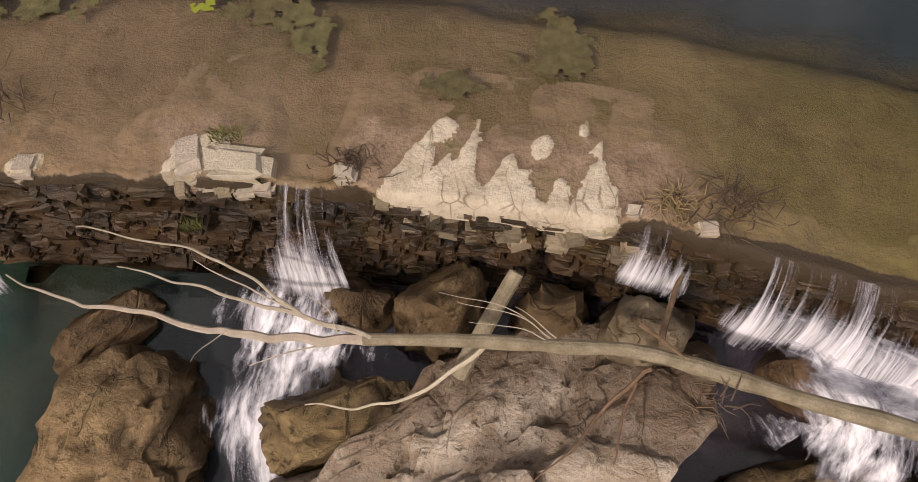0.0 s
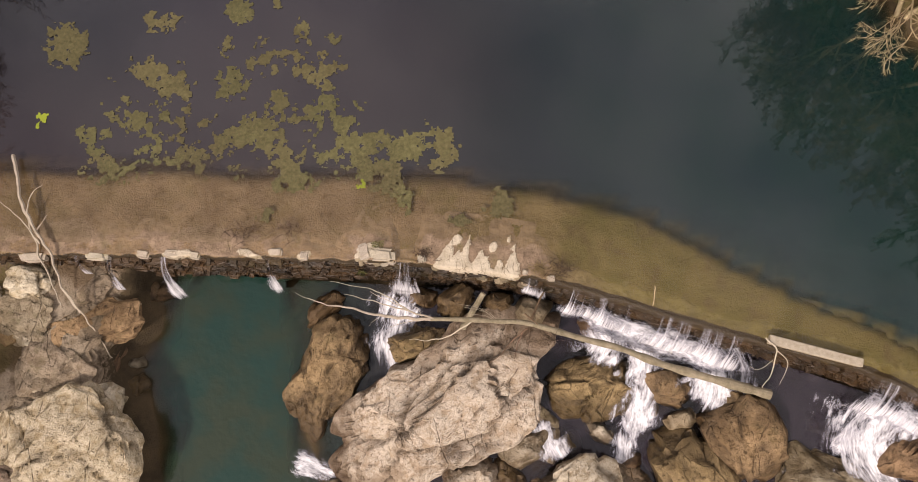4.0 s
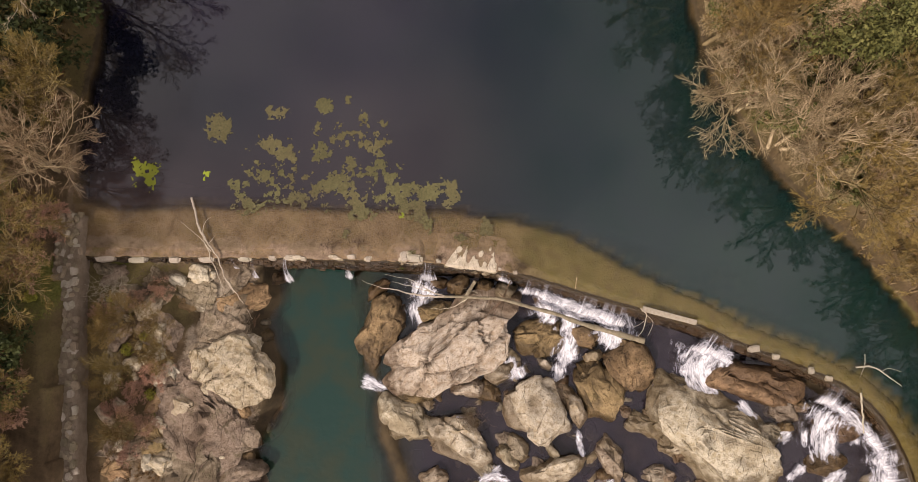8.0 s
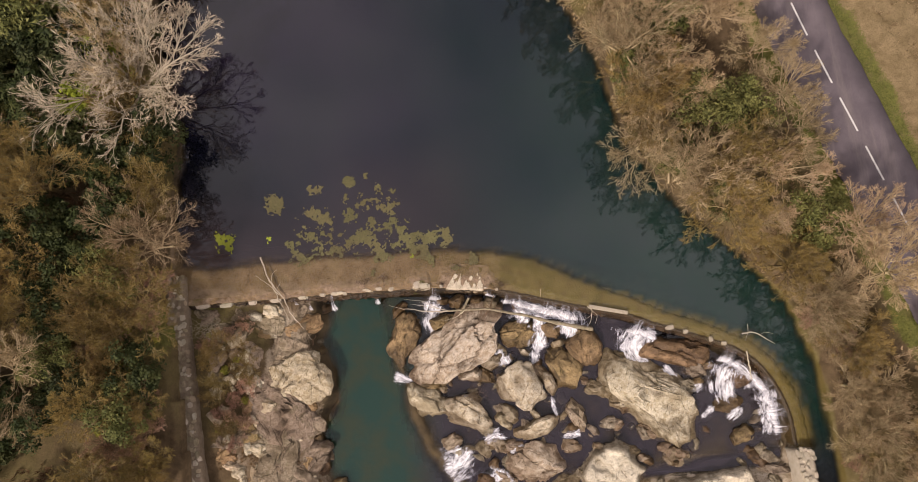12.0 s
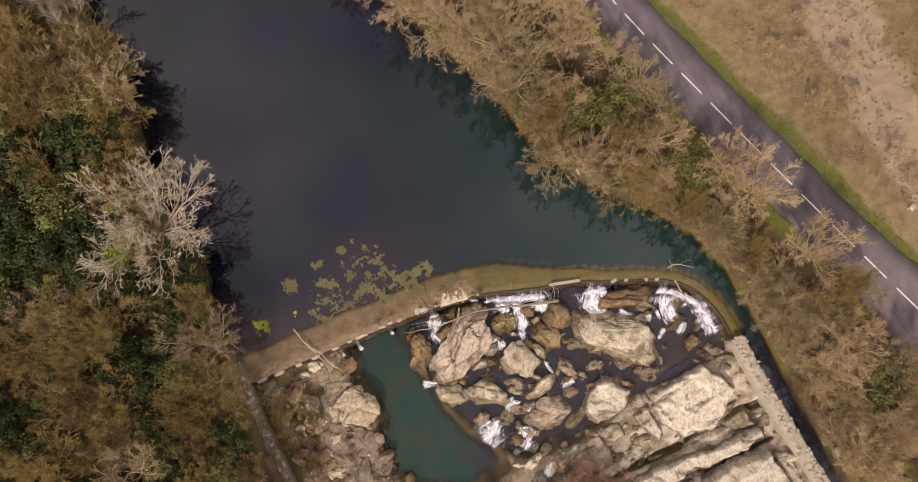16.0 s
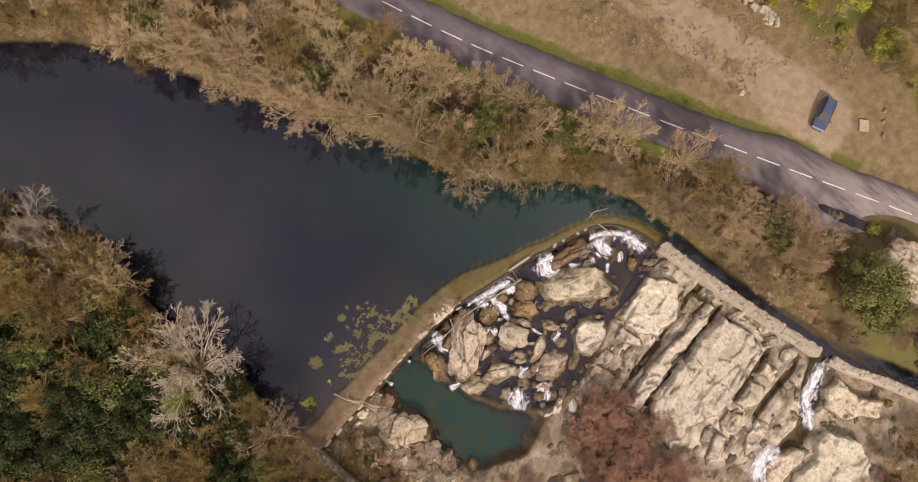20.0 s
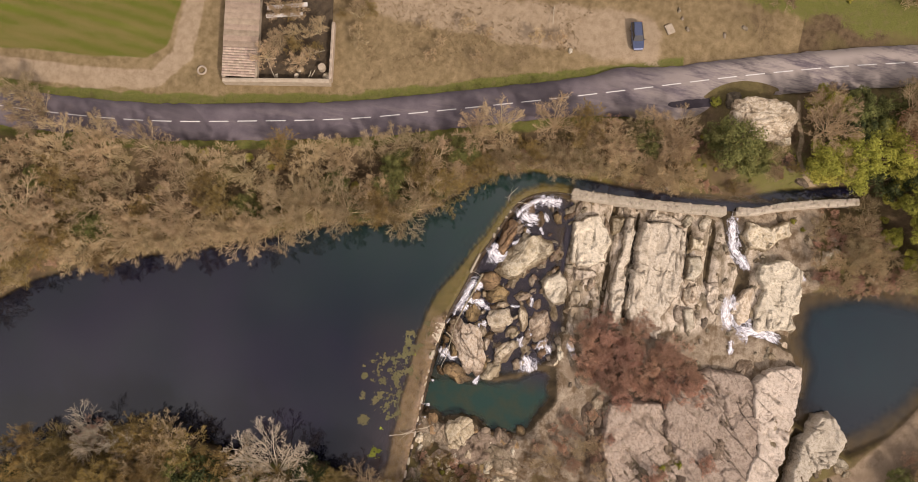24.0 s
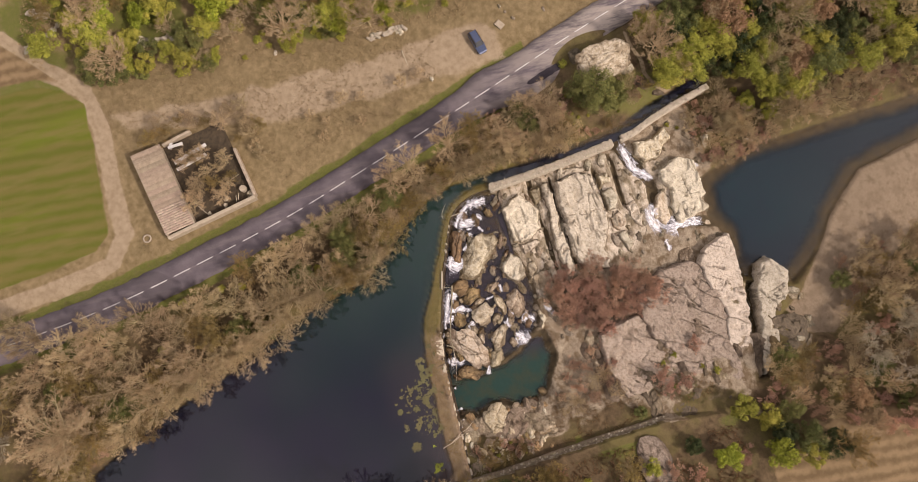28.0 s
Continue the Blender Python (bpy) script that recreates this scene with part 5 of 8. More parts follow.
boulder(-2.97, -6.04, 1.78, 1.07, -22, -1.30, ROCK)
boulder(0.12, -7.45, 2.10, 1.41, -29, -1.30, ROCK)
boulder(4.72, -5.54, 1.92, 1.57, -60, -0.90, ROCK)
boulder(5.29, -1.26, 1.45, 1.16, 20, -0.80, BROWN)
boulder(7.74, -1.33, 0.97, 0.76, -0, -1.00, BROWN)
boulder(10.52, -2.86, 1.59, 1.31, -61, -0.60, BROWN)
boulder(8.65, -4.31, 2.18, 1.24, -71, -0.80, BROWN)
boulder(7.12, -5.36, 1.06, 0.62, -61, -1.00, ROCK)
boulder(6.04, -9.00, 1.76, 0.85, 11, -1.10, ROCK)
boulder(8.99, -8.49, 1.04, 0.61, -61, -1.10, ROCK)
boulder(3.20, -8.28, 0.80, 0.51, -60, -1.50, ROCK)
boulder(17.25, -3.74, 2.67, 1.36, -15, -0.50, BROWN)
boulder(22.38, -6.21, 1.73, 0.97, 28, -0.60, BROWN)
boulder(21.65, -8.46, 1.35, 0.82, -0, -0.80, BROWN)
boulder(-12.99, -3.05, 2.4, 1.8, -15, -0.10, TAN_ROCK)
boulder(-14.82, -5.88, 3.10, 2.35, -48, -0.40, LICHEN)
boulder(-17.49, -0.77, 1.53, 1.14, -20, -0.50, LICHEN)
boulder(-13.46, 0.24, 1.69, 1.12, 30, -0.60, LICHEN)
boulder(-16.47, 1.87, 2.32, 0.89, -20, -0.60, LICHEN)
boulder(-18.87, 1.18, 1.36, 0.91, 10, -0.50, LICHEN)
boulder(-12.50, -9.00, 1.41, 0.72, -0, -0.90, LICHEN)
boulder(-16.25, -8.17, 1.34, 0.98, -0, -0.50, LICHEN)
boulder(-11.95, -4.99, 0.87, 0.63, 61, -1.40, TAN_ROCK)
boulder(-14.80, 2.39, 1.02, 0.57, 41, -0.70, LICHEN)
boulder(-20.03, 2.38, 1.06, 0.54, -29, -0.40, LICHEN)
boulder(5.14, -11.99, 2.24, 1.48, -16, -1.30, ROCK)
boulder(9.34, -8.84, 1.03, 0.66, -85, -1.30, ROCK)
boulder(8.73, -45.28, 3.04, 1.30, -75, -2.20, BROWN)
boulder(9.99, -48.70, 1.35, 0.92, -27, -2.20, ROCK)
boulder(-11.07, -56.93, 3.71, 3.12, -47, -1.00, LICHEN)
boulder(-15.85, -9.48, 4.12, 1.94, -104, -0.50, LICHEN)
boulder(-12.78, -9.99, 1.60, 1.00, -144, -1.00, LICHEN)
boulder(-11.35, -24.57, 4.10, 2.16, -6, -0.50, LICHEN)
boulder(-14.45, -48.27, 4.53, 2.62, -28, -0.60, LICHEN)
boulder(25.47, -27.41, 2.65, 0.87, -85, -0.60, WHITE)
boulder(25.73, -25.45, 0.96, 0.66, 4, -0.40, WHITE)
boulder(26.02, -30.64, 1.17, 0.75, -26, -0.40, WHITE)
boulder(26.31, -33.49, 1.36, 0.75, -16, -0.50, WHITE)
boulder(-26.30, -25.88, 5.60, 3.43, -86, 0.60, LICHEN)
boulder(-19.19, -36.65, 3.45, 2.36, -47, -0.20, LICHEN)
boulder(-23.33, -33.20, 2.95, 1.59, -124, 0.00, LICHEN)
boulder(-18.73, -42.64, 1.96, 1.43, -135, -0.30, LICHEN)


def slab(outline, top, tone, fall=(0.0, 0.0), drop=1.5, along=3.0, seed=0, wider=0.0):
    """A ledge of bedrock: a nearly level, jointed and pitted top that breaks off steeply along its outline."""
    step = 0.13
    xs, ys = [p[0] for p in outline], [p[1] for p in outline]
    X, Y = np.meshgrid(np.arange(min(xs) - 1.8, max(xs) + 1.8, step), np.arange(min(ys) - 1.8, max(ys) + 1.8, step))
    cx, cy = (min(xs) + max(xs)) / 2, (min(ys) + max(ys)) / 2
    wx, wy = X + 0.55 * fractal(X, Y, 1.7, 4, 201 + seed), Y + 0.55 * fractal(X, Y, 1.5, 4, 207 + seed)
    deep = wider - signed(wx, wy, outline)
    a = radians(along)
    U, W = (X - cx) * math.cos(a) + (Y - cy) * math.sin(a), -(X - cx) * math.sin(a) + (Y - cy) * math.cos(a)
    # beds that step down, each with its own tilt
    bed = fractal(U * 0.5, W, 3.2, 3, 213 + seed) * 2.2 + 0.25 * fractal(X, Y, 0.6, 3, 219)
    level = np.floor(bed) + smooth(0.0, 0.16, bed - np.floor(bed))
    Z = top + fall[0] * (X - cx) + fall[1] * (Y - cy) + 0.30 * level + 0.10 * fractal(X, Y, 0.9, 4, 223 + seed) + 0.07 * fractal(U * 0.6, W, 0.35, 3, 227)
    # joints along and across the beds
    joint = np.abs(fractal(U * 0.25, W, 2.0, 4, 231 + seed))
    cross = np.abs(fractal(U, W * 0.3, 2.6, 4, 237 + seed))
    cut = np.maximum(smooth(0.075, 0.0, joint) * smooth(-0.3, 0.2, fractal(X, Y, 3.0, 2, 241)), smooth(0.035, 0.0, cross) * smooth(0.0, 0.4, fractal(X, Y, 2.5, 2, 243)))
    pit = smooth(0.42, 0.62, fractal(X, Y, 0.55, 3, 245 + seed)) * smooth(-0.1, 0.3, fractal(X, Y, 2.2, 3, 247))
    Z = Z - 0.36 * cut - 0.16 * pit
    rim = smooth(-0.12, 0.42 + 0.2 * fractal(X, Y, 0.8, 3, 249), deep)
    Z = Z - drop * (1 - rim) ** 1.3
    ok = deep > -0.30
    idx = np.arange(X.size).reshape(X.shape)
    keep = ok[:-1, :-1] & ok[:-1, 1:] & ok[1:, 1:] & ok[1:, :-1]
    q = np.stack([idx[:-1, :-1], idx[:-1, 1:], idx[1:, 1:], idx[1:, :-1]], -1)[keep]
    used, inv = np.unique(q, return_inverse=True)
    V = np.stack([X, Y, Z], -1).reshape(-1, 3)[used]
    mat, label = TONES[tone]
    ob = tagged(quick_mesh("rock_ledge", V, inv.reshape(q.shape), mat, smooth=True), label.replace("boulder", "ledge"), "rock", "ledges below the weir")
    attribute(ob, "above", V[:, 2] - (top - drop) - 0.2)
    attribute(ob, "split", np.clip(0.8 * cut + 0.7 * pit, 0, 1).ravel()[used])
    attribute(ob, "spray", np.zeros(len(V)))
    return ob


boulder(15.25, -7.54, 4.5, 2.6, -38, -0.2, ROCK)
slab([(22.4, -13.3), (23.9, -17.4), (22.9, -18.7), (20.1, -19.8), (16.7, -19.5), (15.2, -15.7), (15.8, -14.3)], -0.35, WHITE, (0.02, 0.0), 1.3, 3, 1)
slab([(15.1, -15.1), (15.6, -17.6), (14.9, -18.9), (13.3, -16.6), (13.5, -15.2)], -0.70, WHITE, (0.0, 0.0), 0.9, 3, 2)
slab([(12.1, -10.4), (13.9, -13.1), (12.8, -14.8), (9.6, -14.8), (8.5, -13.0), (10.2, -11.5)], -0.70, WHITE, (0.02, 0.0), 1.1, -20, 3)
slab([(11.5, -15.4), (12.1, -17.0), (9.8, -17.0), (8.5, -15.4)], -0.90, ROCK, (0.0, 0.0), 0.9, 10, 4)
slab([(9.2, -15.8), (10.2, -19.0), (5.8, -19.6), (5.0, -17.2), (6.8, -15.5)], -1.10, ROCK, (0.0, 0.0), 0.8, 5, 5)
slab([(24.6, -21.5), (24.8, -23.0), (21.1, -23.1), (16.9, -23.0), (13.1, -23.4), (7.8, -23.6), (7.4, -21.6), (11.1, -21.1), (15.7, -21.0), (19.6, -21.5)], -0.30, WHITE, (0.03, 0.0), 1.3, 3, 6)
slab([(24.6, -24.0), (25.2, -27.7), (24.1, -31.1), (16.7, -31.6), (13.8, -31.2), (10.9, -29.7), (7.2, -29.7), (7.7, -25.1), (10.4, -23.8), (16.0, -23.9), (19.8, -23.6)], -0.30, WHITE, (0.03, 0.02), 1.3, 3, 0)
slab([(24.2, -19.2), (24.3, -21.1), (21.9, -21.0), (21.3, -19.8)], -0.60, ROCK, (0.0, 0.0), 0.8, 3, 1)
slab([(20.7, -31.7), (21.2, -34.0), (18.4, -34.3), (16.9, -33.4), (17.3, -32.1)], -0.50, WHITE, (0.0, 0.0), 1.1, 3, 2)
slab([(23.8, -31.6), (24.0, -33.7), (21.9, -33.9), (21.3, -31.9)], -0.55, ROCK, (0.0, 0.0), 1.0, 3, 3)
slab([(16.0, -31.8), (16.5, -34.0), (14.3, -35.1), (13.3, -33.3), (14.0, -31.9)], -0.90, ROCK, (0.0, 0.0), 0.9, 3, 4)
slab([(12.4, -32.4), (13.2, -34.0), (10.3, -35.1), (8.8, -33.5)], -1.00, WHITE, (0.0, 0.0), 0.9, 3, 5)
slab([(17.4, -35.3), (18.2, -37.2), (15.5, -38.1), (12.4, -37.6), (13.7, -35.9)], -0.90, WHITE, (0.0, 0.0), 1.0, 3, 6)
slab([(27.7, -39.8), (28.1, -43.4), (29.3, -46.2), (27.1, -46.6), (23.8, -43.6), (23.8, -40.9), (25.8, -39.5)], -0.20, ROCK, (0.0, 0.0), 1.3, -7, 0)
slab([(21.9, -42.6), (23.4, -46.7), (22.0, -49.8), (15.6, -50.1), (15.2, -48.9), (12.6, -49.9), (11.6, -43.9), (15.0, -43.1), (17.9, -43.9), (20.1, -42.5)], -0.50, WHITE, (0.05, 0.0), 2.0, 8, 1)
slab([(17.7, -41.3), (18.6, -42.8), (13.1, -43.0), (11.8, -41.3), (13.6, -39.5), (15.2, -39.9)], -1.00, ROCK, (0.0, 0.0), 1.4, 8, 2)
slab([(4.0, -44.5), (6.8, -47.4), (7.9, -51.6), (0.2, -51.9), (-7.1, -51.0), (-12.5, -49.9), (-15.5, -47.5), (-11.6, -45.5), (-5.7, -46.7), (-0.5, -45.1)], -0.60, BONE, (0.03, 0.05), 2.4, 60, 3)
slab([(1.9, -33.7), (3.7, -38.2), (3.9, -43.5), (-1.3, -45.8), (-5.7, -46.6), (-11.2, -44.9), (-17.7, -46.4), (-18.4, -38.4), (-11.0, -37.9), (-6.9, -34.2), (-2.5, -33.0)], -0.45, GREY, (0.0, 0.03), 1.3, 50, 4, 0.9)
slab([(-4.3, -24.9), (-2.7, -31.2), (-6.9, -33.9), (-11.0, -37.6), (-14.2, -37.3), (-14.5, -30.1), (-14.8, -26.5), (-9.5, -24.8)], -0.40, GREY, (0.0, 0.02), 1.2, 50, 5, 0.9)
slab([(1.1, -55.3), (1.9, -57.0), (-1.2, -59.8), (-5.2, -59.0), (-7.5, -55.5), (-13.6, -54.6), (-17.7, -50.6), (-13.6, -50.8), (-7.8, -52.7), (-2.8, -53.6)], -1.00, BONE, (0.03, 0.0), 2.2, 20, 3, 0.2)
boulder(-26.7, -26.8, 4.6, 3.0, 20, land_at(-26.7, -26.8) + 0.9, GREY)
rk = random.Random(21)
small = {}
# smaller stones scattered among the large ones
for k in range(330):
    zone = k % 5
    if zone < 2:
        x, y = rk.uniform(-2, 25), rk.uniform(-13, 1)
    elif zone == 2:
        x, y = rk.uniform(-20, -11), rk.uniform(-12, 2.5)
    elif zone == 3:
        x, y = rk.uniform(5, 27), rk.uniform(-38, -12)
    else:
        x, y = rk.uniform(8, 28), rk.uniform(-48, -36)
    if y > -1.0 - 0.25 * x + (4 if x < 0 else 2.6) or x > 26.0:
        continue
    if zone < 2 and float(signed(np.array([x]), np.array([y]), POOL)[0]) < 0.4:
        continue
    g = land_at(x, y)
    r = rk.uniform(0.18, 0.55)
    boulder(x, y, r * rk.uniform(1.0, 1.5), r * rk.uniform(0.7, 1.0), rk.uniform(0, 180), g + r * rk.uniform(0.5, 0.9) + (0.25 if zone < 2 else 0), rk.choice([ROCK, BROWN, ROCK, WHITE] if zone < 3 else [WHITE, ROCK, WHITE]), g - 0.3, small)
# middling rocks that crowd the stream
for k in range(120):
    x = rk.uniform(-3, 24.5)
    y = rk.uniform(-13.5, 0.6) - 0.24 * max(x, 0)
    if y < -13.5 or float(signed(np.array([x]), np.array([y]), POOL)[0]) < 0.5 or float(seg_dist(np.array([x]), np.array([y]), CREST, False)[0][0]) < 1.6:
        continue
    r, g = rk.uniform(0.35, 0.8), -2.42 + 1.15 * float(smooth(-3, 24, x))
    boulder(x, y, r * rk.uniform(1.1, 1.6), r * rk.uniform(0.7, 1.0), rk.uniform(-60, 40), g + rk.uniform(0.25, 0.75), rk.choice([ROCK, WHITE, ROCK, BROWN]), g - 0.5)
# cobbles and broken rock along the pool's low shore and in the gullies of the ledges
for k in range(70):
    if k < 34:
        x, y = rk.uniform(-2.5, 6.5), rk.uniform(-21.0, -14.0)
    else:
        x, y = rk.uniform(7.0, 25.5), rk.uniform(-39.0, -12.5)
    if float(signed(np.array([x]), np.array([y]), POOL)[0]) < 0.1:
        continue
    g, r = land_at(x, y), rk.uniform(0.3, 0.75)
    boulder(x, y, r * rk.uniform(1.0, 1.6), r * rk.uniform(0.6, 0.95), rk.uniform(-20, 60), g + rk.uniform(0.15, 0.4), rk.choice([ROCK, WHITE, BONE, GREY]), g - 0.4, small)
# ledges and outcrops that fill the ground between the large rocks
LEDGES = [(25.5, -14), (26.6, -24), (27.6, -35), (20, -37), (9, -35), (6, -20), (10, -16), (16, -13.2)]
BANKS = [(3, -37), (7, -50), (-1, -50.5), (-18, -47.5), (-18.5, -30), (-7, -20), (-2, -24)]
for poly, count, tones, span_ in ((LEDGES, 30, [WHITE, WHITE, ROCK], (0.6, 1.4)), (BANKS, 44, [LICHEN, ROCK, LICHEN], (0.8, 2.2))):
    n_ = 0
    while n_ < count:
        x, y = rk.uniform(min(p[0] for p in poly), max(p[0] for p in poly)), rk.uniform(min(p[1] for p in poly), max(p[1] for p in poly))
        if not inside(np.array([x]), np.array([y]), poly)[0]:
            continue
        n_ += 1
        g, r = land_at(x, y), rk.uniform(*span_)
        boulder(x, y, r * rk.uniform(1.1, 1.7), r * rk.uniform(0.5, 0.8), rk.uniform(-14, 20), g + rk.uniform(0.15, 0.55), rk.choice(tones), g - 0.5)
for k in range(34):
    x, y = rk.uniform(-20.5, -11.5), rk.uniform(-13, 2.6)
    g, r = land_at(x, y), rk.uniform(0.5, 1.2)
    boulder(x, y, r * rk.uniform(1.1, 1.6), r * rk.uniform(0.55, 0.9), rk.uniform(0, 180), g + rk.uniform(0.15, 0.6), rk.choice([LICHEN, TAN_ROCK, BROWN, LICHEN]), g - 0.5)
for k in range(40):
    x, y = (rk.uniform(21, 31), rk.uniform(-62, -44)) if k < 22 else (rk.uniform(-17, -4), rk.uniform(-62, -54.5))
    if float(signed(np.array([x]), np.array([y]), DOWN)[0]) < 1.0 or x > 30.0 and y > -50:
        continue
    g, r = land_at(x, y), rk.uniform(0.4, 1.1)
    boulder(x, y, r * rk.uniform(1.1, 1.7), r * rk.uniform(0.5, 0.9), rk.uniform(0, 180), g + rk.uniform(0.15, 0.6), rk.choice([LICHEN, ROCK, WHITE]), g - 0.5, small)
for tone, rows in small.items():
    V, F, up, cut, damp = [], [], [], [], []
    for v, f, a, c, w_ in rows:
        F += [[i + len(V) for i in q] for q in f]
        V += v
        up += a
        cut += c
        damp += w_
    ob = tagged(quick_mesh("scattered_stones", V, F, TONES[tone][0], smooth=True), "small stones strewn between the boulders", "stones", kind="stuff")
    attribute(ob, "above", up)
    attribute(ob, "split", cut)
    attribute(ob, "spray", damp)
# the big stones of the pool's west shore, under the weir's end; the smaller ones are added to darken ground in the
# wall's shade
for x, y, l_, w_, t_, z_, tone in ((-12.9, 0.75, 2.0, 0.9, 24, -0.9, BROWN), (-14.7, 2.35, 1.1, 0.6, -18, -1.1, BROWN), (-15.5, 1.2, 1.2, 0.7, 32, -0.8, BROWN), (-13.2, 2.45, 0.6, 0.4, 10, -1.55, BROWN), (-11.9, 2.3, 0.5, 0.35, 40, -1.9, BROWN)):
    boulder(x, y, l_, w_, t_, z_, tone)
# the knoll and the outcrops on the hillside
for x, y, l_, w_, t_, up, tone in ((41.8, -36.6, 4.6, 3.0, 100, 1.2, ROCK), (40.4, -40.2, 2.0, 1.2, 60, 0.8, WHITE), (44.2, -33.4, 1.6, 1.1, 20, 0.5, LICHEN), (37.4, -43.2, 1.4, 0.8, 30, 0.4, LICHEN), (35.6, -45.8, 1.5, 0.6, 60, 0.4, LICHEN), (76.7, 58, 2.2, 1.0, 70, 0.6, WHITE), (74.8, 53.3, 2.0, 0.8, 60, 0.6, WHITE), (71.4, 48.7, 1.8, 0.8, 70, 0.6, WHITE), (67.3, 41.7, 2.4, 1.2, 80, 0.8, WHITE), (66.7, 35, 2.0, 0.9, 100, 0.6, WHITE), (65.8, 29.5, 2.2, 0.8, 85, 0.6, WHITE), (63.9, 13.6, 1.8, 0.8, 80, 0.6, WHITE), (61.8, 3.5, 1.4, 0.8, 90, 0.5, WHITE), (57.7, 0.8, 0.9, 0.6, 40, 0.5, WHITE), (57.3, -3.8, 0.8, 0.6, 40, 0.4, WHITE), (59, 18.5, 0.5, 0.4, 0, 0.4, WHITE), (47.2, -7.3, 0.5, 0.4, 30, 0.35, WHITE), (30.4, -26.6, 0.7, 0.5, 60, 0.5, WHITE), (56.2, -23.2, 0.4, 0.3, 0, 0.3, WHITE), (54.6, -24.2, 0.5, 0.35, 50, 0.3, WHITE), (57.4, -22.4, 0.45, 0.3, 20, 0.3, WHITE), (55.0, -30.1, 0.6, 0.3, 20, 0.3, WHITE), (56.8, -33, 0.7, 0.4, 70, 0.3, WHITE)):
    boulder(x, y, l_, w_, t_, land_at(x, y) + up, tone)


# ---- white water ----
def fall(x0, x1, drop, reach, label, spread=1.0, at=None, cover=None, parts=1):
    """A sheet of water that leaves the crest between two places and breaks on the rocks below."""
    if at is None:
        ln = [p for p in wrun if x0 <= p.x <= x1]
    else:
        ln = spline(at, 0.1)
    V, F, thin, ac, al = [], [], [], [], []
    rows = 14
    n = len(ln)
    for i, p in enumerate(ln):
        d = (ln[min(i + 2, n - 1)] - ln[max(i - 2, 0)]).normalized()
        out = Vector((d.y, -d.x, 0))
        mid = ln[n // 2]
        for k in range(rows):
            u = k / (rows - 1)
            jit = 0.5 + 0.5 * noise.noise((p.x * 1.7, p.y * 1.7, 3.3))
            w = (reach * (0.8 + 0.4 * jit)) * u ** 0.75
            q = p + out * w
            q = q + (p - mid) * (spread - 1) * u + d * (0.07 * u * noise.noise((p.x * 2.1, p.y * 2.1, 6.0 + u * 1.5)))
            z = -0.06 - drop * u ** 1.7 + 0.10 * u * noise.noise((q.x * 4, q.y * 4, u * 5))
            V.append((q.x, q.y, z))
            ac.append(i * 0.1)
            al.append(math.hypot(w, drop * u ** 1.7))
            edge = min(i, n - 1 - i) / max(1, n * 0.14)
            strand = 0.9 * noise.noise((p.x * 2.3, p.y * 2.3, 9.1)) + 0.5 * noise.noise((p.x * 6, p.y * 6, 4.0))
            thin.append(max(0, 1 - edge) * 0.7 + 0.26 - 0.70 * float(smooth(0.25, 0.9, np.array(u))) + 0.35 * strand + 4.0 * max(0, u - 0.84))
        if i:
            a, b = rows * (i - 1), rows * i
            F += [(a + k, a + k + 1, b + k + 1, b + k) for k in range(rows - 1)]
    ob = tagged(quick_mesh("waterfall", V, F, M_FALL, smooth=True), label, "waterfall", "falls of the weir")
    attribute(ob, "across", ac)
    attribute(ob, "along", al)
    attribute(ob, "thin", thin)
    return ob


def froth(points, width, lift=0.12, label="churning white foam on the stream", follow=None, seed=0.0):
    """A streak of foam over the water or down the rocks, along a line of x, y, z."""
    ln = spline([(x, y, max(z, land_at(x, y) + 0.16)) for x, y, z in points], 0.15)
    V, F, thin, ac, al = [], [], [], [], []
    cols = 19
    n = len(ln)
    for i, p in enumerate(ln):
        d = (ln[min(i + 1, n - 1)] - ln[max(i - 1, 0)])
        d.z = 0
        d.normalize()
        s_ = Vector((-d.y, d.x, 0))
        t = i / max(1, n - 1)
        wd = 1.9 * (width[0] * (1 - t) + width[1] * t) * (1 + 0.55 * noise.noise((p.x * 1.5, p.y * 1.5, seed)))
        for c in range(cols):
            u = 2 * c / (cols - 1) - 1
            q = p + s_ * (u * wd)
            V.append((q.x, q.y, q.z + lift * (1 - u * u) + 0.09 * noise.noise((q.x * 3.5, q.y * 3.5, seed))))
            ac.append(u * wd)
            al.append(i * 0.15)
            thin.append(1.35 * abs(u) ** 1.5 - 0.3 + 0.8 * max(0, 1 - min(i, n - 1 - i) / (n * 0.18)))
        if i:
            a, b = cols * (i - 1), cols * i
            F += [(a + c, a + c + 1, b + c + 1, b + c) for c in range(cols - 1)]
    ob = tagged(quick_mesh("foam", V, F, M_FOAM, smooth=True), label, "foam")
    attribute(ob, "across", ac)
    attribute(ob, "along", al)
    attribute(ob, "thin", thin)
    return ob


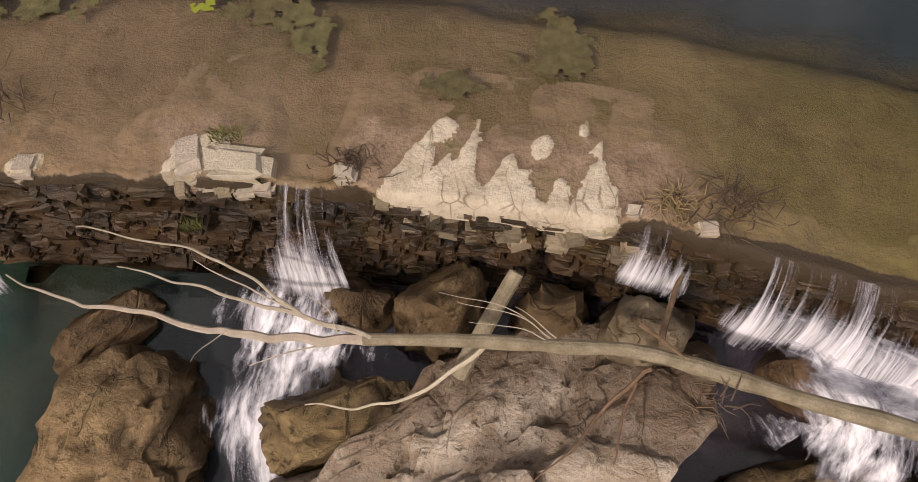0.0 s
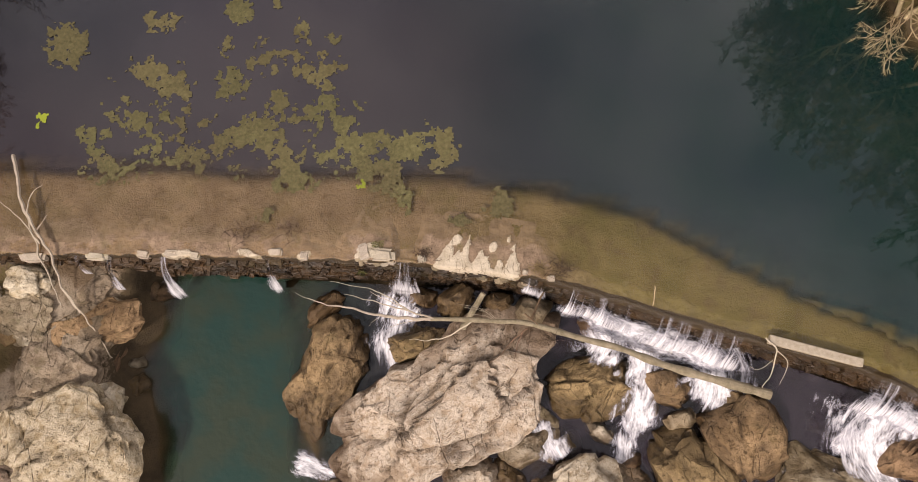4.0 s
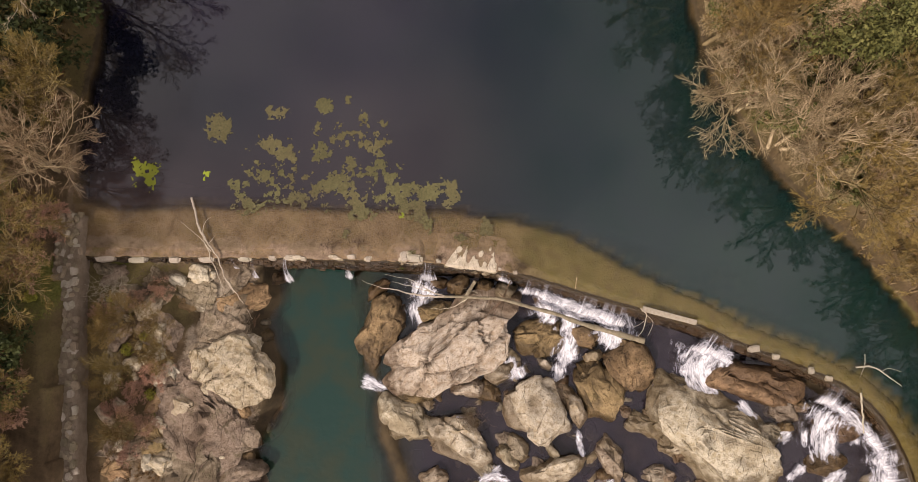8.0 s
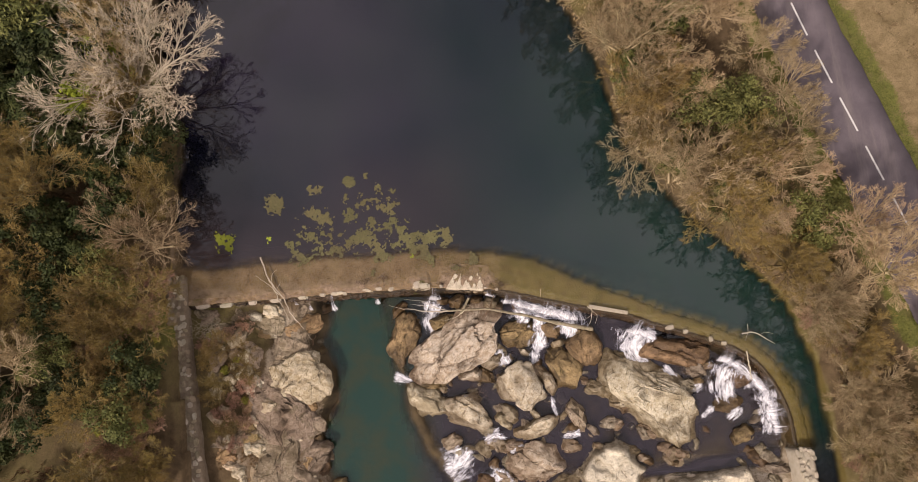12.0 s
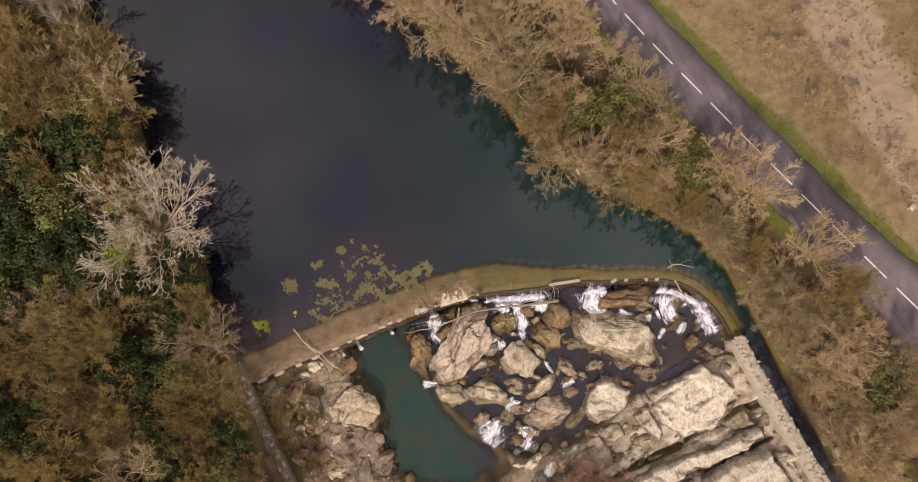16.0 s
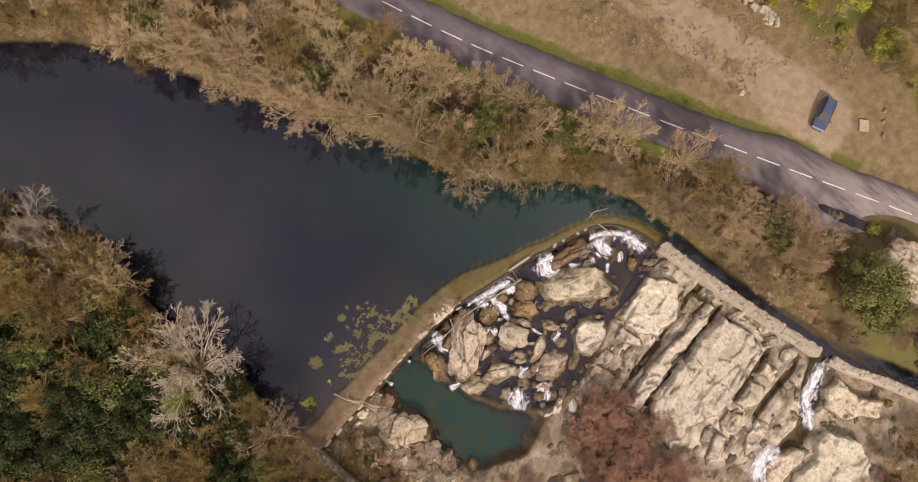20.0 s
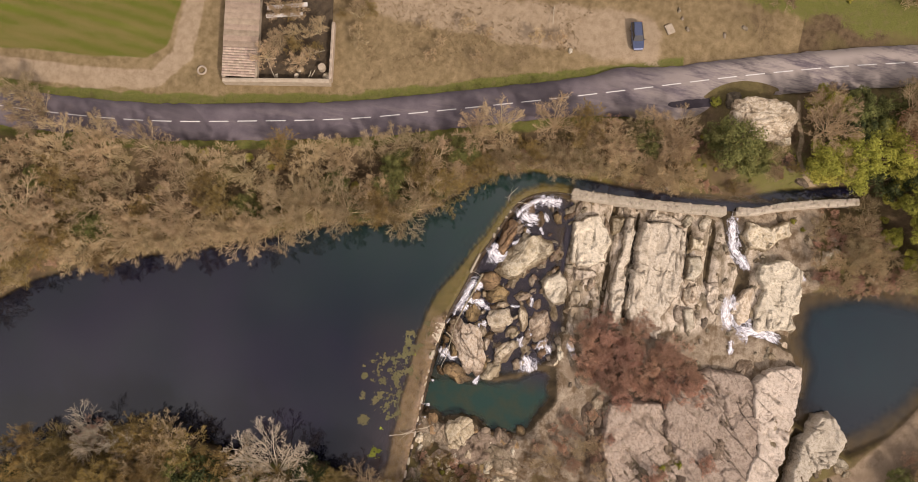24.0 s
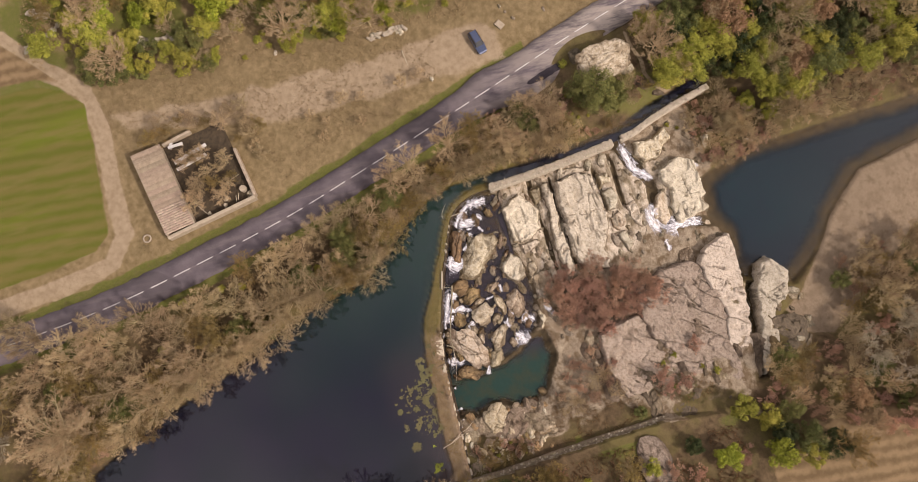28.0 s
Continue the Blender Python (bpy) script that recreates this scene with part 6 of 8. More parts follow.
fall(-1.9, -1.1, 2.2, 0.95, "narrow white waterfall through a notch in the weir", 1.8)
fall(-0.45, -0.3, 1.7, 0.35, "thin thread of water down the weir's face", 1.2)
fall(3.9, 6.6, 1.0, 0.9, "broad veil of water falling over the curved weir", 1.05)
fall(6.7, 10.4, 1.1, 1.15, "broad veil of water falling over the curved weir", 1.05)
fall(2.6, 3.6, 1.0, 0.5, "trickle of water over the muddy crest", 1.1)
fall(14.0, 16.4, 0.9, 1.3, "wide white fall beside the timber beam", 1.1)
fall(21.2, 23.2, 0.7, 1.4, "white water spilling over the bend of the weir", 1.1)
fall(0, 0, 0.6, 1.2, "white water spilling over the bend of the weir", 1.0, [(23.9, -5.6, 0), (24.9, -7.4, 0), (25.45, -9.2, 0), (25.6, -11.6, 0)])
for x, r_ in ((-11.7, 1.2), (-9.9, 1.3), (-6.3, 0.9), (-12.9, 0.7)):
    fall(x - 0.22, x + 0.22, 2.2, r_, "small jet of water spouting through the weir", 1.8)
# foam where the falls land, and the rapids between the boulders
froth([(-1.45, 2.3, -1.5), (-1.8, 1.4, -2.1), (-2.0, 0.0, -2.25), (-1.5, -1.4, -2.3), (-1.2, -2.2, -2.33)], (0.95, 0.45), 0.15, seed=1)
froth([(5.0, 1.2, -0.95), (5.6, 0.3, -1.25), (5.3, -0.6, -1.6)], (1.1, 0.7), 0.2, seed=2)
froth([(4.1, 1.5, -0.95), (6.0, 0.75, -1.0), (8.0, 0.15, -1.0), (10.0, -0.5, -1.05)], (0.45, 0.6), 0.15, seed=40)
froth([(14.0, -1.7, -0.85), (16.4, -2.8, -0.85)], (0.6, 0.6), 0.15, seed=41)
froth([(20.8, -4.9, -0.6), (22.9, -6.1, -0.6), (24.4, -8.4, -0.65), (24.8, -11.0, -0.7)], (0.5, 0.5), 0.15, seed=42)
froth([(6.8, 0.7, -1.0), (6.9, -0.6, -1.45), (6.6, -2.2, -1.75), (6.3, -3.5, -1.85)], (1.0, 0.55), 0.2, seed=3)
froth([(8.8, 0.1, -1.0), (9.4, -0.9, -1.35), (9.0, -2.2, -1.6)], (1.7, 0.8), 0.2, seed=4)
froth([(15.0, -2.0, -0.75), (14.6, -3.4, -1.2), (15.4, -4.8, -1.45)], (1.8, 0.9), 0.25, seed=5)
froth([(14.2, -2.6, -1.0), (13.2, -3.6, -1.4)], (0.8, 0.4), 0.15, seed=6)
froth([(21.6, -5.2, -0.5), (21.0, -6.8, -0.95), (21.4, -8.6, -1.2)], (1.5, 0.8), 0.25, seed=7)
froth([(24.2, -7.4, -0.5), (24.3, -9.6, -0.8), (24.2, -11.6, -1.1)], (1.1, 0.8), 0.25, seed=8)
froth([(22.6, -8.8, -1.15), (21.0, -9.8, -1.3)], (0.4, 0.3), 0.1, seed=9)
froth([(3.6, -3.0, -1.7), (4.0, -3.8, -1.85)], (0.5, 0.4), 0.12, seed=10)
froth([(-3.6, -4.4, -2.36), (-4.8, -4.1, -2.38), (-5.8, -3.8, -2.4)], (0.22, 0.55), 0.08, seed=11)
froth([(0.2, -10.0, -1.9), (-0.9, -11.2, -2.3), (-2.2, -11.8, -2.36)], (0.9, 2.0), 0.25, seed=12)
froth([(3.0, -12.0, -1.9), (1.9, -13.2, -2.25), (0.9, -13.8, -2.34)], (0.8, 1.5), 0.2, seed=13)
froth([(0.4, -5.8, -1.9), (0.2, -6.8, -1.98)], (0.3, 0.3), 0.1, seed=14)
froth([(3.4, -9.6, -1.7), (2.2, -9.4, -1.85), (1.2, -9.8, -1.9)], (0.3, 0.35), 0.1, seed=15)
froth([(9.4, -9.6, -1.45), (7.6, -9.9, -1.6)], (0.25, 0.3), 0.08, seed=16)
froth([(3.8, -16.2, -1.7), (2.6, -17.2, -1.9), (1.6, -17.6, -2.2)], (0.4, 0.5), 0.1, seed=17)
for k, (x0, y0, x1, y1, w_) in enumerate(((3.2, -2.4, 3.5, -4.0, 0.6), (6.2, -2.6, 6.0, -4.8, 0.55), (12.6, -3.6, 11.6, -4.6, 0.4), (16.4, -5.0, 17.6, -6.4, 0.5), (19.6, -6.6, 18.4, -7.4, 0.4), (0.6, -6.4, -0.4, -6.8, 0.4), (7.2, -6.6, 7.6, -8.6, 0.25), (2.8, -8.8, 1.6, -9.6, 0.4), (4.8, -10.6, 3.2, -10.6, 0.3), (22.6, -6.0, 23.4, -7.6, 0.6), (20.2, -8.6, 19.0, -9.6, 0.3))):
    z_ = -2.30 + 1.15 * float(smooth(-3, 24, (x0 + x1) / 2))
    froth([(x0, y0, z_ + 0.06), ((x0 + x1) / 2, (y0 + y1) / 2, z_ + 0.03), (x1, y1, z_)], (w_, w_ * 0.8), 0.1, seed=30 + k)
# the spill from the leat, down to the lower river
froth([(28.7, -36.8, 0.05), (27.4, -37.3, -0.5), (24.8, -38.2, -1.1), (23.0, -38.8, -1.5), (21.6, -40.3, -1.75), (20.0, -41.4, -1.9)], (0.9, 1.0), 0.3, "white cascade spilling from a gap in the wall", seed=18)
froth([(17.0, -39.6, -1.9), (14.6, -39.8, -2.05), (12.2, -40.8, -2.4), (10.8, -42.2, -2.7)], (0.8, 1.4), 0.25, "white cascade between bleached ledges", seed=19)
froth([(11.2, -40.8, -2.5), (11.3, -43.6, -2.75), (11.7, -46.0, -3.0), (10.8, -48.6, -3.2)], (2.0, 1.2), 0.3, "white cascade between bleached ledges", seed=20)
froth([(16.4, -38.7, -1.60), (13.8, -38.8, -1.90), (11.9, -39.4, -2.20), (10.7, -40.7, -2.60)], (0.5, 1.1), 0.25, "white cascade between bleached ledges", seed=50)
froth([(10.6, -40.3, -2.60), (11.6, -43.9, -2.90), (11.2, -45.9, -3.10), (10.4, -48.3, -3.20)], (1.1, 0.6), 0.2, "white cascade between bleached ledges", seed=51)
froth([(22.8, -39.3, -1.30), (21.5, -40.8, -1.50), (20.4, -41.6, -1.60)], (0.7, 0.5), 0.2, "white cascade between bleached ledges", seed=52)
froth([(9.8, -40.6, -2.5), (7.0, -40.8, -2.7)], (0.5, 0.4), 0.1, seed=21)
froth([(22.0, -49.0, -1.6), (20.6, -50.4, -2.4)], (0.3, 0.4), 0.1, seed=22)


# ---- fallen timber ----
def limb(bm, points, r0, r1, sides=7, seed=0.0, knot=0.12):
    """A tapered, slightly crooked stick."""
    ln = spline([Vector(p) for p in points], max(0.08, r0 * 1.5))
    rings = []
    n = len(ln)
    if r0 < 0.08:
        for i in range(1, n - 1):
            ln[i] += Vector((noise.noise(ln[i] * 2.6), noise.noise(ln[i] * 2.6 + Vector((9, 0, 0))), noise.noise(ln[i] * 2.6 + Vector((0, 7, 0))))) * min(0.07, 1.6 * r0 + 0.012)
    for i, p in enumerate(ln):
        d = (ln[min(i + 1, n - 1)] - ln[max(i - 1, 0)]).normalized()
        a = d.orthogonal().normalized()
        a = (Vector((0, 0, 1)).cross(d)).normalized() if abs(d.z) < 0.95 else a
        b = d.cross(a)
        r = (r0 + (r1 - r0) * i / (n - 1)) * (1 + knot * noise.noise((p.x * 3, p.y * 3, seed + p.z)))
        rings.append([bm.verts.new(p + (a * math.cos(6.2832 * k / sides) + b * math.sin(6.2832 * k / sides)) * r) for k in range(sides)])
    for u, v in zip(rings, rings[1:]):
        for k in range(sides):
            bm.faces.new((u[k], u[(k + 1) % sides], v[(k + 1) % sides], v[k]))
    bm.faces.new(rings[0][::-1])
    bm.faces.new(rings[-1])


def sticks(parent, name, rows, material, label=""):
    for pts, r0, r1 in rows:
        bm = bmesh.new()
        limb(bm, pts, r0, r1, 6)
        part(name, bm, material, parent, label)


# ---- trees ----
def grow(seed, height, spread, stems=1, twigs=6500, droop=0.0, fork=0.4):
    """Segments of a leafless tree, grown outwards level by level: thick ones, boughs and fine ones, as rows of start, end and two radii."""
    r = np.random.RandomState(seed)

    def unit(v):
        return v / (np.linalg.norm(v, axis=-1, keepdims=True) + 1e-9)

    def grown(O, D, L, R, parts, wander, rise):
        """Crooked limbs from O along D; returns their points and the segments."""
        pts, rows, d = [O], [], D
        for k in range(parts):
            d = unit(d + r.normal(0, wander, D.shape) + [0, 0, rise])
            pts.append(pts[-1] + d * (L / parts)[:, None])
            a, b = 1 - 0.62 * k / parts, 1 - 0.62 * (k + 1) / parts
            rows += list(zip(pts[-2], pts[-1], R * a, R * b))
        return np.stack(pts, 1), rows

    def shoots(P, L, R, count, lo, spread_, ratio, thin):
        """Side shoots along limbs whose points are P."""
        n, m = P.shape[0], P.shape[1] - 1
        u = np.clip((np.arange(count)[None] + r.uniform(0, 1, (n, count))) / count, 0, 0.999) * (1 - lo) + lo
        i = np.minimum((u * m).astype(int), m - 1)
        f = (u * m - i)[..., None]
        j = np.arange(n)[:, None]
        O = P[j, i] * (1 - f) + P[j, i + 1] * f
        T = unit(P[j, i + 1] - P[j, i])
        N = unit(np.cross(T, r.normal(size=T.shape)))
        a = (spread_ * r.uniform(0.6, 1.35, (n, count)))[..., None]
        D = unit(T * np.cos(a) + N * np.sin(a) + [0, 0, 0.10 - droop])
        l = L[:, None] * ratio * (1.15 - 0.65 * u) * r.uniform(0.75, 1.25, (n, count))
        return O.reshape(-1, 3), D.reshape(-1, 3), l.ravel(), np.repeat(R * thin, count)

    rad = 0.026 * height / (1 + 0.2 * (stems - 1))
    thick, mid_, fine = [], [], []
    per = 14 if stems == 1 else max(4, 18 // stems)
    O, D, L = [], [], []
    for s in range(stems):
        lean = r.uniform(-0.3, 0.3, 2) * (1.6 if stems > 1 else 0.4)
        p = np.array([r.uniform(-0.5, 0.5) * (stems > 1), r.uniform(-0.5, 0.5) * (stems > 1), -0.3])
        trunk = [p]
        for k in range(5):
            p = p + np.array([lean[0] * height * 0.08 + r.uniform(-.1, .1), lean[1] * height * 0.08 + r.uniform(-.1, .1), height * fork * 0.16 + 0.06])
            thick.append((trunk[-1], p, rad * (1 - 0.09 * k), rad * (0.91 - 0.09 * k)))
            trunk.append(p)
        for b in range(per):
            a = 6.283 * (b + r.uniform(-.35, .35)) / per + s * 1.7
            up = math.tan(radians(r.choice([25, 38, 50, 62, 76])))
            O.append(trunk[-1 - r.randint(0, 2)])
            D.append([math.cos(a) + lean[0], math.sin(a) + lean[1], up])
            L.append(spread * r.uniform(0.66, 0.9) * (1.0 if up < 1.5 else 0.78))
    O, D, L = np.array(O), unit(np.array(D)), np.array(L)
    R = np.full(len(L), rad * 0.40)
    P, rows = grown(O, D, L, R, 6, 0.12, 0.035)
    thick += rows
    O, D, L, R = shoots(P, L, R, 8, 0.32, 0.62, 0.58, 0.44)
    P, rows = grown(O, D, L, R, 4, 0.14, 0.04 - droop * 0.3)
    mid_ += rows
    O, D, L, R = shoots(P, L, R, 6, 0.28, 0.58, 0.58, 0.5)
    P, rows = grown(O, D, L, np.maximum(R, 0.018), 3, 0.15, 0.03 - droop * 0.3)
    mid_ += rows
    O, D, L, R = shoots(P, L, R, 4, 0.25, 0.52, 0.66, 0.6)
    P, rows = grown(O, D, L, np.maximum(R, 0.016), 2, 0.16, 0.02 - droop * 0.3)
    fine += rows
    O, D, L, R = shoots(P, L, R, max(2, round(twigs / len(L))), 0.2, 0.48, 0.80, 0.8)
    P, rows = grown(O, D, L, np.full(len(L), 0.0115), 1, 0.1, 0.0)
    fine += rows
    return thick, mid_, fine


def tubes(rows, sides):
    """Segments as open tapered tubes."""
    A, B = np.array([r[0] for r in rows]), np.array([r[1] for r in rows])
    ra, rb = np.array([r[2] for r in rows]), np.array([r[3] for r in rows])
    d = B - A
    d /= np.linalg.norm(d, axis=1, keepdims=True) + 1e-9
    ref = np.where(np.abs(d[:, 2:3]) > 0.9, [[1.0, 0, 0]], [[0, 0, 1.0]])
    u = np.cross(d, ref)
    u /= np.linalg.norm(u, axis=1, keepdims=True)
    v = np.cross(d, u)
    ang = np.arange(sides) * 2 * np.pi / sides
    ring = u[:, None, :] * np.cos(ang)[None, :, None] + v[:, None, :] * np.sin(ang)[None, :, None]
    V = np.concatenate([A[:, None] + ring * ra[:, None, None], B[:, None] + ring * rb[:, None, None]], 1).reshape(-1, 3)
    k = np.arange(sides)
    f = np.stack([k, (k + 1) % sides, (k + 1) % sides + sides, k + sides], 1)
    F = (np.arange(len(rows))[:, None, None] * 2 * sides + f[None]).reshape(-1, 4)
    return V, F


def blades(rows):
    """Fine twigs as slim spikes, each turned its own way."""
    A, B = np.array([r[0] for r in rows]), np.array([r[1] for r in rows])
    ra = np.array([r[2] for r in rows])[:, None]
    d = B - A
    u = np.cross(d, np.random.RandomState(len(rows)).normal(size=d.shape))
    u /= np.linalg.norm(u, axis=1, keepdims=True) + 1e-9
    V = np.stack([A + u * ra, A - u * ra, B], 1).reshape(-1, 3)
    return V, np.arange(len(rows) * 3).reshape(-1, 3)


def bare_tree(name, seed, height, spread, stems, twigs, bark, twig, label, category="tree", droop=0.0, fork=0.5):
    thick, boughs, fine = grow(seed, height, spread, stems, twigs, droop, fork)
    ob = thing(name, label, category)
    V, F = tubes(thick, 4)
    if stems == 1:
        quick_mesh("trunk", V, F, bark, ob, True)
    else:
        tagged(quick_mesh("stemwork", V, F, bark, ob, True), kind="stuff")
    V, F = tubes(boughs, 3)
    tagged(quick_mesh("branchwork", V, F, bark, ob), kind="stuff")
    V, F = blades(fine)
    quick_mesh("crown", V, F, twig, ob)
    return ob


def leaf_cloud(seed, radius, height, count, leaf, base=0.2):
    """Leaves set in uneven clumps: small folded quads."""
    r = np.random.RandomState(seed)
    nb = 34
    a = r.uniform(0, 6.283, nb)
    rr = radius * np.sqrt(r.uniform(0, 1, nb)) * 0.85
    hz = height * (base + (1 - base) * r.uniform(0.15, 1.0, nb) * (1 - 0.45 * (rr / radius) ** 2))
    C = np.stack([rr * np.cos(a), rr * np.sin(a), hz], 1)
    R = radius * r.uniform(0.16, 0.34, nb)
    b = r.randint(0, nb, count)
    d = r.normal(size=(count, 3))
    d /= np.linalg.norm(d, axis=1, keepdims=True)
    P = C[b] + d * (R[b] * r.uniform(0.55, 1.08, count))[:, None] * [1, 1, 0.8]
    n = d + r.normal(size=(count, 3)) * 0.6 + [0, 0, 0.5]
    n /= np.linalg.norm(n, axis=1, keepdims=True)
    u = np.cross(n, r.normal(size=(count, 3)))
    u /= np.linalg.norm(u, axis=1, keepdims=True)
    v = np.cross(n, u)
    s = (leaf * r.uniform(0.6, 1.3, count))[:, None]
    V = np.stack([P - u * s, P - v * s * 0.6 + n * s * 0.3, P + u * s * 0.8 + v * s * 0.5], 1).reshape(-1, 3)
    F = np.arange(count * 3).reshape(-1, 3)
    return V, F, C


def leafy(name, seed, radius, height, count, leaf, material, label, category="tree", base=0.25):
    ob = thing(name, label, category)
    V, F, C = leaf_cloud(seed, radius, height, count, leaf, base)
    quick_mesh("crown", V, F, material, ob)
    r = random.Random(seed)
    rows = [(np.array([0, 0, -0.2]), np.array([0.1, 0.05, height * 0.45]), 0.05 * height * 0.4, 0.03 * height * 0.4)]
    for c in C[::2]:
        rows.append((np.array([0.1, 0.05, height * 0.3]), c, 0.012 * height, 0.004 * height))
    V, F = tubes(rows[:1], 6)
    quick_mesh("trunk", V, F, M_BARK_OLIVE, ob, True)
    V, F = tubes(rows[1:], 4)
    tagged(quick_mesh("branchwork", V, F, M_BARK_OLIVE, ob, True), kind="stuff")
    return ob


TAN, PALE, RED, OLIVE = "tan", "pale", "red", "olive"
kinds = {
    TAN: [bare_tree("bare_tree", s_, h, sp, st, 18000, M_BARK, M_TWIG_TAN, "leafless tan-twigged riverside tree in winter") for s_, h, sp, st in ((1, 8.0, 5.4, 1), (2, 7.0, 5.0, 3), (3, 8.5, 5.8, 1), (4, 6.0, 4.8, 4))],
    PALE: [bare_tree("bare_tree", s_, h, sp, st, 15000, M_BARK_PALE, M_TWIG_PALE, "pale grey leafless poplar with spreading limbs") for s_, h, sp, st in ((11, 8.0, 6.4, 1), (12, 8.0, 5.8, 2))],
    RED: [bare_tree("bare_shrub", s_, h, sp, st, 16000, M_BARK_RED, M_TWIG_RED, "reddish brown leafless willow scrub on the rocks", "shrub", 0.0, 0.25) for s_, h, sp, st in ((21, 3.4, 3.0, 5), (22, 3.0, 2.7, 5))],
    OLIVE: [bare_tree("bare_tree", s_, h, sp, st, 17000, M_BARK_OLIVE, M_TWIG_OLIVE, "leafless tree with olive and ivy-tinged twigs") for s_, h, sp, st in ((31, 7.0, 5.0, 2), (32, 7.5, 5.2, 1), (33, 5.5, 4.6, 4))],
    "dark": [leafy("evergreen_tree", s_, r_, h, 4400, 0.19, M_LEAF_DARK, "dark evergreen tree smothered in ivy") for s_, r_, h in ((41, 3.2, 6.0), (42, 2.7, 4.8))],
    "oak": [leafy("holm_oak", s_, r_, h, 4600, 0.18, M_LEAF_OAK, "rounded olive-green holm oak in full leaf") for s_, r_, h in ((51, 3.4, 5.5), (52, 2.8, 4.6), (53, 4.0, 6.0))],
    "holm": [leafy("holm_oak", s_, r_, h, 5600, 0.15, M_LEAF_HOLM, "dark olive-green holm oak with a dense crown") for s_, r_, h in ((56, 3.4, 5.2), (57, 2.7, 4.4))],
    "lime": [leafy("bright_shrub", s_, r_, h, 3000, 0.13, M_LEAF_LIME, "bright yellow-green leafy shrub", "shrub") for s_, r_, h in ((61, 1.6, 2.8),)],
    "brown": [leafy("withered_oak", s_, r_, h, 4600, 0.17, M_LEAF_BROWN, "oak holding its withered pale brown leaves") for s_, r_, h in ((71, 4.2, 6.5), (72, 3.0, 5.0))],
    "bush": [leafy("green_bush", s_, r_, h, 1300, 0.11, M_LEAF_OAK, "low rounded olive-green leafy bush", "bush", 0.05) for s_, r_, h in ((81, 1.2, 1.3), (82, 0.9, 1.0))],
}
masters = [m for v in kinds.values() for m in v]
tr = random.Random(5)
planted = []


def plant(kind, x, y, scale=1.0, which=None, group="", tall=1.0):
    pick = tr.randrange(len(kinds[kind])) if which is None else which
    if -32 < x < -18 and y > 36 and kind in ("dark", "holm"):
        # the wood turns russet and bare upstream
        kind = (TAN, OLIVE, RED)[len(planted) % 3] if x > -27 else OLIVE
    m = kinds[kind][pick % len(kinds[kind])]
    ob = copy_thing(m, pose(x, y, land_at(x, y) - 0.05, 0, 0, tr.uniform(0, 360)) @ Matrix.Diagonal((scale, scale, scale * tall * tr.uniform(0.9, 1.1), 1)))
    if scale < 0.62 and kind in (TAN, OLIVE, PALE):
        ob.name = "bare_bush"
        tagged(ob, "low leafless tan-brown bush in winter", "bush")
    if group:
        tagged(ob, group=group)
    planted.append((x, y))
    return ob


def wood(polygon, count, gap, choices, scale=(0.8, 1.2), group="riverside wood"):
    """Trees strewn over a patch of ground, no two closer than gap."""
    xs, ys = [p[0] for p in polygon], [p[1] for p in polygon]
    done, tries = 0, 0
    while done < count and tries < count * 30:
        tries += 1
        x, y = tr.uniform(min(xs), max(xs)), tr.uniform(min(ys), max(ys))
        if not inside(np.array([x]), np.array([y]), polygon)[0] or any((x - a) ** 2 + (y - b) ** 2 < gap * gap for a, b in planted):
            continue
        plant(tr.choice(choices), x, y, tr.uniform(*scale), None, group)
        done += 1


# single trees that stand out
plant(PALE, -23.2, 20.4, 1.45, 0, "", 0.75)
plant(PALE, -24.5, 46.0, 1.0, 1)
plant(TAN, 2.6, 65.0, 1.45, 2, "", 0.8)
plant("lime", -26.0, 23.5, 1.5)
plant("lime", -27.5, 20.0, 1.3)
plant("holm", 36.6, -33.6, 1.25, 0)
plant("brown", 44.5, -60.5, 1.1, 0)
plant("brown", 46.5, -75.0, 0.95, 1)
plant("bush", 44.0, -30.5, 0.8)
for x_, y_, s_ in ((18.8, 66.8, 0.95), (19.0, 58.0, 0.90), (17.4, 50.0, 0.85), (18.3, 40.5, 0.70), (14.6, 63.7, 1.00), (22.1, 70.1, 0.90), (21.2, 78.0, 1.00)):
    plant(TAN, x_, y_, s_, None, "riverside wood")
plant("oak", -24.1, -47.6, 0.75)
plant("lime", -29.6, -47.0, 1.70)
plant("lime", -28.1, -38.6, 1.50)
plant("holm", -28.4, -52.6, 0.90)
plant("brown", -23.9, -63.6, 0.70)
plant("holm", -18.2, -27.2, 0.45)
plant("dark", -25.3, -33.7, 0.60)
plant("oak", -26.7, -26.1, 0.50)
plant("holm", 35.6, -36.6, 1.0, 1)
plant("holm", 38.2, -31.0, 0.9, 1)
for x_, y_, s_ in ((18.6, 12.2, 0.8), (16.6, 19.0, 0.8), (22.0, 7.8, 0.7), (11.6, 31.0, 0.8)):
    plant("holm", x_, y_, s_, None, "riverside wood")


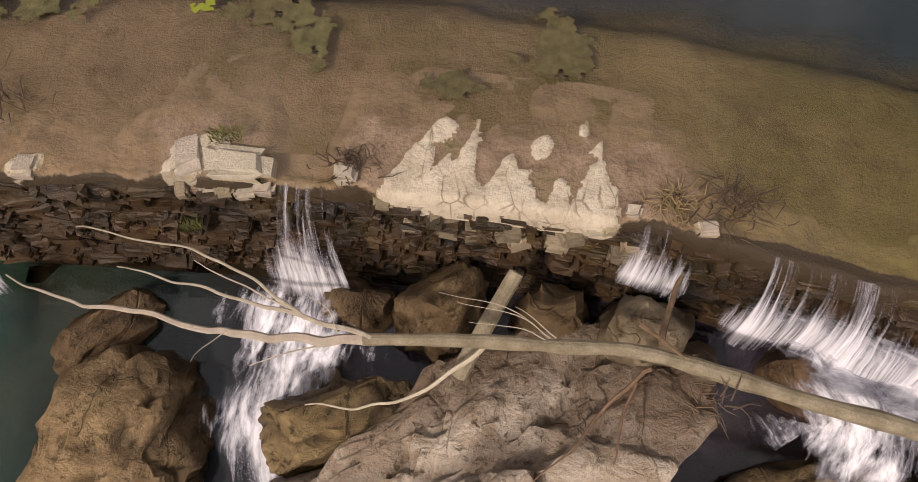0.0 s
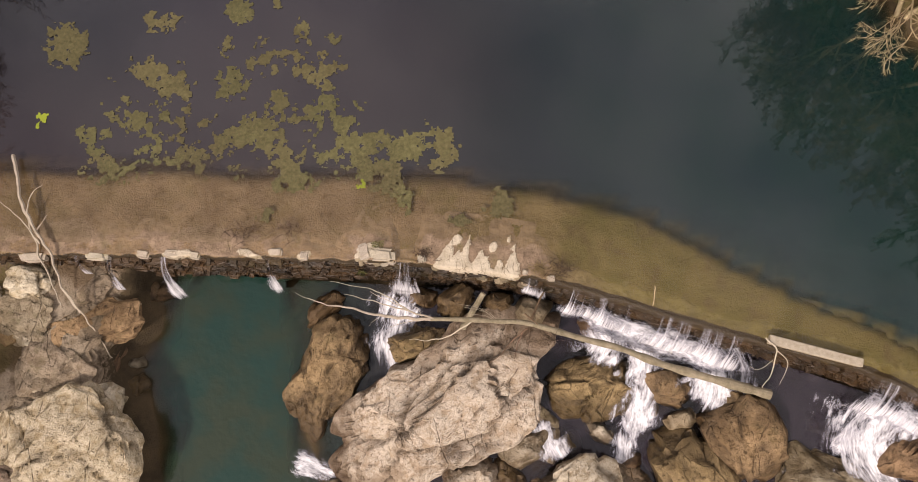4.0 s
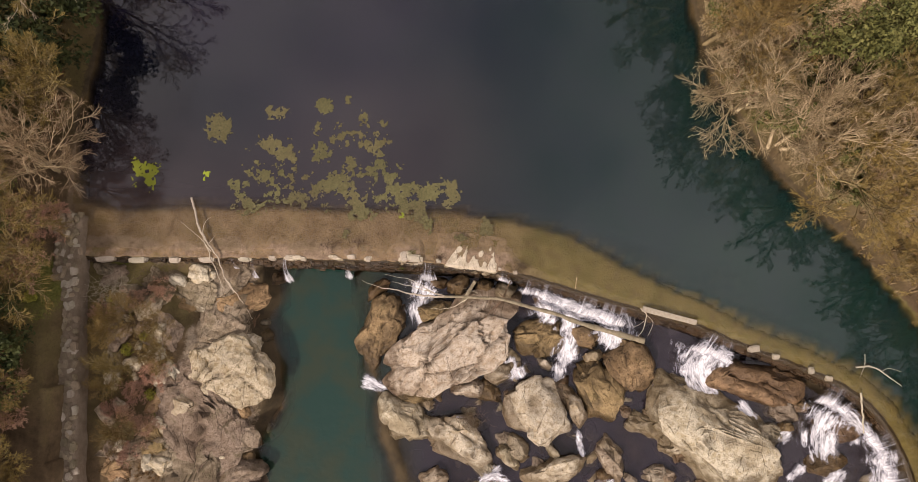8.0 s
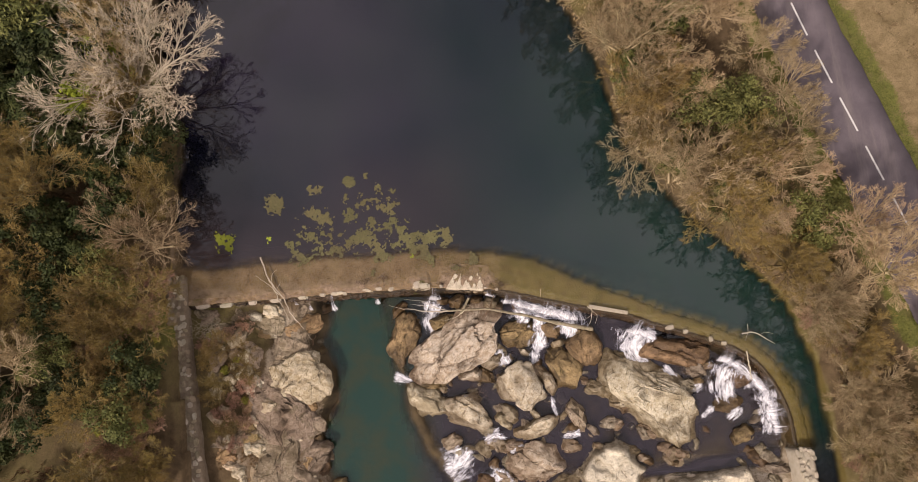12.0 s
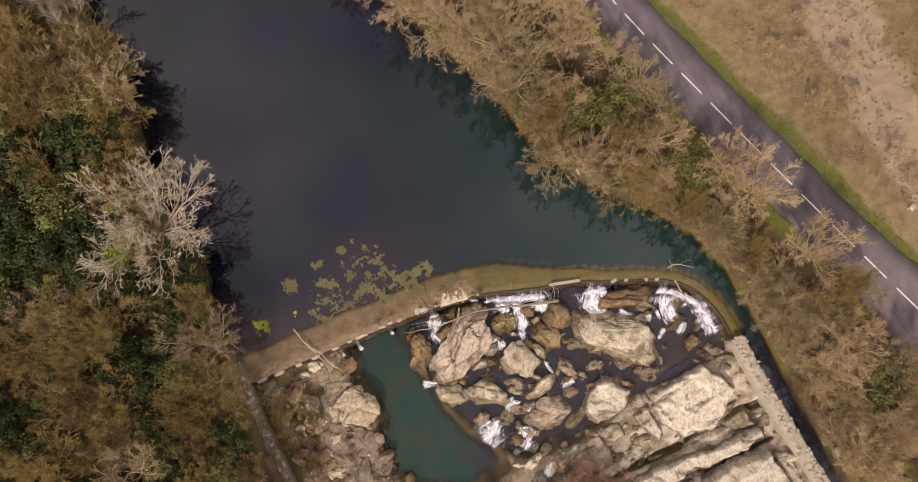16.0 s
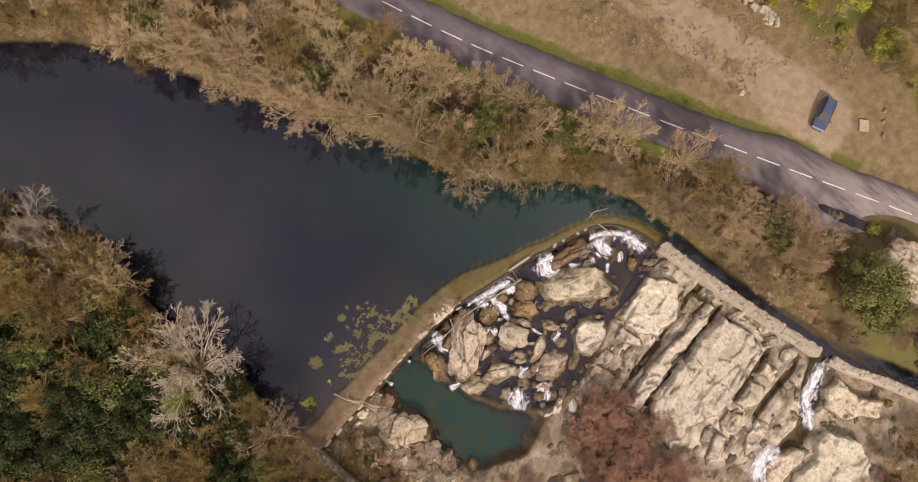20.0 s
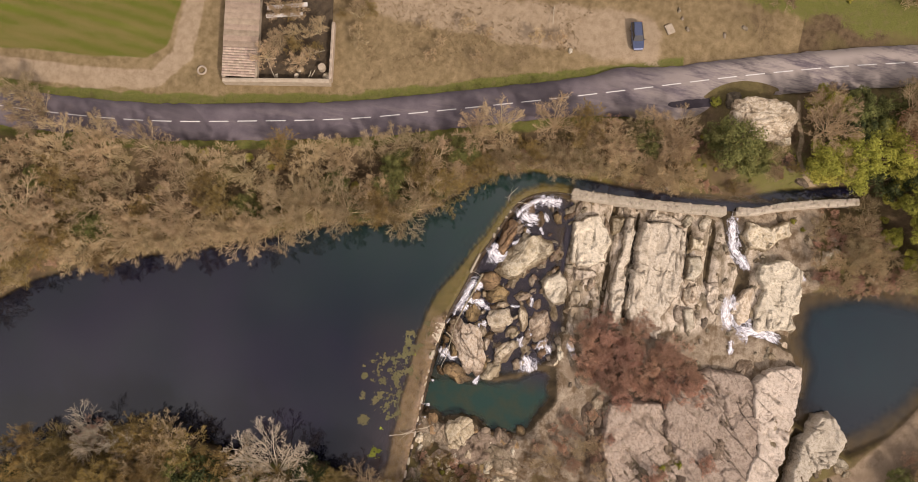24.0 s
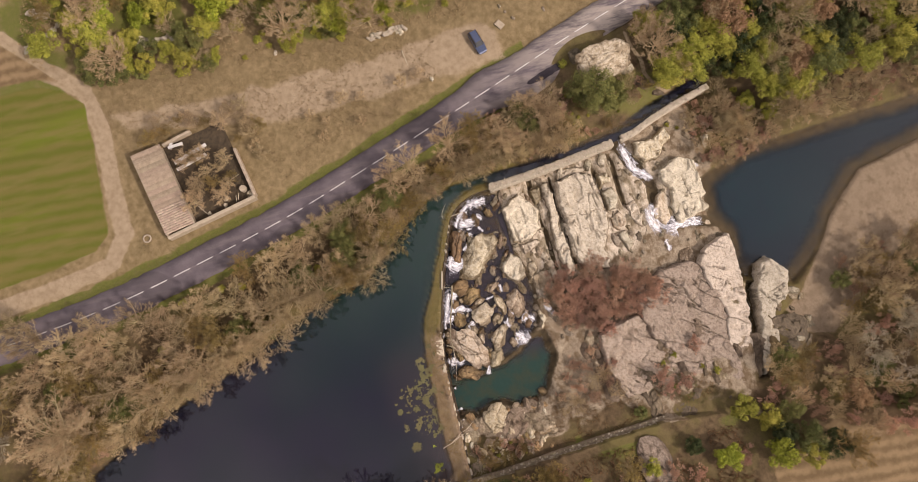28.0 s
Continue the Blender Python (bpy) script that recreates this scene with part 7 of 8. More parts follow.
def row(line, away, gap, choices, scale, tall=1.0):
    """Trees along a bank, their crowns leaning out over the water's edge."""
    ln = spline(line, 0.5)
    run_, k = 0.0, 0
    for a, b in zip(ln, ln[1:]):
        run_ += (b - a).length
        if run_ > gap:
            run_ = tr.uniform(-0.3, 0.3) * gap
            d = (b - a).normalized()
            q = a + Vector((d.y, -d.x, 0)) * (away + tr.uniform(-0.6, 1.0))
            plant(tr.choice(choices), q.x, q.y, tr.uniform(*scale), None, "riverside wood", tall)


wood([(-23.5, 24), (-22.8, 40), (-26, 52), (-44, 54), (-44, 26), (-30, 22)], 44, 2.6, ["dark", "dark", "dark", "holm", OLIVE], (0.85, 1.3))
wood([(-24.5, -3), (-24.2, 7), (-30, 12), (-44, 10), (-44, -6)], 20, 2.6, ["dark", "holm", "dark", OLIVE], (0.7, 1.1))
row([p for p in EAST_BANK if 3 < p[1] < 92], 1.0, 3.4, [TAN, TAN, TAN, OLIVE], (0.8, 1.15), 1.1)
row([p for p in EAST_BANK if -33 < p[1] < 5], 1.2, 3.2, [TAN, TAN, TAN, OLIVE], (0.6, 0.9), 1.1)
row([p for p in EAST_BANK if -20 < p[1] < 80], 1.2, 2.3, [TAN, OLIVE, TAN, TAN, RED], (0.35, 0.55), 1.0)
row([p for p in EAST_BANK if -38 < p[1] < 0], 1.0, 1.5, [RED, TAN, OLIVE, TAN], (0.28, 0.5), 1.0)
row([p for p in EAST_BANK if -8 < p[1] < 80], 4.6, 5.0, [TAN, TAN, OLIVE, "holm"], (0.65, 0.95), 1.0)
row([p for p in WEST_BANK if 5 < p[1] < 69], 1.0, 3.6, [OLIVE, "dark", TAN, OLIVE, "dark", OLIVE], (0.8, 1.1), 1.05)
# between the river and the road
wood([(35.5, -27), (30.5, -12), (29.6, -3), (25.5, 3.5), (21, 8.5), (17.5, 14), (15.6, 22), (12, 31), (7.5, 42), (3, 54), (-2, 64), (8, 72), (16.0, 70), (18.0, 54), (21.3, 40), (24.5, 25), (28.5, 11), (33, -2), (37.5, -16)], 62, 2.7, [TAN, TAN, TAN, OLIVE, TAN, "bush", "holm"], (0.6, 0.95))
# far up the east bank
wood([(-3, 66), (-16, 80), (-34, 93), (-30, 105), (0, 100), (16, 90), (16, 72)], 14, 5.0, [TAN, TAN, OLIVE, PALE])
# the west bank
wood([(-23.0, 7), (-22.4, 16), (-24.0, 26), (-23.2, 36), (-23.4, 44), (-26, 53), (-30, 52), (-27.5, 44), (-27, 30), (-26.5, 16), (-26.5, 7)], 16, 3.0, [OLIVE, "holm", OLIVE, "dark"], (0.7, 0.95))
wood([(-24, -4), (-24.5, 8), (-24, 16), (-25.5, 26), (-25, 36), (-25, 44), (-28, 54), (-34, 62), (-46, 66), (-50, 40), (-48, 0), (-40, -8)], 96, 2.8, ["dark", "dark", "dark", OLIVE, OLIVE, "holm", TAN, "dark", OLIVE, "dark"], (0.75, 1.15))
wood([(-24.0, -5), (-40, -10), (-46, -30), (-42, -44), (-26, -42), (-23.5, -30)], 30, 2.9, [OLIVE, "dark", RED, RED, "bush", OLIVE], (0.6, 0.9))
wood([(-23.7, 6), (-23.4, -12), (-28, -12), (-28.5, 6)], 40, 1.2, [OLIVE, "bush", RED, OLIVE, RED], (0.4, 0.7))
wood([(31.5, -13), (33, -28), (36.5, -28), (38, -18), (36, -12)], 16, 1.9, [TAN, TAN, RED], (0.5, 0.85))
wood([(32.4, -28), (33.6, -40), (36.0, -46), (38.5, -44), (38, -38), (39.5, -27)], 34, 1.2, [RED, TAN, "bush", OLIVE, "bush"], (0.25, 0.5), "scrub round the knoll")
# the oak wood down the east side
wood([(36, -60), (40, -49), (47, -46), (52, -58), (55, -75), (57, -100), (34, -106), (30, -90), (30, -70)], 96, 2.5, ["oak", "holm", "oak", "dark", TAN, "brown", "oak", "holm"], (0.75, 1.05))
wood([(46.6, -44.5), (36.5, -48), (36.0, -57), (27, -63), (23.5, -70), (30, -74), (40, -60), (48, -52)], 34, 2.1, ["oak", "oak", "bush", "oak", TAN], (0.6, 0.95))
wood([(32.6, -50), (34.2, -57), (29.8, -63), (24.5, -66), (21.6, -60), (20.2, -52.5), (25, -50.5)], 52, 1.15, [RED, TAN, TAN, RED], (0.3, 0.55), "scrub on the river bank")
wood([(28, -60), (33, -58), (30, -80), (29, -100), (26.5, -100), (26, -75)], 14, 2.2, [RED, TAN], (0.6, 0.9))
# scrub on the rocks below the weir
wood([(7.5, -19), (8.5, -27), (6.5, -35), (0, -36), (-3, -28), (-1.5, -20), (3, -17.5)], 34, 1.6, [RED], (0.6, 1.1), "willow scrub")
wood([(-12, -14), (-7, -18), (-5, -25), (-14, -24), (-18, -14)], 14, 1.8, [RED, RED, TAN], (0.35, 0.6), "willow scrub")
wood([(-20.5, 2), (-17, 1.5), (-17.5, -8), (-20, -10)], 22, 0.9, [OLIVE, OLIVE, "bush", RED], (0.22, 0.42), "willow scrub")
wood([(-18, -26), (-6, -38), (-18, -44), (-20, -32)], 8, 2.0, ["bush", RED, "bush"], (0.5, 0.8))
wood([(-12, -64), (-4, -74), (-4, -84), (-24, -90), (-24, -60)], 28, 2.6, [RED, TAN, TAN, PALE, OLIVE], (0.5, 0.8))
wood([(-1, -70), (0, -85), (-29, -74), (-30, -65), (-22, -48), (-15, -53), (-17, -63)], 46, 2.3, [RED, TAN, RED, TAN, OLIVE, "holm"], (0.4, 0.75), "scrub on the river bank")
wood([(29.5, -46), (27, -50), (24, -58), (29, -60), (32.5, -53)], 14, 1.6, [RED, TAN, "bush"], (0.4, 0.6))
for x, y, c in ((71.9, 46.6, 1.9), (70.8, 40.0, 1.5), (69.0, 26.7, 2.2), (60.4, 6.1, 1.4), (61.5, -1.5, 1.3)):
    plant("lime", x, y, c)
wood([(-24, -46), (-21, -42), (-24, -60), (-27, -80), (-34, -90), (-31, -62), (-32, -46)], 26, 2.6, [OLIVE, "dark", "oak", RED, TAN], (0.6, 0.95))
wood([(33.5, 36), (37.5, 29.5), (45.5, 31.5), (43.5, 38.5), (36, 38)], 12, 1.5, [TAN, TAN, OLIVE], (0.28, 0.5), "scrub round the ruin")
# yard scrub and the hillside beyond
wood([(47, 46), (52, 42), (51, 26), (44, 22), (40, 25), (47, 30), (49, 34), (48, 44)], 18, 1.7, [TAN, TAN, OLIVE], (0.28, 0.45), "scrub round the ruin")
wood([(43.5, 20), (48, 10), (50, -6), (47.5, -9), (43, 5), (40, 18)], 8, 2.4, [TAN], (0.22, 0.35))
wood([(62, 50), (60, 30), (59.5, 0), (61, -20), (66, -40), (80, -50), (84, 55), (76, 62)], 90, 2.6, ["oak", "bush", TAN, "oak", OLIVE, "bush"], (0.5, 0.95), "hillside scrub")
wood([(60, 46), (58.5, 10), (60, -14), (78, -20), (82, 50), (70, 58)], 150, 1.3, ["bush", "oak", "bush", "oak", "holm", TAN], (0.5, 1.0), "hillside scrub")
wood([(60, -24), (62, -44), (66, -70), (84, -70), (80, -30)], 20, 3.2, ["oak", "bush", TAN], (0.5, 0.9))
for m in masters:
    for o in (*m.children_recursive, m):
        bpy.data.objects.remove(o)


# ---- fallen log, driftwood and timber ----
log = thing("fallen_log", "long fallen bare tree lying across the boulders below the weir", "log")
bm = bmesh.new()
limb(bm, [(11.08, -1.54, -0.85), (7.66, -0.59, -0.68), (5.87, 0.05, -0.5), (4.59, 0.37, -0.36), (2.73, 0.88, -0.15), (1.71, 0.95, -0.1), (0.62, 1.01, -0.08), (-0.60, 1.04, -0.15)], 0.17, 0.07, 12, 1.0, 0.4)
part("trunk", bm, M_LOG, log)
sticks(log, "branch", [([(-0.60, 1.04, -0.15), (-1.46, 1.08, -0.30), (-2.59, 1.25, -0.50), (-3.45, 1.46, -0.60), (-4.52, 1.65, -0.75), (-5.45, 2.05, -0.90)], 0.066, 0.009),
                       ([(-0.46, 1.04, -0.12), (-1.52, 1.35, -0.15), (-2.67, 1.67, -0.15), (-3.60, 1.90, -0.10)], 0.036, 0.008),
                       ([(-1.30, 1.28, -0.15), (-1.93, 1.70, 0.0), (-2.49, 1.99, 0.10), (-3.25, 2.15, 0.15), (-4.02, 2.29, 0.20)], 0.022, 0.008),
                       ([(-1.45, 1.38, -0.15), (-2.02, 1.65, -0.10), (-2.67, 1.97, -0.05)], 0.014, 0.006),
                       ([(0.83, 0.99, -0.20), (0.35, 0.70, -0.50), (-0.15, 0.45, -0.70), (-0.73, 0.36, -0.85), (-1.38, 0.39, -0.90)], 0.032, 0.008),
                       ([(-0.82, 1.05, -0.20), (-1.47, 0.95, -0.40), (-2.03, 0.81, -0.60)], 0.014, 0.006)], M_DRIFT, "pale barkless branch")
sticks(log, "twig", [([(1.56, 1.04, -0.05), (1.03, 1.39, 0.0), (0.28, 1.55, 0.05)], 0.008, 0.003), ([(1.56, 1.04, -0.05), (1.16, 1.29, 0.0), (0.48, 1.44, 0.05)], 0.008, 0.003), ([(1.50, 1.02, -0.05), (1.16, 1.15, 0.0), (0.62, 1.20, 0.05)], 0.008, 0.003), ([(1.63, 1.04, -0.05), (1.36, 1.25, 0.0), (1.16, 1.38, 0.05)], 0.008, 0.003), ([(-2.3, 1.2, -0.42), (-2.6, 1.0, -0.5), (-2.75, 0.85, -0.6)], 0.008, 0.003), ([(-0.9, 1.1, -0.1), (-1.0, 1.35, 0.0), (-1.25, 1.5, 0.05)], 0.007, 0.003)], M_DRIFT)
sticks(log, "splintered_root", [([(3.32, 1.98, -0.5), (3.06, 1.49, -0.35), (2.86, 1.0, -0.12)], 0.03, 0.045), ([(2.70, 0.70, -0.1), (2.31, 0.40, -0.22), (1.96, 0.01, -0.28), (1.35, -0.50, -0.32)], 0.028, 0.009), ([(2.53, 0.55, -0.15), (2.36, 0.21, -0.22), (2.23, -0.33, -0.28)], 0.02, 0.009), ([(2.6, 1.2, -0.02), (2.89, 0.95, 0.02), (3.05, 0.82, 0.0)], 0.03, 0.015)], M_BROKEN, "reddish splintered root")
stump = thing("sawn_log", "short grey sawn log wedged between wet boulders", "log")
bm = bmesh.new()
limb(bm, [(1.22, 1.95, -0.40), (0.85, 1.36, -0.72), (0.5, 0.8, -1.1)], 0.10, 0.12, 10, 4.0)
part("trunk", bm, M_LOG, stump)
drift = thing("driftwood_branch", "bleached driftwood branch caught on the weir crest", "driftwood")
sticks(drift, "branch", [([(-15.38, 6.83, 0.12), (-15.01, 5.70, 0.2), (-14.61, 4.66, 0.2), (-13.70, 3.30, 0.15), (-13.31, 2.15, -0.2), (-12.96, 1.34, -0.8)], 0.07, 0.03), ([(-14.61, 4.66, 0.2), (-14.43, 5.33, 0.4), (-14.02, 5.67, 0.45)], 0.03, 0.008), ([(-14.05, 3.64, 0.2), (-14.59, 4.32, 0.3), (-15.83, 5.35, 0.3)], 0.03, 0.008), ([(-13.31, 2.15, -0.2), (-12.60, 0.99, -0.8), (-11.97, -0.19, -1.4)], 0.04, 0.012), ([(-14.9, 5.2, 0.2), (-14.5, 4.2, 0.1), (-14.0, 2.9, -0.1), (-13.6, 1.6, -0.7)], 0.05, 0.02), ([(-14.2, 4.1, 0.2), (-13.8, 4.6, 0.4)], 0.02, 0.006)], M_DRIFT)
bm = bmesh.new()
box(bm, 12.36, -0.09, -0.12, 3.16, 0.30, 0.24, -15.4, 0.03)
for v in bm.verts:
    v.co += Vector((noise.noise(v.co * 2.2), noise.noise(v.co * 2.2 + Vector((5, 0, 0))), noise.noise(v.co * 3))) * 0.04
beam = tagged(link_mesh("timber_beam", bm, M_DRIFT), "bleached squared timber beam lodged on the weir crest", "beam")
snag = thing("snagged_branch", "dead branch snagged at the end of the timber beam", "driftwood")
sticks(snag, "branch", [([(10.7, 0.35, 0.1), (11.0, -0.05, 0.12), (10.9, -0.7, -0.1), (10.6, -1.3, -0.3)], 0.035, 0.012), ([(11.0, -0.05, 0.12), (11.4, -0.5, 0.0), (11.2, -1.2, -0.3)], 0.02, 0.008), ([(10.9, -0.4, 0.0), (10.4, -0.7, 0.0), (10.1, -0.6, 0.05)], 0.014, 0.005)], M_DRIFT)
pole = thing("leaning_pole", "pale pole leaning over the bend of the weir", "pole")
sticks(pole, "shaft", [([(22.95, -4.45, 0.12), (23.1, -5.6, -0.1), (23.27, -6.75, -0.4)], 0.06, 0.045)], M_DRIFT)
snag2 = thing("stranded_branch", "forked dead branch stranded in the shallows", "driftwood")
sticks(snag2, "branch", [([(22.86, -3.04, -0.02), (23.74, -2.98, 0.1), (24.68, -3.60, 0.1), (25.37, -4.10, 0.0)], 0.06, 0.02), ([(23.4, -2.3, 0.05), (23.3, -3.0, 0.1), (23.0, -3.6, 0.05)], 0.03, 0.01), ([(24.2, -3.3, 0.1), (24.7, -3.1, 0.15), (25.4, -3.3, 0.1)], 0.02, 0.008)], M_DRIFT)
stick = thing("upright_stick", "thin dark stick standing on the weir crest", "stick")
sticks(stick, "shaft", [([(7.06, 2.12, 0.1), (7.02, 1.8, 0.05), (7.0, 1.45, -0.1)], 0.02, 0.012)], M_BARK)


def tangle(x, y, z, size, count, material, label, seed):
    """A heap of washed-up twigs."""
    r = random.Random(seed)
    rows = []
    for _ in range(count):
        a, e = r.uniform(0, 6.283), r.uniform(-0.2, 0.5)
        o = np.array([x + r.gauss(0, size * 0.35), y + r.gauss(0, size * 0.22), z + r.uniform(0, size * 0.22)])
        d = np.array([math.cos(a), math.sin(a), e]) * r.uniform(0.2, 0.7) * size
        m = o + d * 0.5 + np.array([r.uniform(-.06, .06), r.uniform(-.06, .06), 0.04])
        rows += [(o, m, 0.011, 0.008), (m, o + d, 0.008, 0.003)]
    V, F = tubes(rows, 4)
    ob = thing("driftwood_tangle", label, "driftwood")
    tagged(quick_mesh("brushwood", V, F, material, ob), kind="stuff")
    return ob


tangle(3.1, 2.75, -0.08, 0.45, 80, M_BARK_OLIVE, "heap of washed-up twigs on the weir crest", 1)
tangle(3.9, 2.7, -0.08, 0.7, 60, M_DEAD, "dark tangle of roots and twigs on the crest", 2)
tangle(-0.85, 3.25, -0.05, 0.45, 60, M_DEAD, "dark tangle of roots and twigs on the crest", 3)
tangle(3.3, 0.3, -0.2, 0.5, 20, M_DEAD, "few dark twigs caught under the log", 4)
tangle(-5.5, 4.2, -0.1, 0.8, 40, M_DEAD, "dark tangle of roots and twigs on the crest", 5)
tangle(-7.2, 4.0, -0.1, 0.8, 40, M_DEAD, "dark tangle of roots and twigs on the crest", 6)
tangle(0.9, -6.0, -1.2, 1.2, 70, M_DEAD, "dark brushwood caught between boulders", 7)
tangle(-20.0, 1.5, -0.4, 1.5, 110, M_BARK_PALE, "pale brushwood at the foot of the weir", 8)
tangle(-17.6, 2.2, -0.5, 1.4, 90, M_DEAD, "dark brushwood at the foot of the weir", 9)


# ---- plants of the water and the ground ----
def weed(x, y, rx, ry, material=None, lift=0.0):
    """A ragged raft of floating weed: a torn, uneven mat with holes."""
    cell = 0.055
    nx_, ny_ = int(3.2 * rx / cell) + 2, int(3.2 * ry / cell) + 2
    X, Y = np.meshgrid(x - 1.6 * rx + cell * np.arange(nx_), y - 1.6 * ry + cell * np.arange(ny_))
    r = np.random.RandomState(int(abs(x * 37 + y * 91)) + 3)
    u = ((X - x) / rx) ** 2 + ((Y - y) / ry) ** 2
    ok = 0.9 * u + 2.0 * fractal(X, Y, 0.62, 4, 91) + 1.9 * fractal(X, Y, 0.2, 3, 95) < 0.42
    V = np.stack([X + r.uniform(-0.5, 0.5, X.shape) * cell, Y + r.uniform(-0.5, 0.5, X.shape) * cell, -0.092 + lift + 0.03 * fractal(X, Y, 0.13, 2, 97) + r.uniform(0, 0.012, X.shape)], -1).reshape(-1, 3)
    idx = np.arange(X.size).reshape(X.shape)
    F = np.stack([idx[:-1, :-1], idx[:-1, 1:], idx[1:, 1:], idx[1:, :-1]], -1)[ok[:-1, :-1]]
    if len(F) < 4:
        return None
    used, inv = np.unique(F, return_inverse=True)
    ob = quick_mesh("water_weed", V[used], inv.reshape(F.shape), material or M_WEED)
    return tagged(ob, "ragged raft of olive-green weed floating on the river", "water plant", "floating weed", "stuff")


weed(-10.10, 6.76, 0.93, 0.40)
weed(-6.40, 10.31, 0.39, 0.51)
weed(-5.49, 10.21, 0.63, 0.36)
weed(-5.61, 11.55, 0.33, 0.29)
weed(-7.88, 12.19, 0.37, 0.26)
weed(-8.20, 11.14, 0.25, 0.38)
weed(-4.23, 11.34, 0.36, 0.21)
weed(-8.70, 7.05, 1.41, 1.09)
weed(-6.24, 8.22, 1.25, 0.78)
weed(-4.31, 8.54, 0.87, 0.82)
weed(-3.78, 6.95, 0.87, 1.14)
weed(-5.92, 6.67, 0.82, 0.91)
weed(-2.30, 5.91, 0.68, 0.73)
weed(-1.38, 7.32, 1.14, 0.64)
weed(-0.18, 6.77, 0.59, 0.96)
weed(-11.13, 8.56, 1.19, 1.09)
weed(-10.15, 9.69, 0.82, 0.82)
weed(-7.74, 9.34, 0.68, 0.68)
weed(-6.57, 10.59, 0.68, 0.68)
weed(-4.94, 10.18, 0.68, 0.87)
weed(-10.46, 6.80, 0.82, 0.59)
weed(-12.62, 7.57, 0.59, 0.59)
weed(-12.19, 6.37, 0.91, 0.46)
weed(-5.20, 5.92, 0.82, 0.41)
weed(-3.03, 6.45, 0.55, 0.59)
weed(-7.80, 7.78, 0.68, 0.59)
weed(-2.42, 7.10, 0.59, 0.68)
weed(-6.84, 7.55, 0.59, 0.50)
weed(-9.60, 8.00, 0.55, 0.68)
weed(-1.56, 5.37, 0.32, 0.50)
weed(1.64, 5.06, 0.58, 0.51)
weed(-9.97, 9.71, 0.53, 0.80)
weed(-10.38, 8.44, 0.78, 0.58)
weed(-6.37, 12.73, 0.26, 0.22)
weed(-12.19, 6.22, 0.67, 0.45)
weed(0.32, 4.47, 0.33, 0.20)
weed(-1.48, 4.67, 0.13, 0.20)
weed(-6.48, 4.68, 0.36, 0.24)
weed(-14.09, 11.07, 0.70, 0.90)
weed(-10.63, 9.80, 1.04, 0.89)
weed(-10.53, 12.14, 0.88, 0.43)
weed(-7.91, 12.50, 0.49, 0.36)
weed(-5.45, 11.77, 0.35, 0.29)
weed(-5.07, 10.33, 1.22, 0.64)
weed(-11.89, 6.28, 1.03, 0.42)
weed(-12.63, 7.50, 0.52, 0.53)
weed(-18.37, 8.22, 0.8, 0.9, M_LEAF_LIME)
weed(-14.9, 8.05, 0.4, 0.4, M_LEAF_LIME)
weed(-3.1, 5.75, 0.2, 0.16, M_LEAF_LIME)


def tufts(name, spots, height, material, label, blades_=7, spread_=0.12):
    """Tufts of grass: bent blades in one mesh."""
    r = np.random.RandomState(len(spots))
    P = np.repeat(np.asarray(spots, float), blades_, 0)
    n = len(P)
    a = r.uniform(0, 6.283, n)
    o = np.stack([np.cos(a), np.sin(a), np.zeros(n)], 1)
    base = P + o * (r.uniform(0, spread_, n))[:, None]
    h = height * r.uniform(0.5, 1.2, n)
    tip = base + o * (h * r.uniform(0.2, 0.9, n))[:, None] + np.stack([np.zeros(n), np.zeros(n), h], 1)
    side = np.stack([-np.sin(a), np.cos(a), np.zeros(n)], 1) * (height * 0.09)
    V = np.stack([base - side, base + side, tip], 1).reshape(-1, 3)
    return tagged(quick_mesh(name, V, np.arange(n * 3).reshape(-1, 3), material), label, "grass", kind="stuff")


def spots(polygon, count, seed, keep=None):
    r = np.random.RandomState(seed)
    xs, ys = [p[0] for p in polygon], [p[1] for p in polygon]
    X, Y = r.uniform(min(xs), max(xs), count * 3), r.uniform(min(ys), max(ys), count * 3)
    ok = inside(X, Y, polygon) & (fractal(X, Y, 3.0, 3, seed) > -0.15)
    X, Y = X[ok][:count], Y[ok][:count]
    return np.stack([X, Y, land(X, Y) - 0.02], 1)


M_GRASS = leaf_material("green_grass", (0.085, 0.095, 0.024), (0.16, 0.165, 0.045), (0.13, 0.13, 0.04))
M_STRAW = leaf_material("dry_grass", (0.26, 0.19, 0.095), (0.44, 0.335, 0.19), (0.20, 0.14, 0.07))
M_FERN = leaf_material("russet_bracken", (0.15, 0.085, 0.04), (0.30, 0.18, 0.09), (0.10, 0.06, 0.03))
side_e, side_w = [], []
for i in range(0, len(line) - 1):
    p, d = line[i], (line[i + 1] - line[i]).normalized()
    s_ = Vector((-d.y, d.x, 0))
    if -14 < p.y < 90:
        for _ in range(9):
            q = p + s_ * rng.uniform(2.8, 4.6) + d * rng.uniform(0, 1)
            side_e.append((q.x, q.y, 0))
            q = p - s_ * rng.uniform(2.9, 4.4) + d * rng.uniform(0, 1)
            side_w.append((q.x, q.y, 0))
for rows in (side_e, side_w):
    A = np.array(rows)
    A[:, 2] = land(A[:, 0], A[:, 1]) - 0.02
    tufts("verge_grass", A, 0.22, M_GRASS, "strip of green verge grass beside the road")
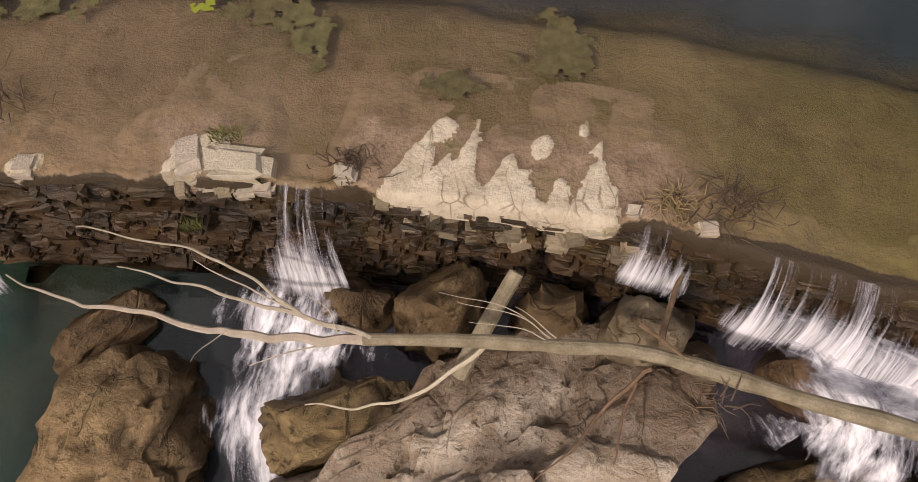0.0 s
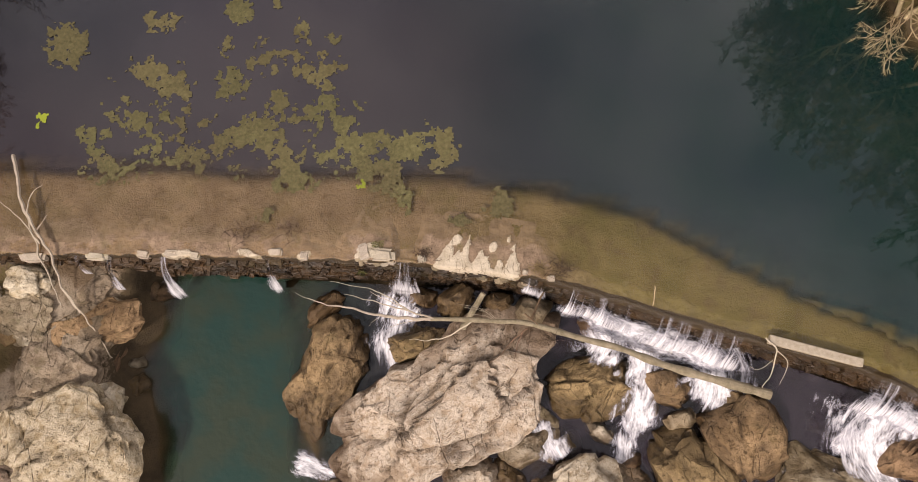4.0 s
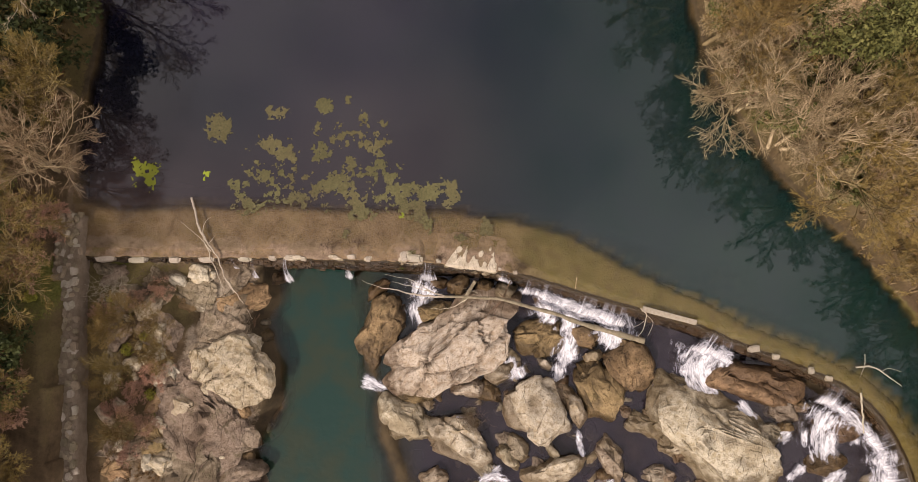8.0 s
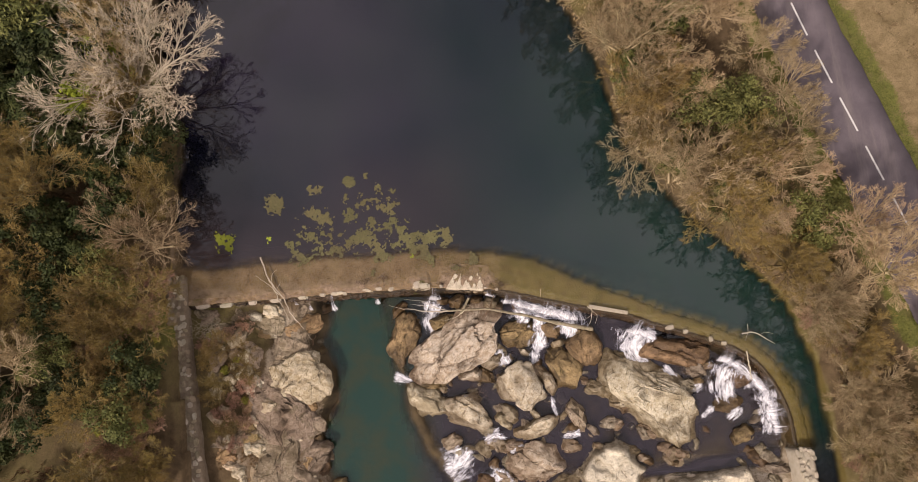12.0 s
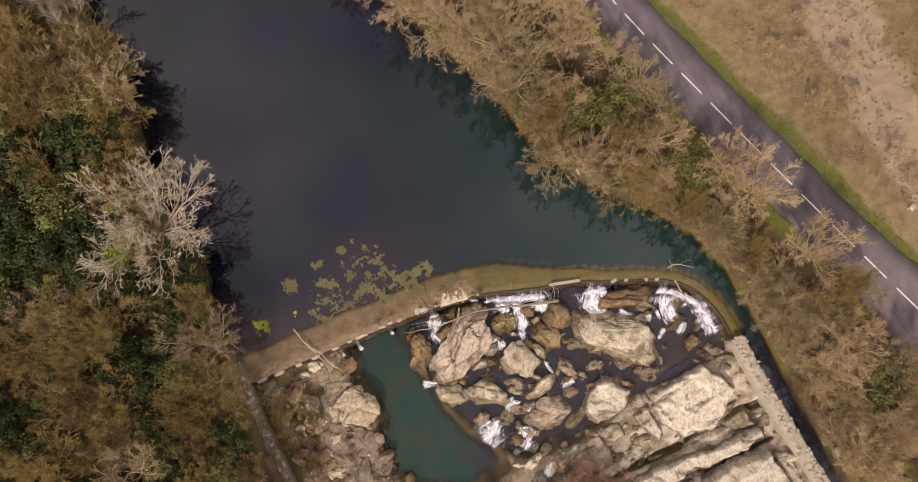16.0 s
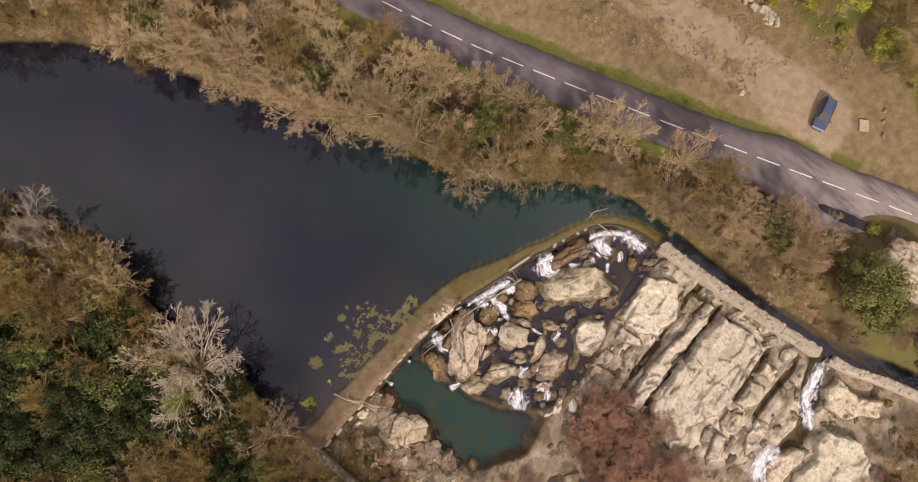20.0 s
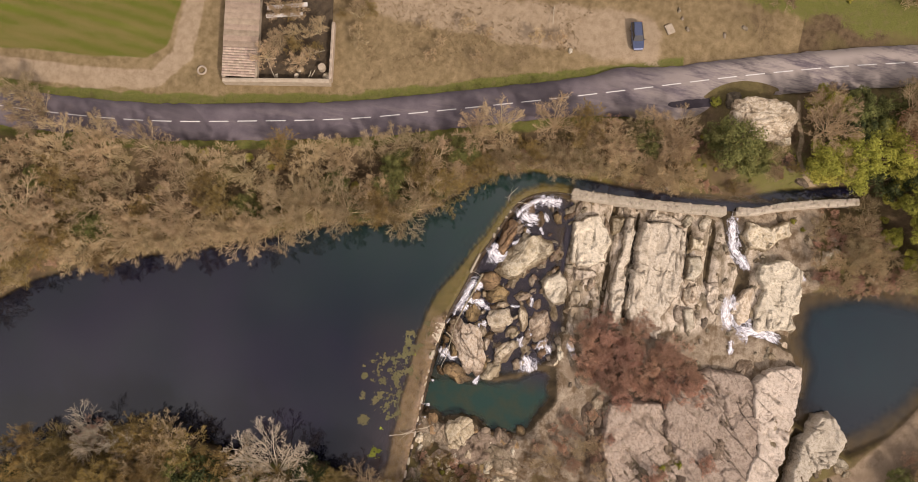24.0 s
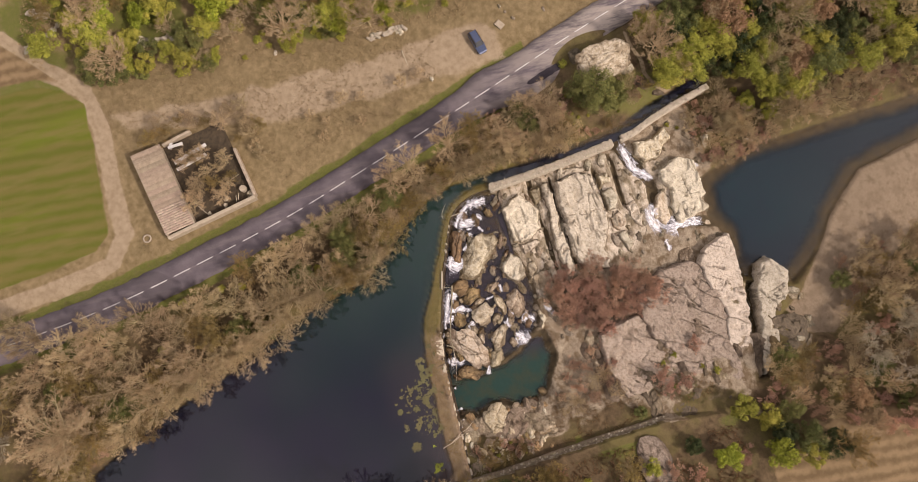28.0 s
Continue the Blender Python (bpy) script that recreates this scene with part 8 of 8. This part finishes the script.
tufts("dry_grass", spots([(36, 22), (47, -8), (58, -10), (62, 30), (58, 50), (47, 49), (49, 30), (42, 24)], 2600, 3), 0.32, M_STRAW, "sparse straw-coloured dry grass on the yard")
tufts("dry_grass", spots([(57, -16), (64, -20), (66, 40), (80, 60), (70, 64), (60, 50), (60, 10)], 2600, 4), 0.4, M_STRAW, "straw-coloured dry grass on the hillside")
tufts("bracken", spots([(-23.4, -6), (-46, -10), (-44, -44), (-24, -42), (-22.6, -20)], 3200, 5), 0.45, M_FERN, "russet bracken and bramble under the trees")
tufts("bracken", spots([(-20, 2), (-12, -6), (-13, -22), (-4, -30), (-18, -44), (-20, -20)], 2400, 6), 0.3, M_FERN, "russet dead stems between the rocks")
tufts("bracken", spots([(30.5, -30), (29, -4), (16, 14), (4, 50), (16, 66), (24, 26), (36, -14)], 3600, 7), 0.45, M_STRAW, "straw and dead stems under the bank trees")
tufts("bracken", spots([(-23, 7), (-24, 44), (-46, 60), (-48, 4)], 3600, 8), 0.5, M_FERN, "russet bracken and bramble under the trees")
tufts("bank_grass", spots([(33.5, -58), (30.6, -38), (36, -30), (46, -34), (44, -46)], 1500, 9), 0.25, M_GRASS, "short green grass round the rocky knoll")
tufts("bank_grass", spots([(-15.5, -30), (-8, -36), (-16, -44), (-19.6, -38)], 900, 10), 0.2, M_GRASS, "short green grass among the rocks")
tufts("crest_grass", np.array([(-2.62 + 0.07 * (k % 6), 3.52 + 0.05 * (k // 6), 0.06) for k in range(24)]), 0.10, M_GRASS, "small bright tuft of grass on the crest", 8, 0.05)
tufts("crest_moss", np.array([(-3.2 + 0.05 * (k % 5), 2.75 - 0.03 * (k // 5), -0.9) for k in range(15)]), 0.12, M_GRASS, "small mossy tuft on the weir's face", 6, 0.05)


# ---- parked car ----
def gloss(name, col, rough, metal=0.0, spec=0.5, coat=0.0):
    n = Nodes(name)
    c = n.mix(n.span(n.noise(6, 4), 0.4, 0.7, 0, 0.25), col, tuple(min(1, v * 1.6 + 0.02) for v in col))
    n.bsdf.inputs["Coat Weight"].default_value = coat
    return n.finish(c, rough, metal, spec)


M_CAR = gloss("navy_car_paint", (0.06, 0.08, 0.15), 0.3, 0.3, 0.5, 0.8)
M_GLASS = gloss("tinted_car_glass", (0.02, 0.025, 0.03), 0.06, 0.0, 0.8)
M_TYRE = gloss("tyre_rubber", (0.02, 0.02, 0.02), 0.85)
M_RIM = gloss("alloy_rim", (0.42, 0.42, 0.43), 0.35, 0.9)
M_TRIM = gloss("black_trim", (0.02, 0.02, 0.022), 0.5)
M_LAMP = gloss("lamp_lens", (0.65, 0.66, 0.68), 0.12, 0.0, 0.7)
M_REAR = gloss("red_lens", (0.35, 0.02, 0.015), 0.15, 0.0, 0.6)


def loft(rings, close=True):
    bm = bmesh.new()
    rows = [[bm.verts.new(p) for p in ring] for ring in rings]
    n = len(rows[0])
    for a, b in zip(rows, rows[1:]):
        for i in range(n):
            bm.faces.new((a[i], a[(i + 1) % n], b[(i + 1) % n], b[i]))
    if close:
        bm.faces.new(rows[0][::-1])
        bm.faces.new(rows[-1])
    bmesh.ops.recalc_face_normals(bm, faces=bm.faces[:])
    return bm


def rounded(x, w, z0, z1, r):
    """A cross section of the body, rounded at its corners."""
    pts = []
    for cx, cz, a0 in ((w - r, z0 + r, -90), (w - r, z1 - r, 0), (-w + r, z1 - r, 90), (-w + r, z0 + r, 180)):
        for k in range(4):
            a = radians(a0 + 30 * k)
            pts.append((x, cx + r * math.cos(a), cz + r * math.sin(a)))
    return pts


car = thing("car", "dark blue estate car parked on the dusty lay-by", "car", "", 51.6, -16.85, land_at(51.6, -16.85))
car.rotation_euler = (0, 0, radians(194.5))
part("body", loft([rounded(x, w, z0, z1, 0.12) for x, w, z0, z1 in ((-2.25, 0.72, 0.38, 0.80), (-2.15, 0.84, 0.28, 0.95), (-1.6, 0.89, 0.22, 0.98), (0.0, 0.90, 0.20, 0.97), (0.9, 0.90, 0.20, 0.96), (1.5, 0.87, 0.22, 0.88), (2.0, 0.82, 0.27, 0.78), (2.22, 0.66, 0.36, 0.66))]), M_CAR, car)
part("roof", loft([rounded(x, w, 1.30, z1, 0.05) for x, w, z1 in ((-1.95, 0.60, 1.42), (-1.4, 0.64, 1.47), (-0.4, 0.66, 1.50), (0.25, 0.62, 1.47))]), M_CAR, car)


def pane(pts, name="window"):
    bm = bmesh.new()
    lo = [bm.verts.new(p) for p in pts]
    mid = Vector((-0.6, 0, 1.0))
    hi = [bm.verts.new(Vector(p) + (mid - Vector(p)).normalized() * 0.05) for p in pts]
    bm.faces.new(lo)
    bm.faces.new(hi[::-1])
    for i in range(len(pts)):
        j = (i + 1) % len(pts)
        bm.faces.new((lo[i], hi[i], hi[j], lo[j]))
    bmesh.ops.recalc_face_normals(bm, faces=bm.faces[:])
    return part(name, bm, M_GLASS, car, "dark tinted glass")


pane([(0.95, 0.74, 0.97), (0.95, -0.74, 0.97), (0.24, -0.60, 1.45), (0.24, 0.60, 1.45)], "windscreen")
pane([(-2.2, 0.68, 0.95), (-2.2, -0.68, 0.95), (-1.95, -0.58, 1.40), (-1.95, 0.58, 1.40)], "rear_window")
for sgn in (1, -1):
    pane([(0.85, sgn * 0.82, 0.97), (0.2, sgn * 0.64, 1.43), (-0.45, sgn * 0.67, 1.45), (-0.45, sgn * 0.86, 0.97)])
    pane([(-0.52, sgn * 0.86, 0.97), (-0.52, sgn * 0.67, 1.45), (-1.3, sgn * 0.66, 1.43), (-1.3, sgn * 0.86, 0.97)])
    pane([(-1.37, sgn * 0.85, 0.97), (-1.37, sgn * 0.65, 1.43), (-1.9, sgn * 0.62, 1.39), (-2.1, sgn * 0.80, 0.97)])
    for x in (1.35, -1.35):
        bm = bmesh.new()
        bmesh.ops.create_cone(bm, cap_ends=True, segments=24, radius1=0.32, radius2=0.32, depth=0.20, matrix=pose(x, sgn * 0.80, 0.32, 90, 0, 0))
        bmesh.ops.bevel(bm, geom=[e for e in bm.edges if e.calc_length() < 0.12], offset=0.03, segments=2, affect='EDGES')
        wheel = part("wheel", bm, M_TYRE, car, "black rubber tyre")
        bm = bmesh.new()
        bmesh.ops.create_cone(bm, cap_ends=True, segments=20, radius1=0.21, radius2=0.19, depth=0.22, matrix=pose(x, sgn * 0.80, 0.32, 90, 0, 0))
        part("rim", bm, M_RIM, wheel, "grey alloy rim")
    bm = bmesh.new()
    box(bm, 0.72, sgn * 1.0, 0.93, 0.12, 0.2, 0.13, 0, 0.03)
    part("wing_mirror", bm, M_TRIM, car)
    bm = bmesh.new()
    box(bm, 2.08, sgn * 0.60, 0.58, 0.16, 0.30, 0.13, 0, 0.03)
    part("headlight", bm, M_LAMP, car, "clear headlight lens")
    bm = bmesh.new()
    box(bm, -2.18, sgn * 0.70, 0.70, 0.12, 0.18, 0.22, 0, 0.03)
    part("tail_light", bm, M_REAR, car, "red tail light lens")
    bm = bmesh.new()
    limb(bm, [(-1.7, sgn * 0.56, 1.49), (-0.7, sgn * 0.58, 1.54), (0.1, sgn * 0.55, 1.50)], 0.02, 0.02, 6)
    part("roof_rail", bm, M_TRIM, car, "black roof rail")

# ---- ruined farm building ----
M_RENDER = plain("old_render", (0.36, 0.29, 0.21), (0.50, 0.42, 0.32), 1.6, 0.95, 0.6, 0.04, 0.05)
M_SHEET = plain("weathered_roof_sheet", (0.27, 0.205, 0.145), (0.38, 0.30, 0.22), 1.2, 0.9, 0.4, 0.03, 0.12)
M_TILE = plain("faded_clay_tile", (0.36, 0.27, 0.205), (0.47, 0.37, 0.29), 2.0, 0.9, 0.5, 0.03, 0.18)
M_SOIL = plain("dark_soil", (0.05, 0.038, 0.025), (0.11, 0.08, 0.05), 2.0, 0.95, 0.6, 0.05, 0)
M_CONCRETE = plain("white_concrete", (0.60, 0.57, 0.54), (0.76, 0.74, 0.71), 2.0, 0.9, 0.4, 0.02, 0.05)
GZ0 = ROAD_Z + 0.0
ruin = thing("ruined_shed", "roofless ruined farm shed with one tiled wing", "ruin", "", 30.8, 43.0, GZ0)
ruin.rotation_euler = (0, 0, radians(-78.1))


def ruin_wall(x0, y0, x1, y1, h, t, jag=0.15, name="wall"):
    n = max(4, int(math.hypot(x1 - x0, y1 - y0) / 0.5))
    dx, dy = (x1 - x0) / n, (y1 - y0) / n
    l_ = math.hypot(dx, dy)
    sx, sy = -dy / l_ * t / 2, dx / l_ * t / 2
    rings = []
    for k in range(n + 1):
        x, y = x0 + dx * k, y0 + dy * k
        z = h + jag * noise.noise((x * 1.3, y * 1.3, 2.0))
        rings.append([(x - sx, y - sy, -0.4), (x + sx, y + sy, -0.4), (x + sx, y + sy, z), (x + sx * 0.5, y + sy * 0.5, z + 0.05), (x - sx * 0.5, y - sy * 0.5, z + 0.05), (x - sx, y - sy, z)])
    part(name, loft(rings), M_RENDER, ruin)


ruin_wall(-0.2, 0.0, 16.0, 0.0, 1.5, 0.62, 0.06, "front_wall")
ruin_wall(16.0, 0.3, 16.2, 9.5, 1.3, 0.45, 0.35)
ruin_wall(5.2, 15.6, 10.5, 15.8, 1.1, 0.45, 0.4)
ruin_wall(0.0, 0.35, 0.0, 15.6, 1.8, 0.4, 0.05)
ruin_wall(4.7, 0.35, 4.7, 15.4, 1.3, 0.35, 0.1)
ruin_wall(0.2, 15.5, 4.6, 15.5, 1.5, 0.4, 0.1)
TILE = bpy.data.meshes.new("tile")
bm = loft([[(x, 0, 0), (x, 0.1, 0.07), (x, 0.2, 0.1), (x, 0.3, 0.07), (x, 0.4, 0), (x, 0.3, 0.04), (x, 0.2, 0.07), (x, 0.1, 0.04)] for x in (0.0, 0.44)])
bm.to_mesh(TILE)
bm.free()
TILE.materials.append(M_TILE)
y = 0.45
k = 0
while y < 15.5:
    tile = y < 4.8
    wd = 0.42 if tile else 0.9
    bm = bmesh.new()
    x1 = 4.95 + (rng.uniform(-0.3, 0.35) if tile else rng.uniform(-0.06, 0.06))
    rings = []
    m = 12
    for j in range(m + 1):
        x = -0.25 + (x1 + 0.25) * j / m
        z = 1.98 - 0.11 * x + 0.02 * math.sin(x * 9) + rng.uniform(-0.008, 0.008)
        rings.append([(x, y, z - 0.04), (x, y + wd * 0.98, z - 0.04), (x, y + wd * 0.98, z + 0.02), (x, y + wd * 0.5, z + 0.07), (x, y, z + 0.02)])
    if not tile:
        part("roof_sheet", loft(rings), M_SHEET, ruin)
    else:
        for j in range(int((x1 + 0.2) / 0.4)):
            x = -0.2 + 0.4 * j
            ob = new("tile", TILE)
            ob.parent = ruin
            ob.matrix_basis = pose(x, y, 1.96 - 0.11 * x + 0.012 * (j % 2), rng.uniform(-2, 2), 6.5 + rng.uniform(-2, 2), rng.uniform(-3, 3))
    y += wd
    k += 1
bm = bmesh.new()
bmesh.ops.create_grid(bm, x_segments=24, y_segments=30, size=1)
for v in bm.verts:
    v.co = Vector((10.4 + v.co.x * 5.5, 7.9 + v.co.y * 7.5, 0.12 + 0.16 * noise.fractal((v.co.x * 6, v.co.y * 8, 3), 0.9, 2, 4)))
part("earth_floor", bm, M_SOIL, ruin, "dark rubble-strewn earth floor")


def ruin_at(x, y):
    a = radians(-78.1)
    return 30.8 + x * math.cos(a) - y * math.sin(a), 43.0 + x * math.sin(a) + y * math.cos(a)


for x, y, l_, w_, t_, z_ in ((9.0, 12.0, 6.2, 0.62, 6, 1.0), (8.6, 10.6, 5.6, 0.58, 4, 0.9), (7.2, 14.6, 2.6, 0.5, -8, 0.8), (6.4, 15.0, 1.2, 0.6, 60, 0.6)):
    wx, wy = ruin_at(x, y)
    bm = bmesh.new()
    box(bm, 0, 0, 0, l_, w_, 0.18, 0, 0.02)
    for v in bm.verts:
        v.co.z += 0.05 * noise.noise((v.co.x * 0.7, wx, 0))
    b_ = tagged(link_mesh("fallen_lintel", bm, M_CONCRETE), "long white concrete lintel lying over the ruin", "lintel", "fallen lintels")
    b_.matrix_world = pose(wx, wy, GZ0 + z_, 0, 0, t_ - 78.1)
    for sx in (-0.38, 0.38):
        bm = bmesh.new()
        box(bm, sx * l_, 0, -z_ + 0.05, 0.3, w_ * 0.7, z_ - 0.05, 0, 0.02)
        part("pier", bm, M_RENDER, b_, "low rendered pier")
bx, by = ruin_at(14.6, 2.4)
bm = bmesh.new()
bmesh.ops.create_cone(bm, cap_ends=True, segments=20, radius1=0.62, radius2=0.58, depth=0.8, matrix=pose(0, 0, 0.4))
tub = tagged(link_mesh("round_tub", bm, M_RENDER), "round cream-coloured tub standing in the ruin", "tub")
tub.matrix_world = pose(bx, by, GZ0 + 0.2)
for x, y, s_ in ((11.2, 2.2, 0.55), (10.6, 1.2, 0.5), (15.4, 1.2, 0.7), (7.6, 1.2, 0.4), (12.4, 4.6, 0.35)):
    wx, wy = ruin_at(x, y)
    boulder(wx, wy, s_, s_ * 0.7, rng.uniform(0, 180), GZ0 + 0.25 + s_ * 0.7, WHITE if s_ < 0.6 else ROCK, GZ0)
for pts in ([(6.2, 3.6, 1.0), (6.8, 2.2, 0.6), (7.4, 0.8, 0.4)], [(6.2, 3.6, 1.0), (7.6, 3.7, 0.8)], [(11.4, 4.2, 0.6), (13.2, 4.6, 0.8), (15.0, 5.0, 0.9)], [(13.0, 1.0, 0.5), (13.6, 2.0, 0.7)], [(12.6, 0.9, 0.5), (13.0, 1.9, 0.6)]):
    q = [(*ruin_at(a, b), GZ0 + c) for a, b, c in pts]
    ob = thing("loose_pole", "pale weathered pole lying in the ruined shed", "pole")
    sticks(ob, "shaft", [(q, 0.06, 0.05)], M_DRIFT)
bm = bmesh.new()
rows = [[bm.verts.new(((0.62 + 0.16 * math.cos(t)) * math.cos(a), (0.62 + 0.16 * math.cos(t)) * math.sin(a), 0.16 + 0.16 * math.sin(t))) for t in [6.2832 * j / 10 for j in range(10)]] for a in [6.2832 * k / 28 for k in range(28)]]
for i in range(28):
    for j in range(10):
        bm.faces.new((rows[i][j], rows[(i + 1) % 28][j], rows[(i + 1) % 28][(j + 1) % 10], rows[i][(j + 1) % 10]))
tyre = tagged(link_mesh("old_tyre", bm, M_RENDER, smooth=True), "pale dusty tractor tyre lying beside the track", "tyre")
tyre.location = (31.9, 47.2, land_at(31.9, 47.2) - 0.02)
bm = bmesh.new()
box(bm, 0, 0, 0, 1.5, 1.2, 0.35, 0, 0.04)
crate = tagged(link_mesh("concrete_slab", bm, M_RENDER), "square concrete slab lying on the verge", "slab")
crate.matrix_world = pose(54.0, -21.6, land_at(54.0, -21.6) - 0.05, 0, 0, 35)
lean = thing("leaning_stake", "thin pale stake leaning beside the dusty yard", "stake")
sticks(lean, "shaft", [([(53.9, -3.4, land_at(53.9, -3.4)), (52.2, -3.6, land_at(52.2, -3.6) + 0.5), (50.4, -3.8, land_at(50.4, -3.8) + 0.9)], 0.06, 0.04)], M_DRIFT)
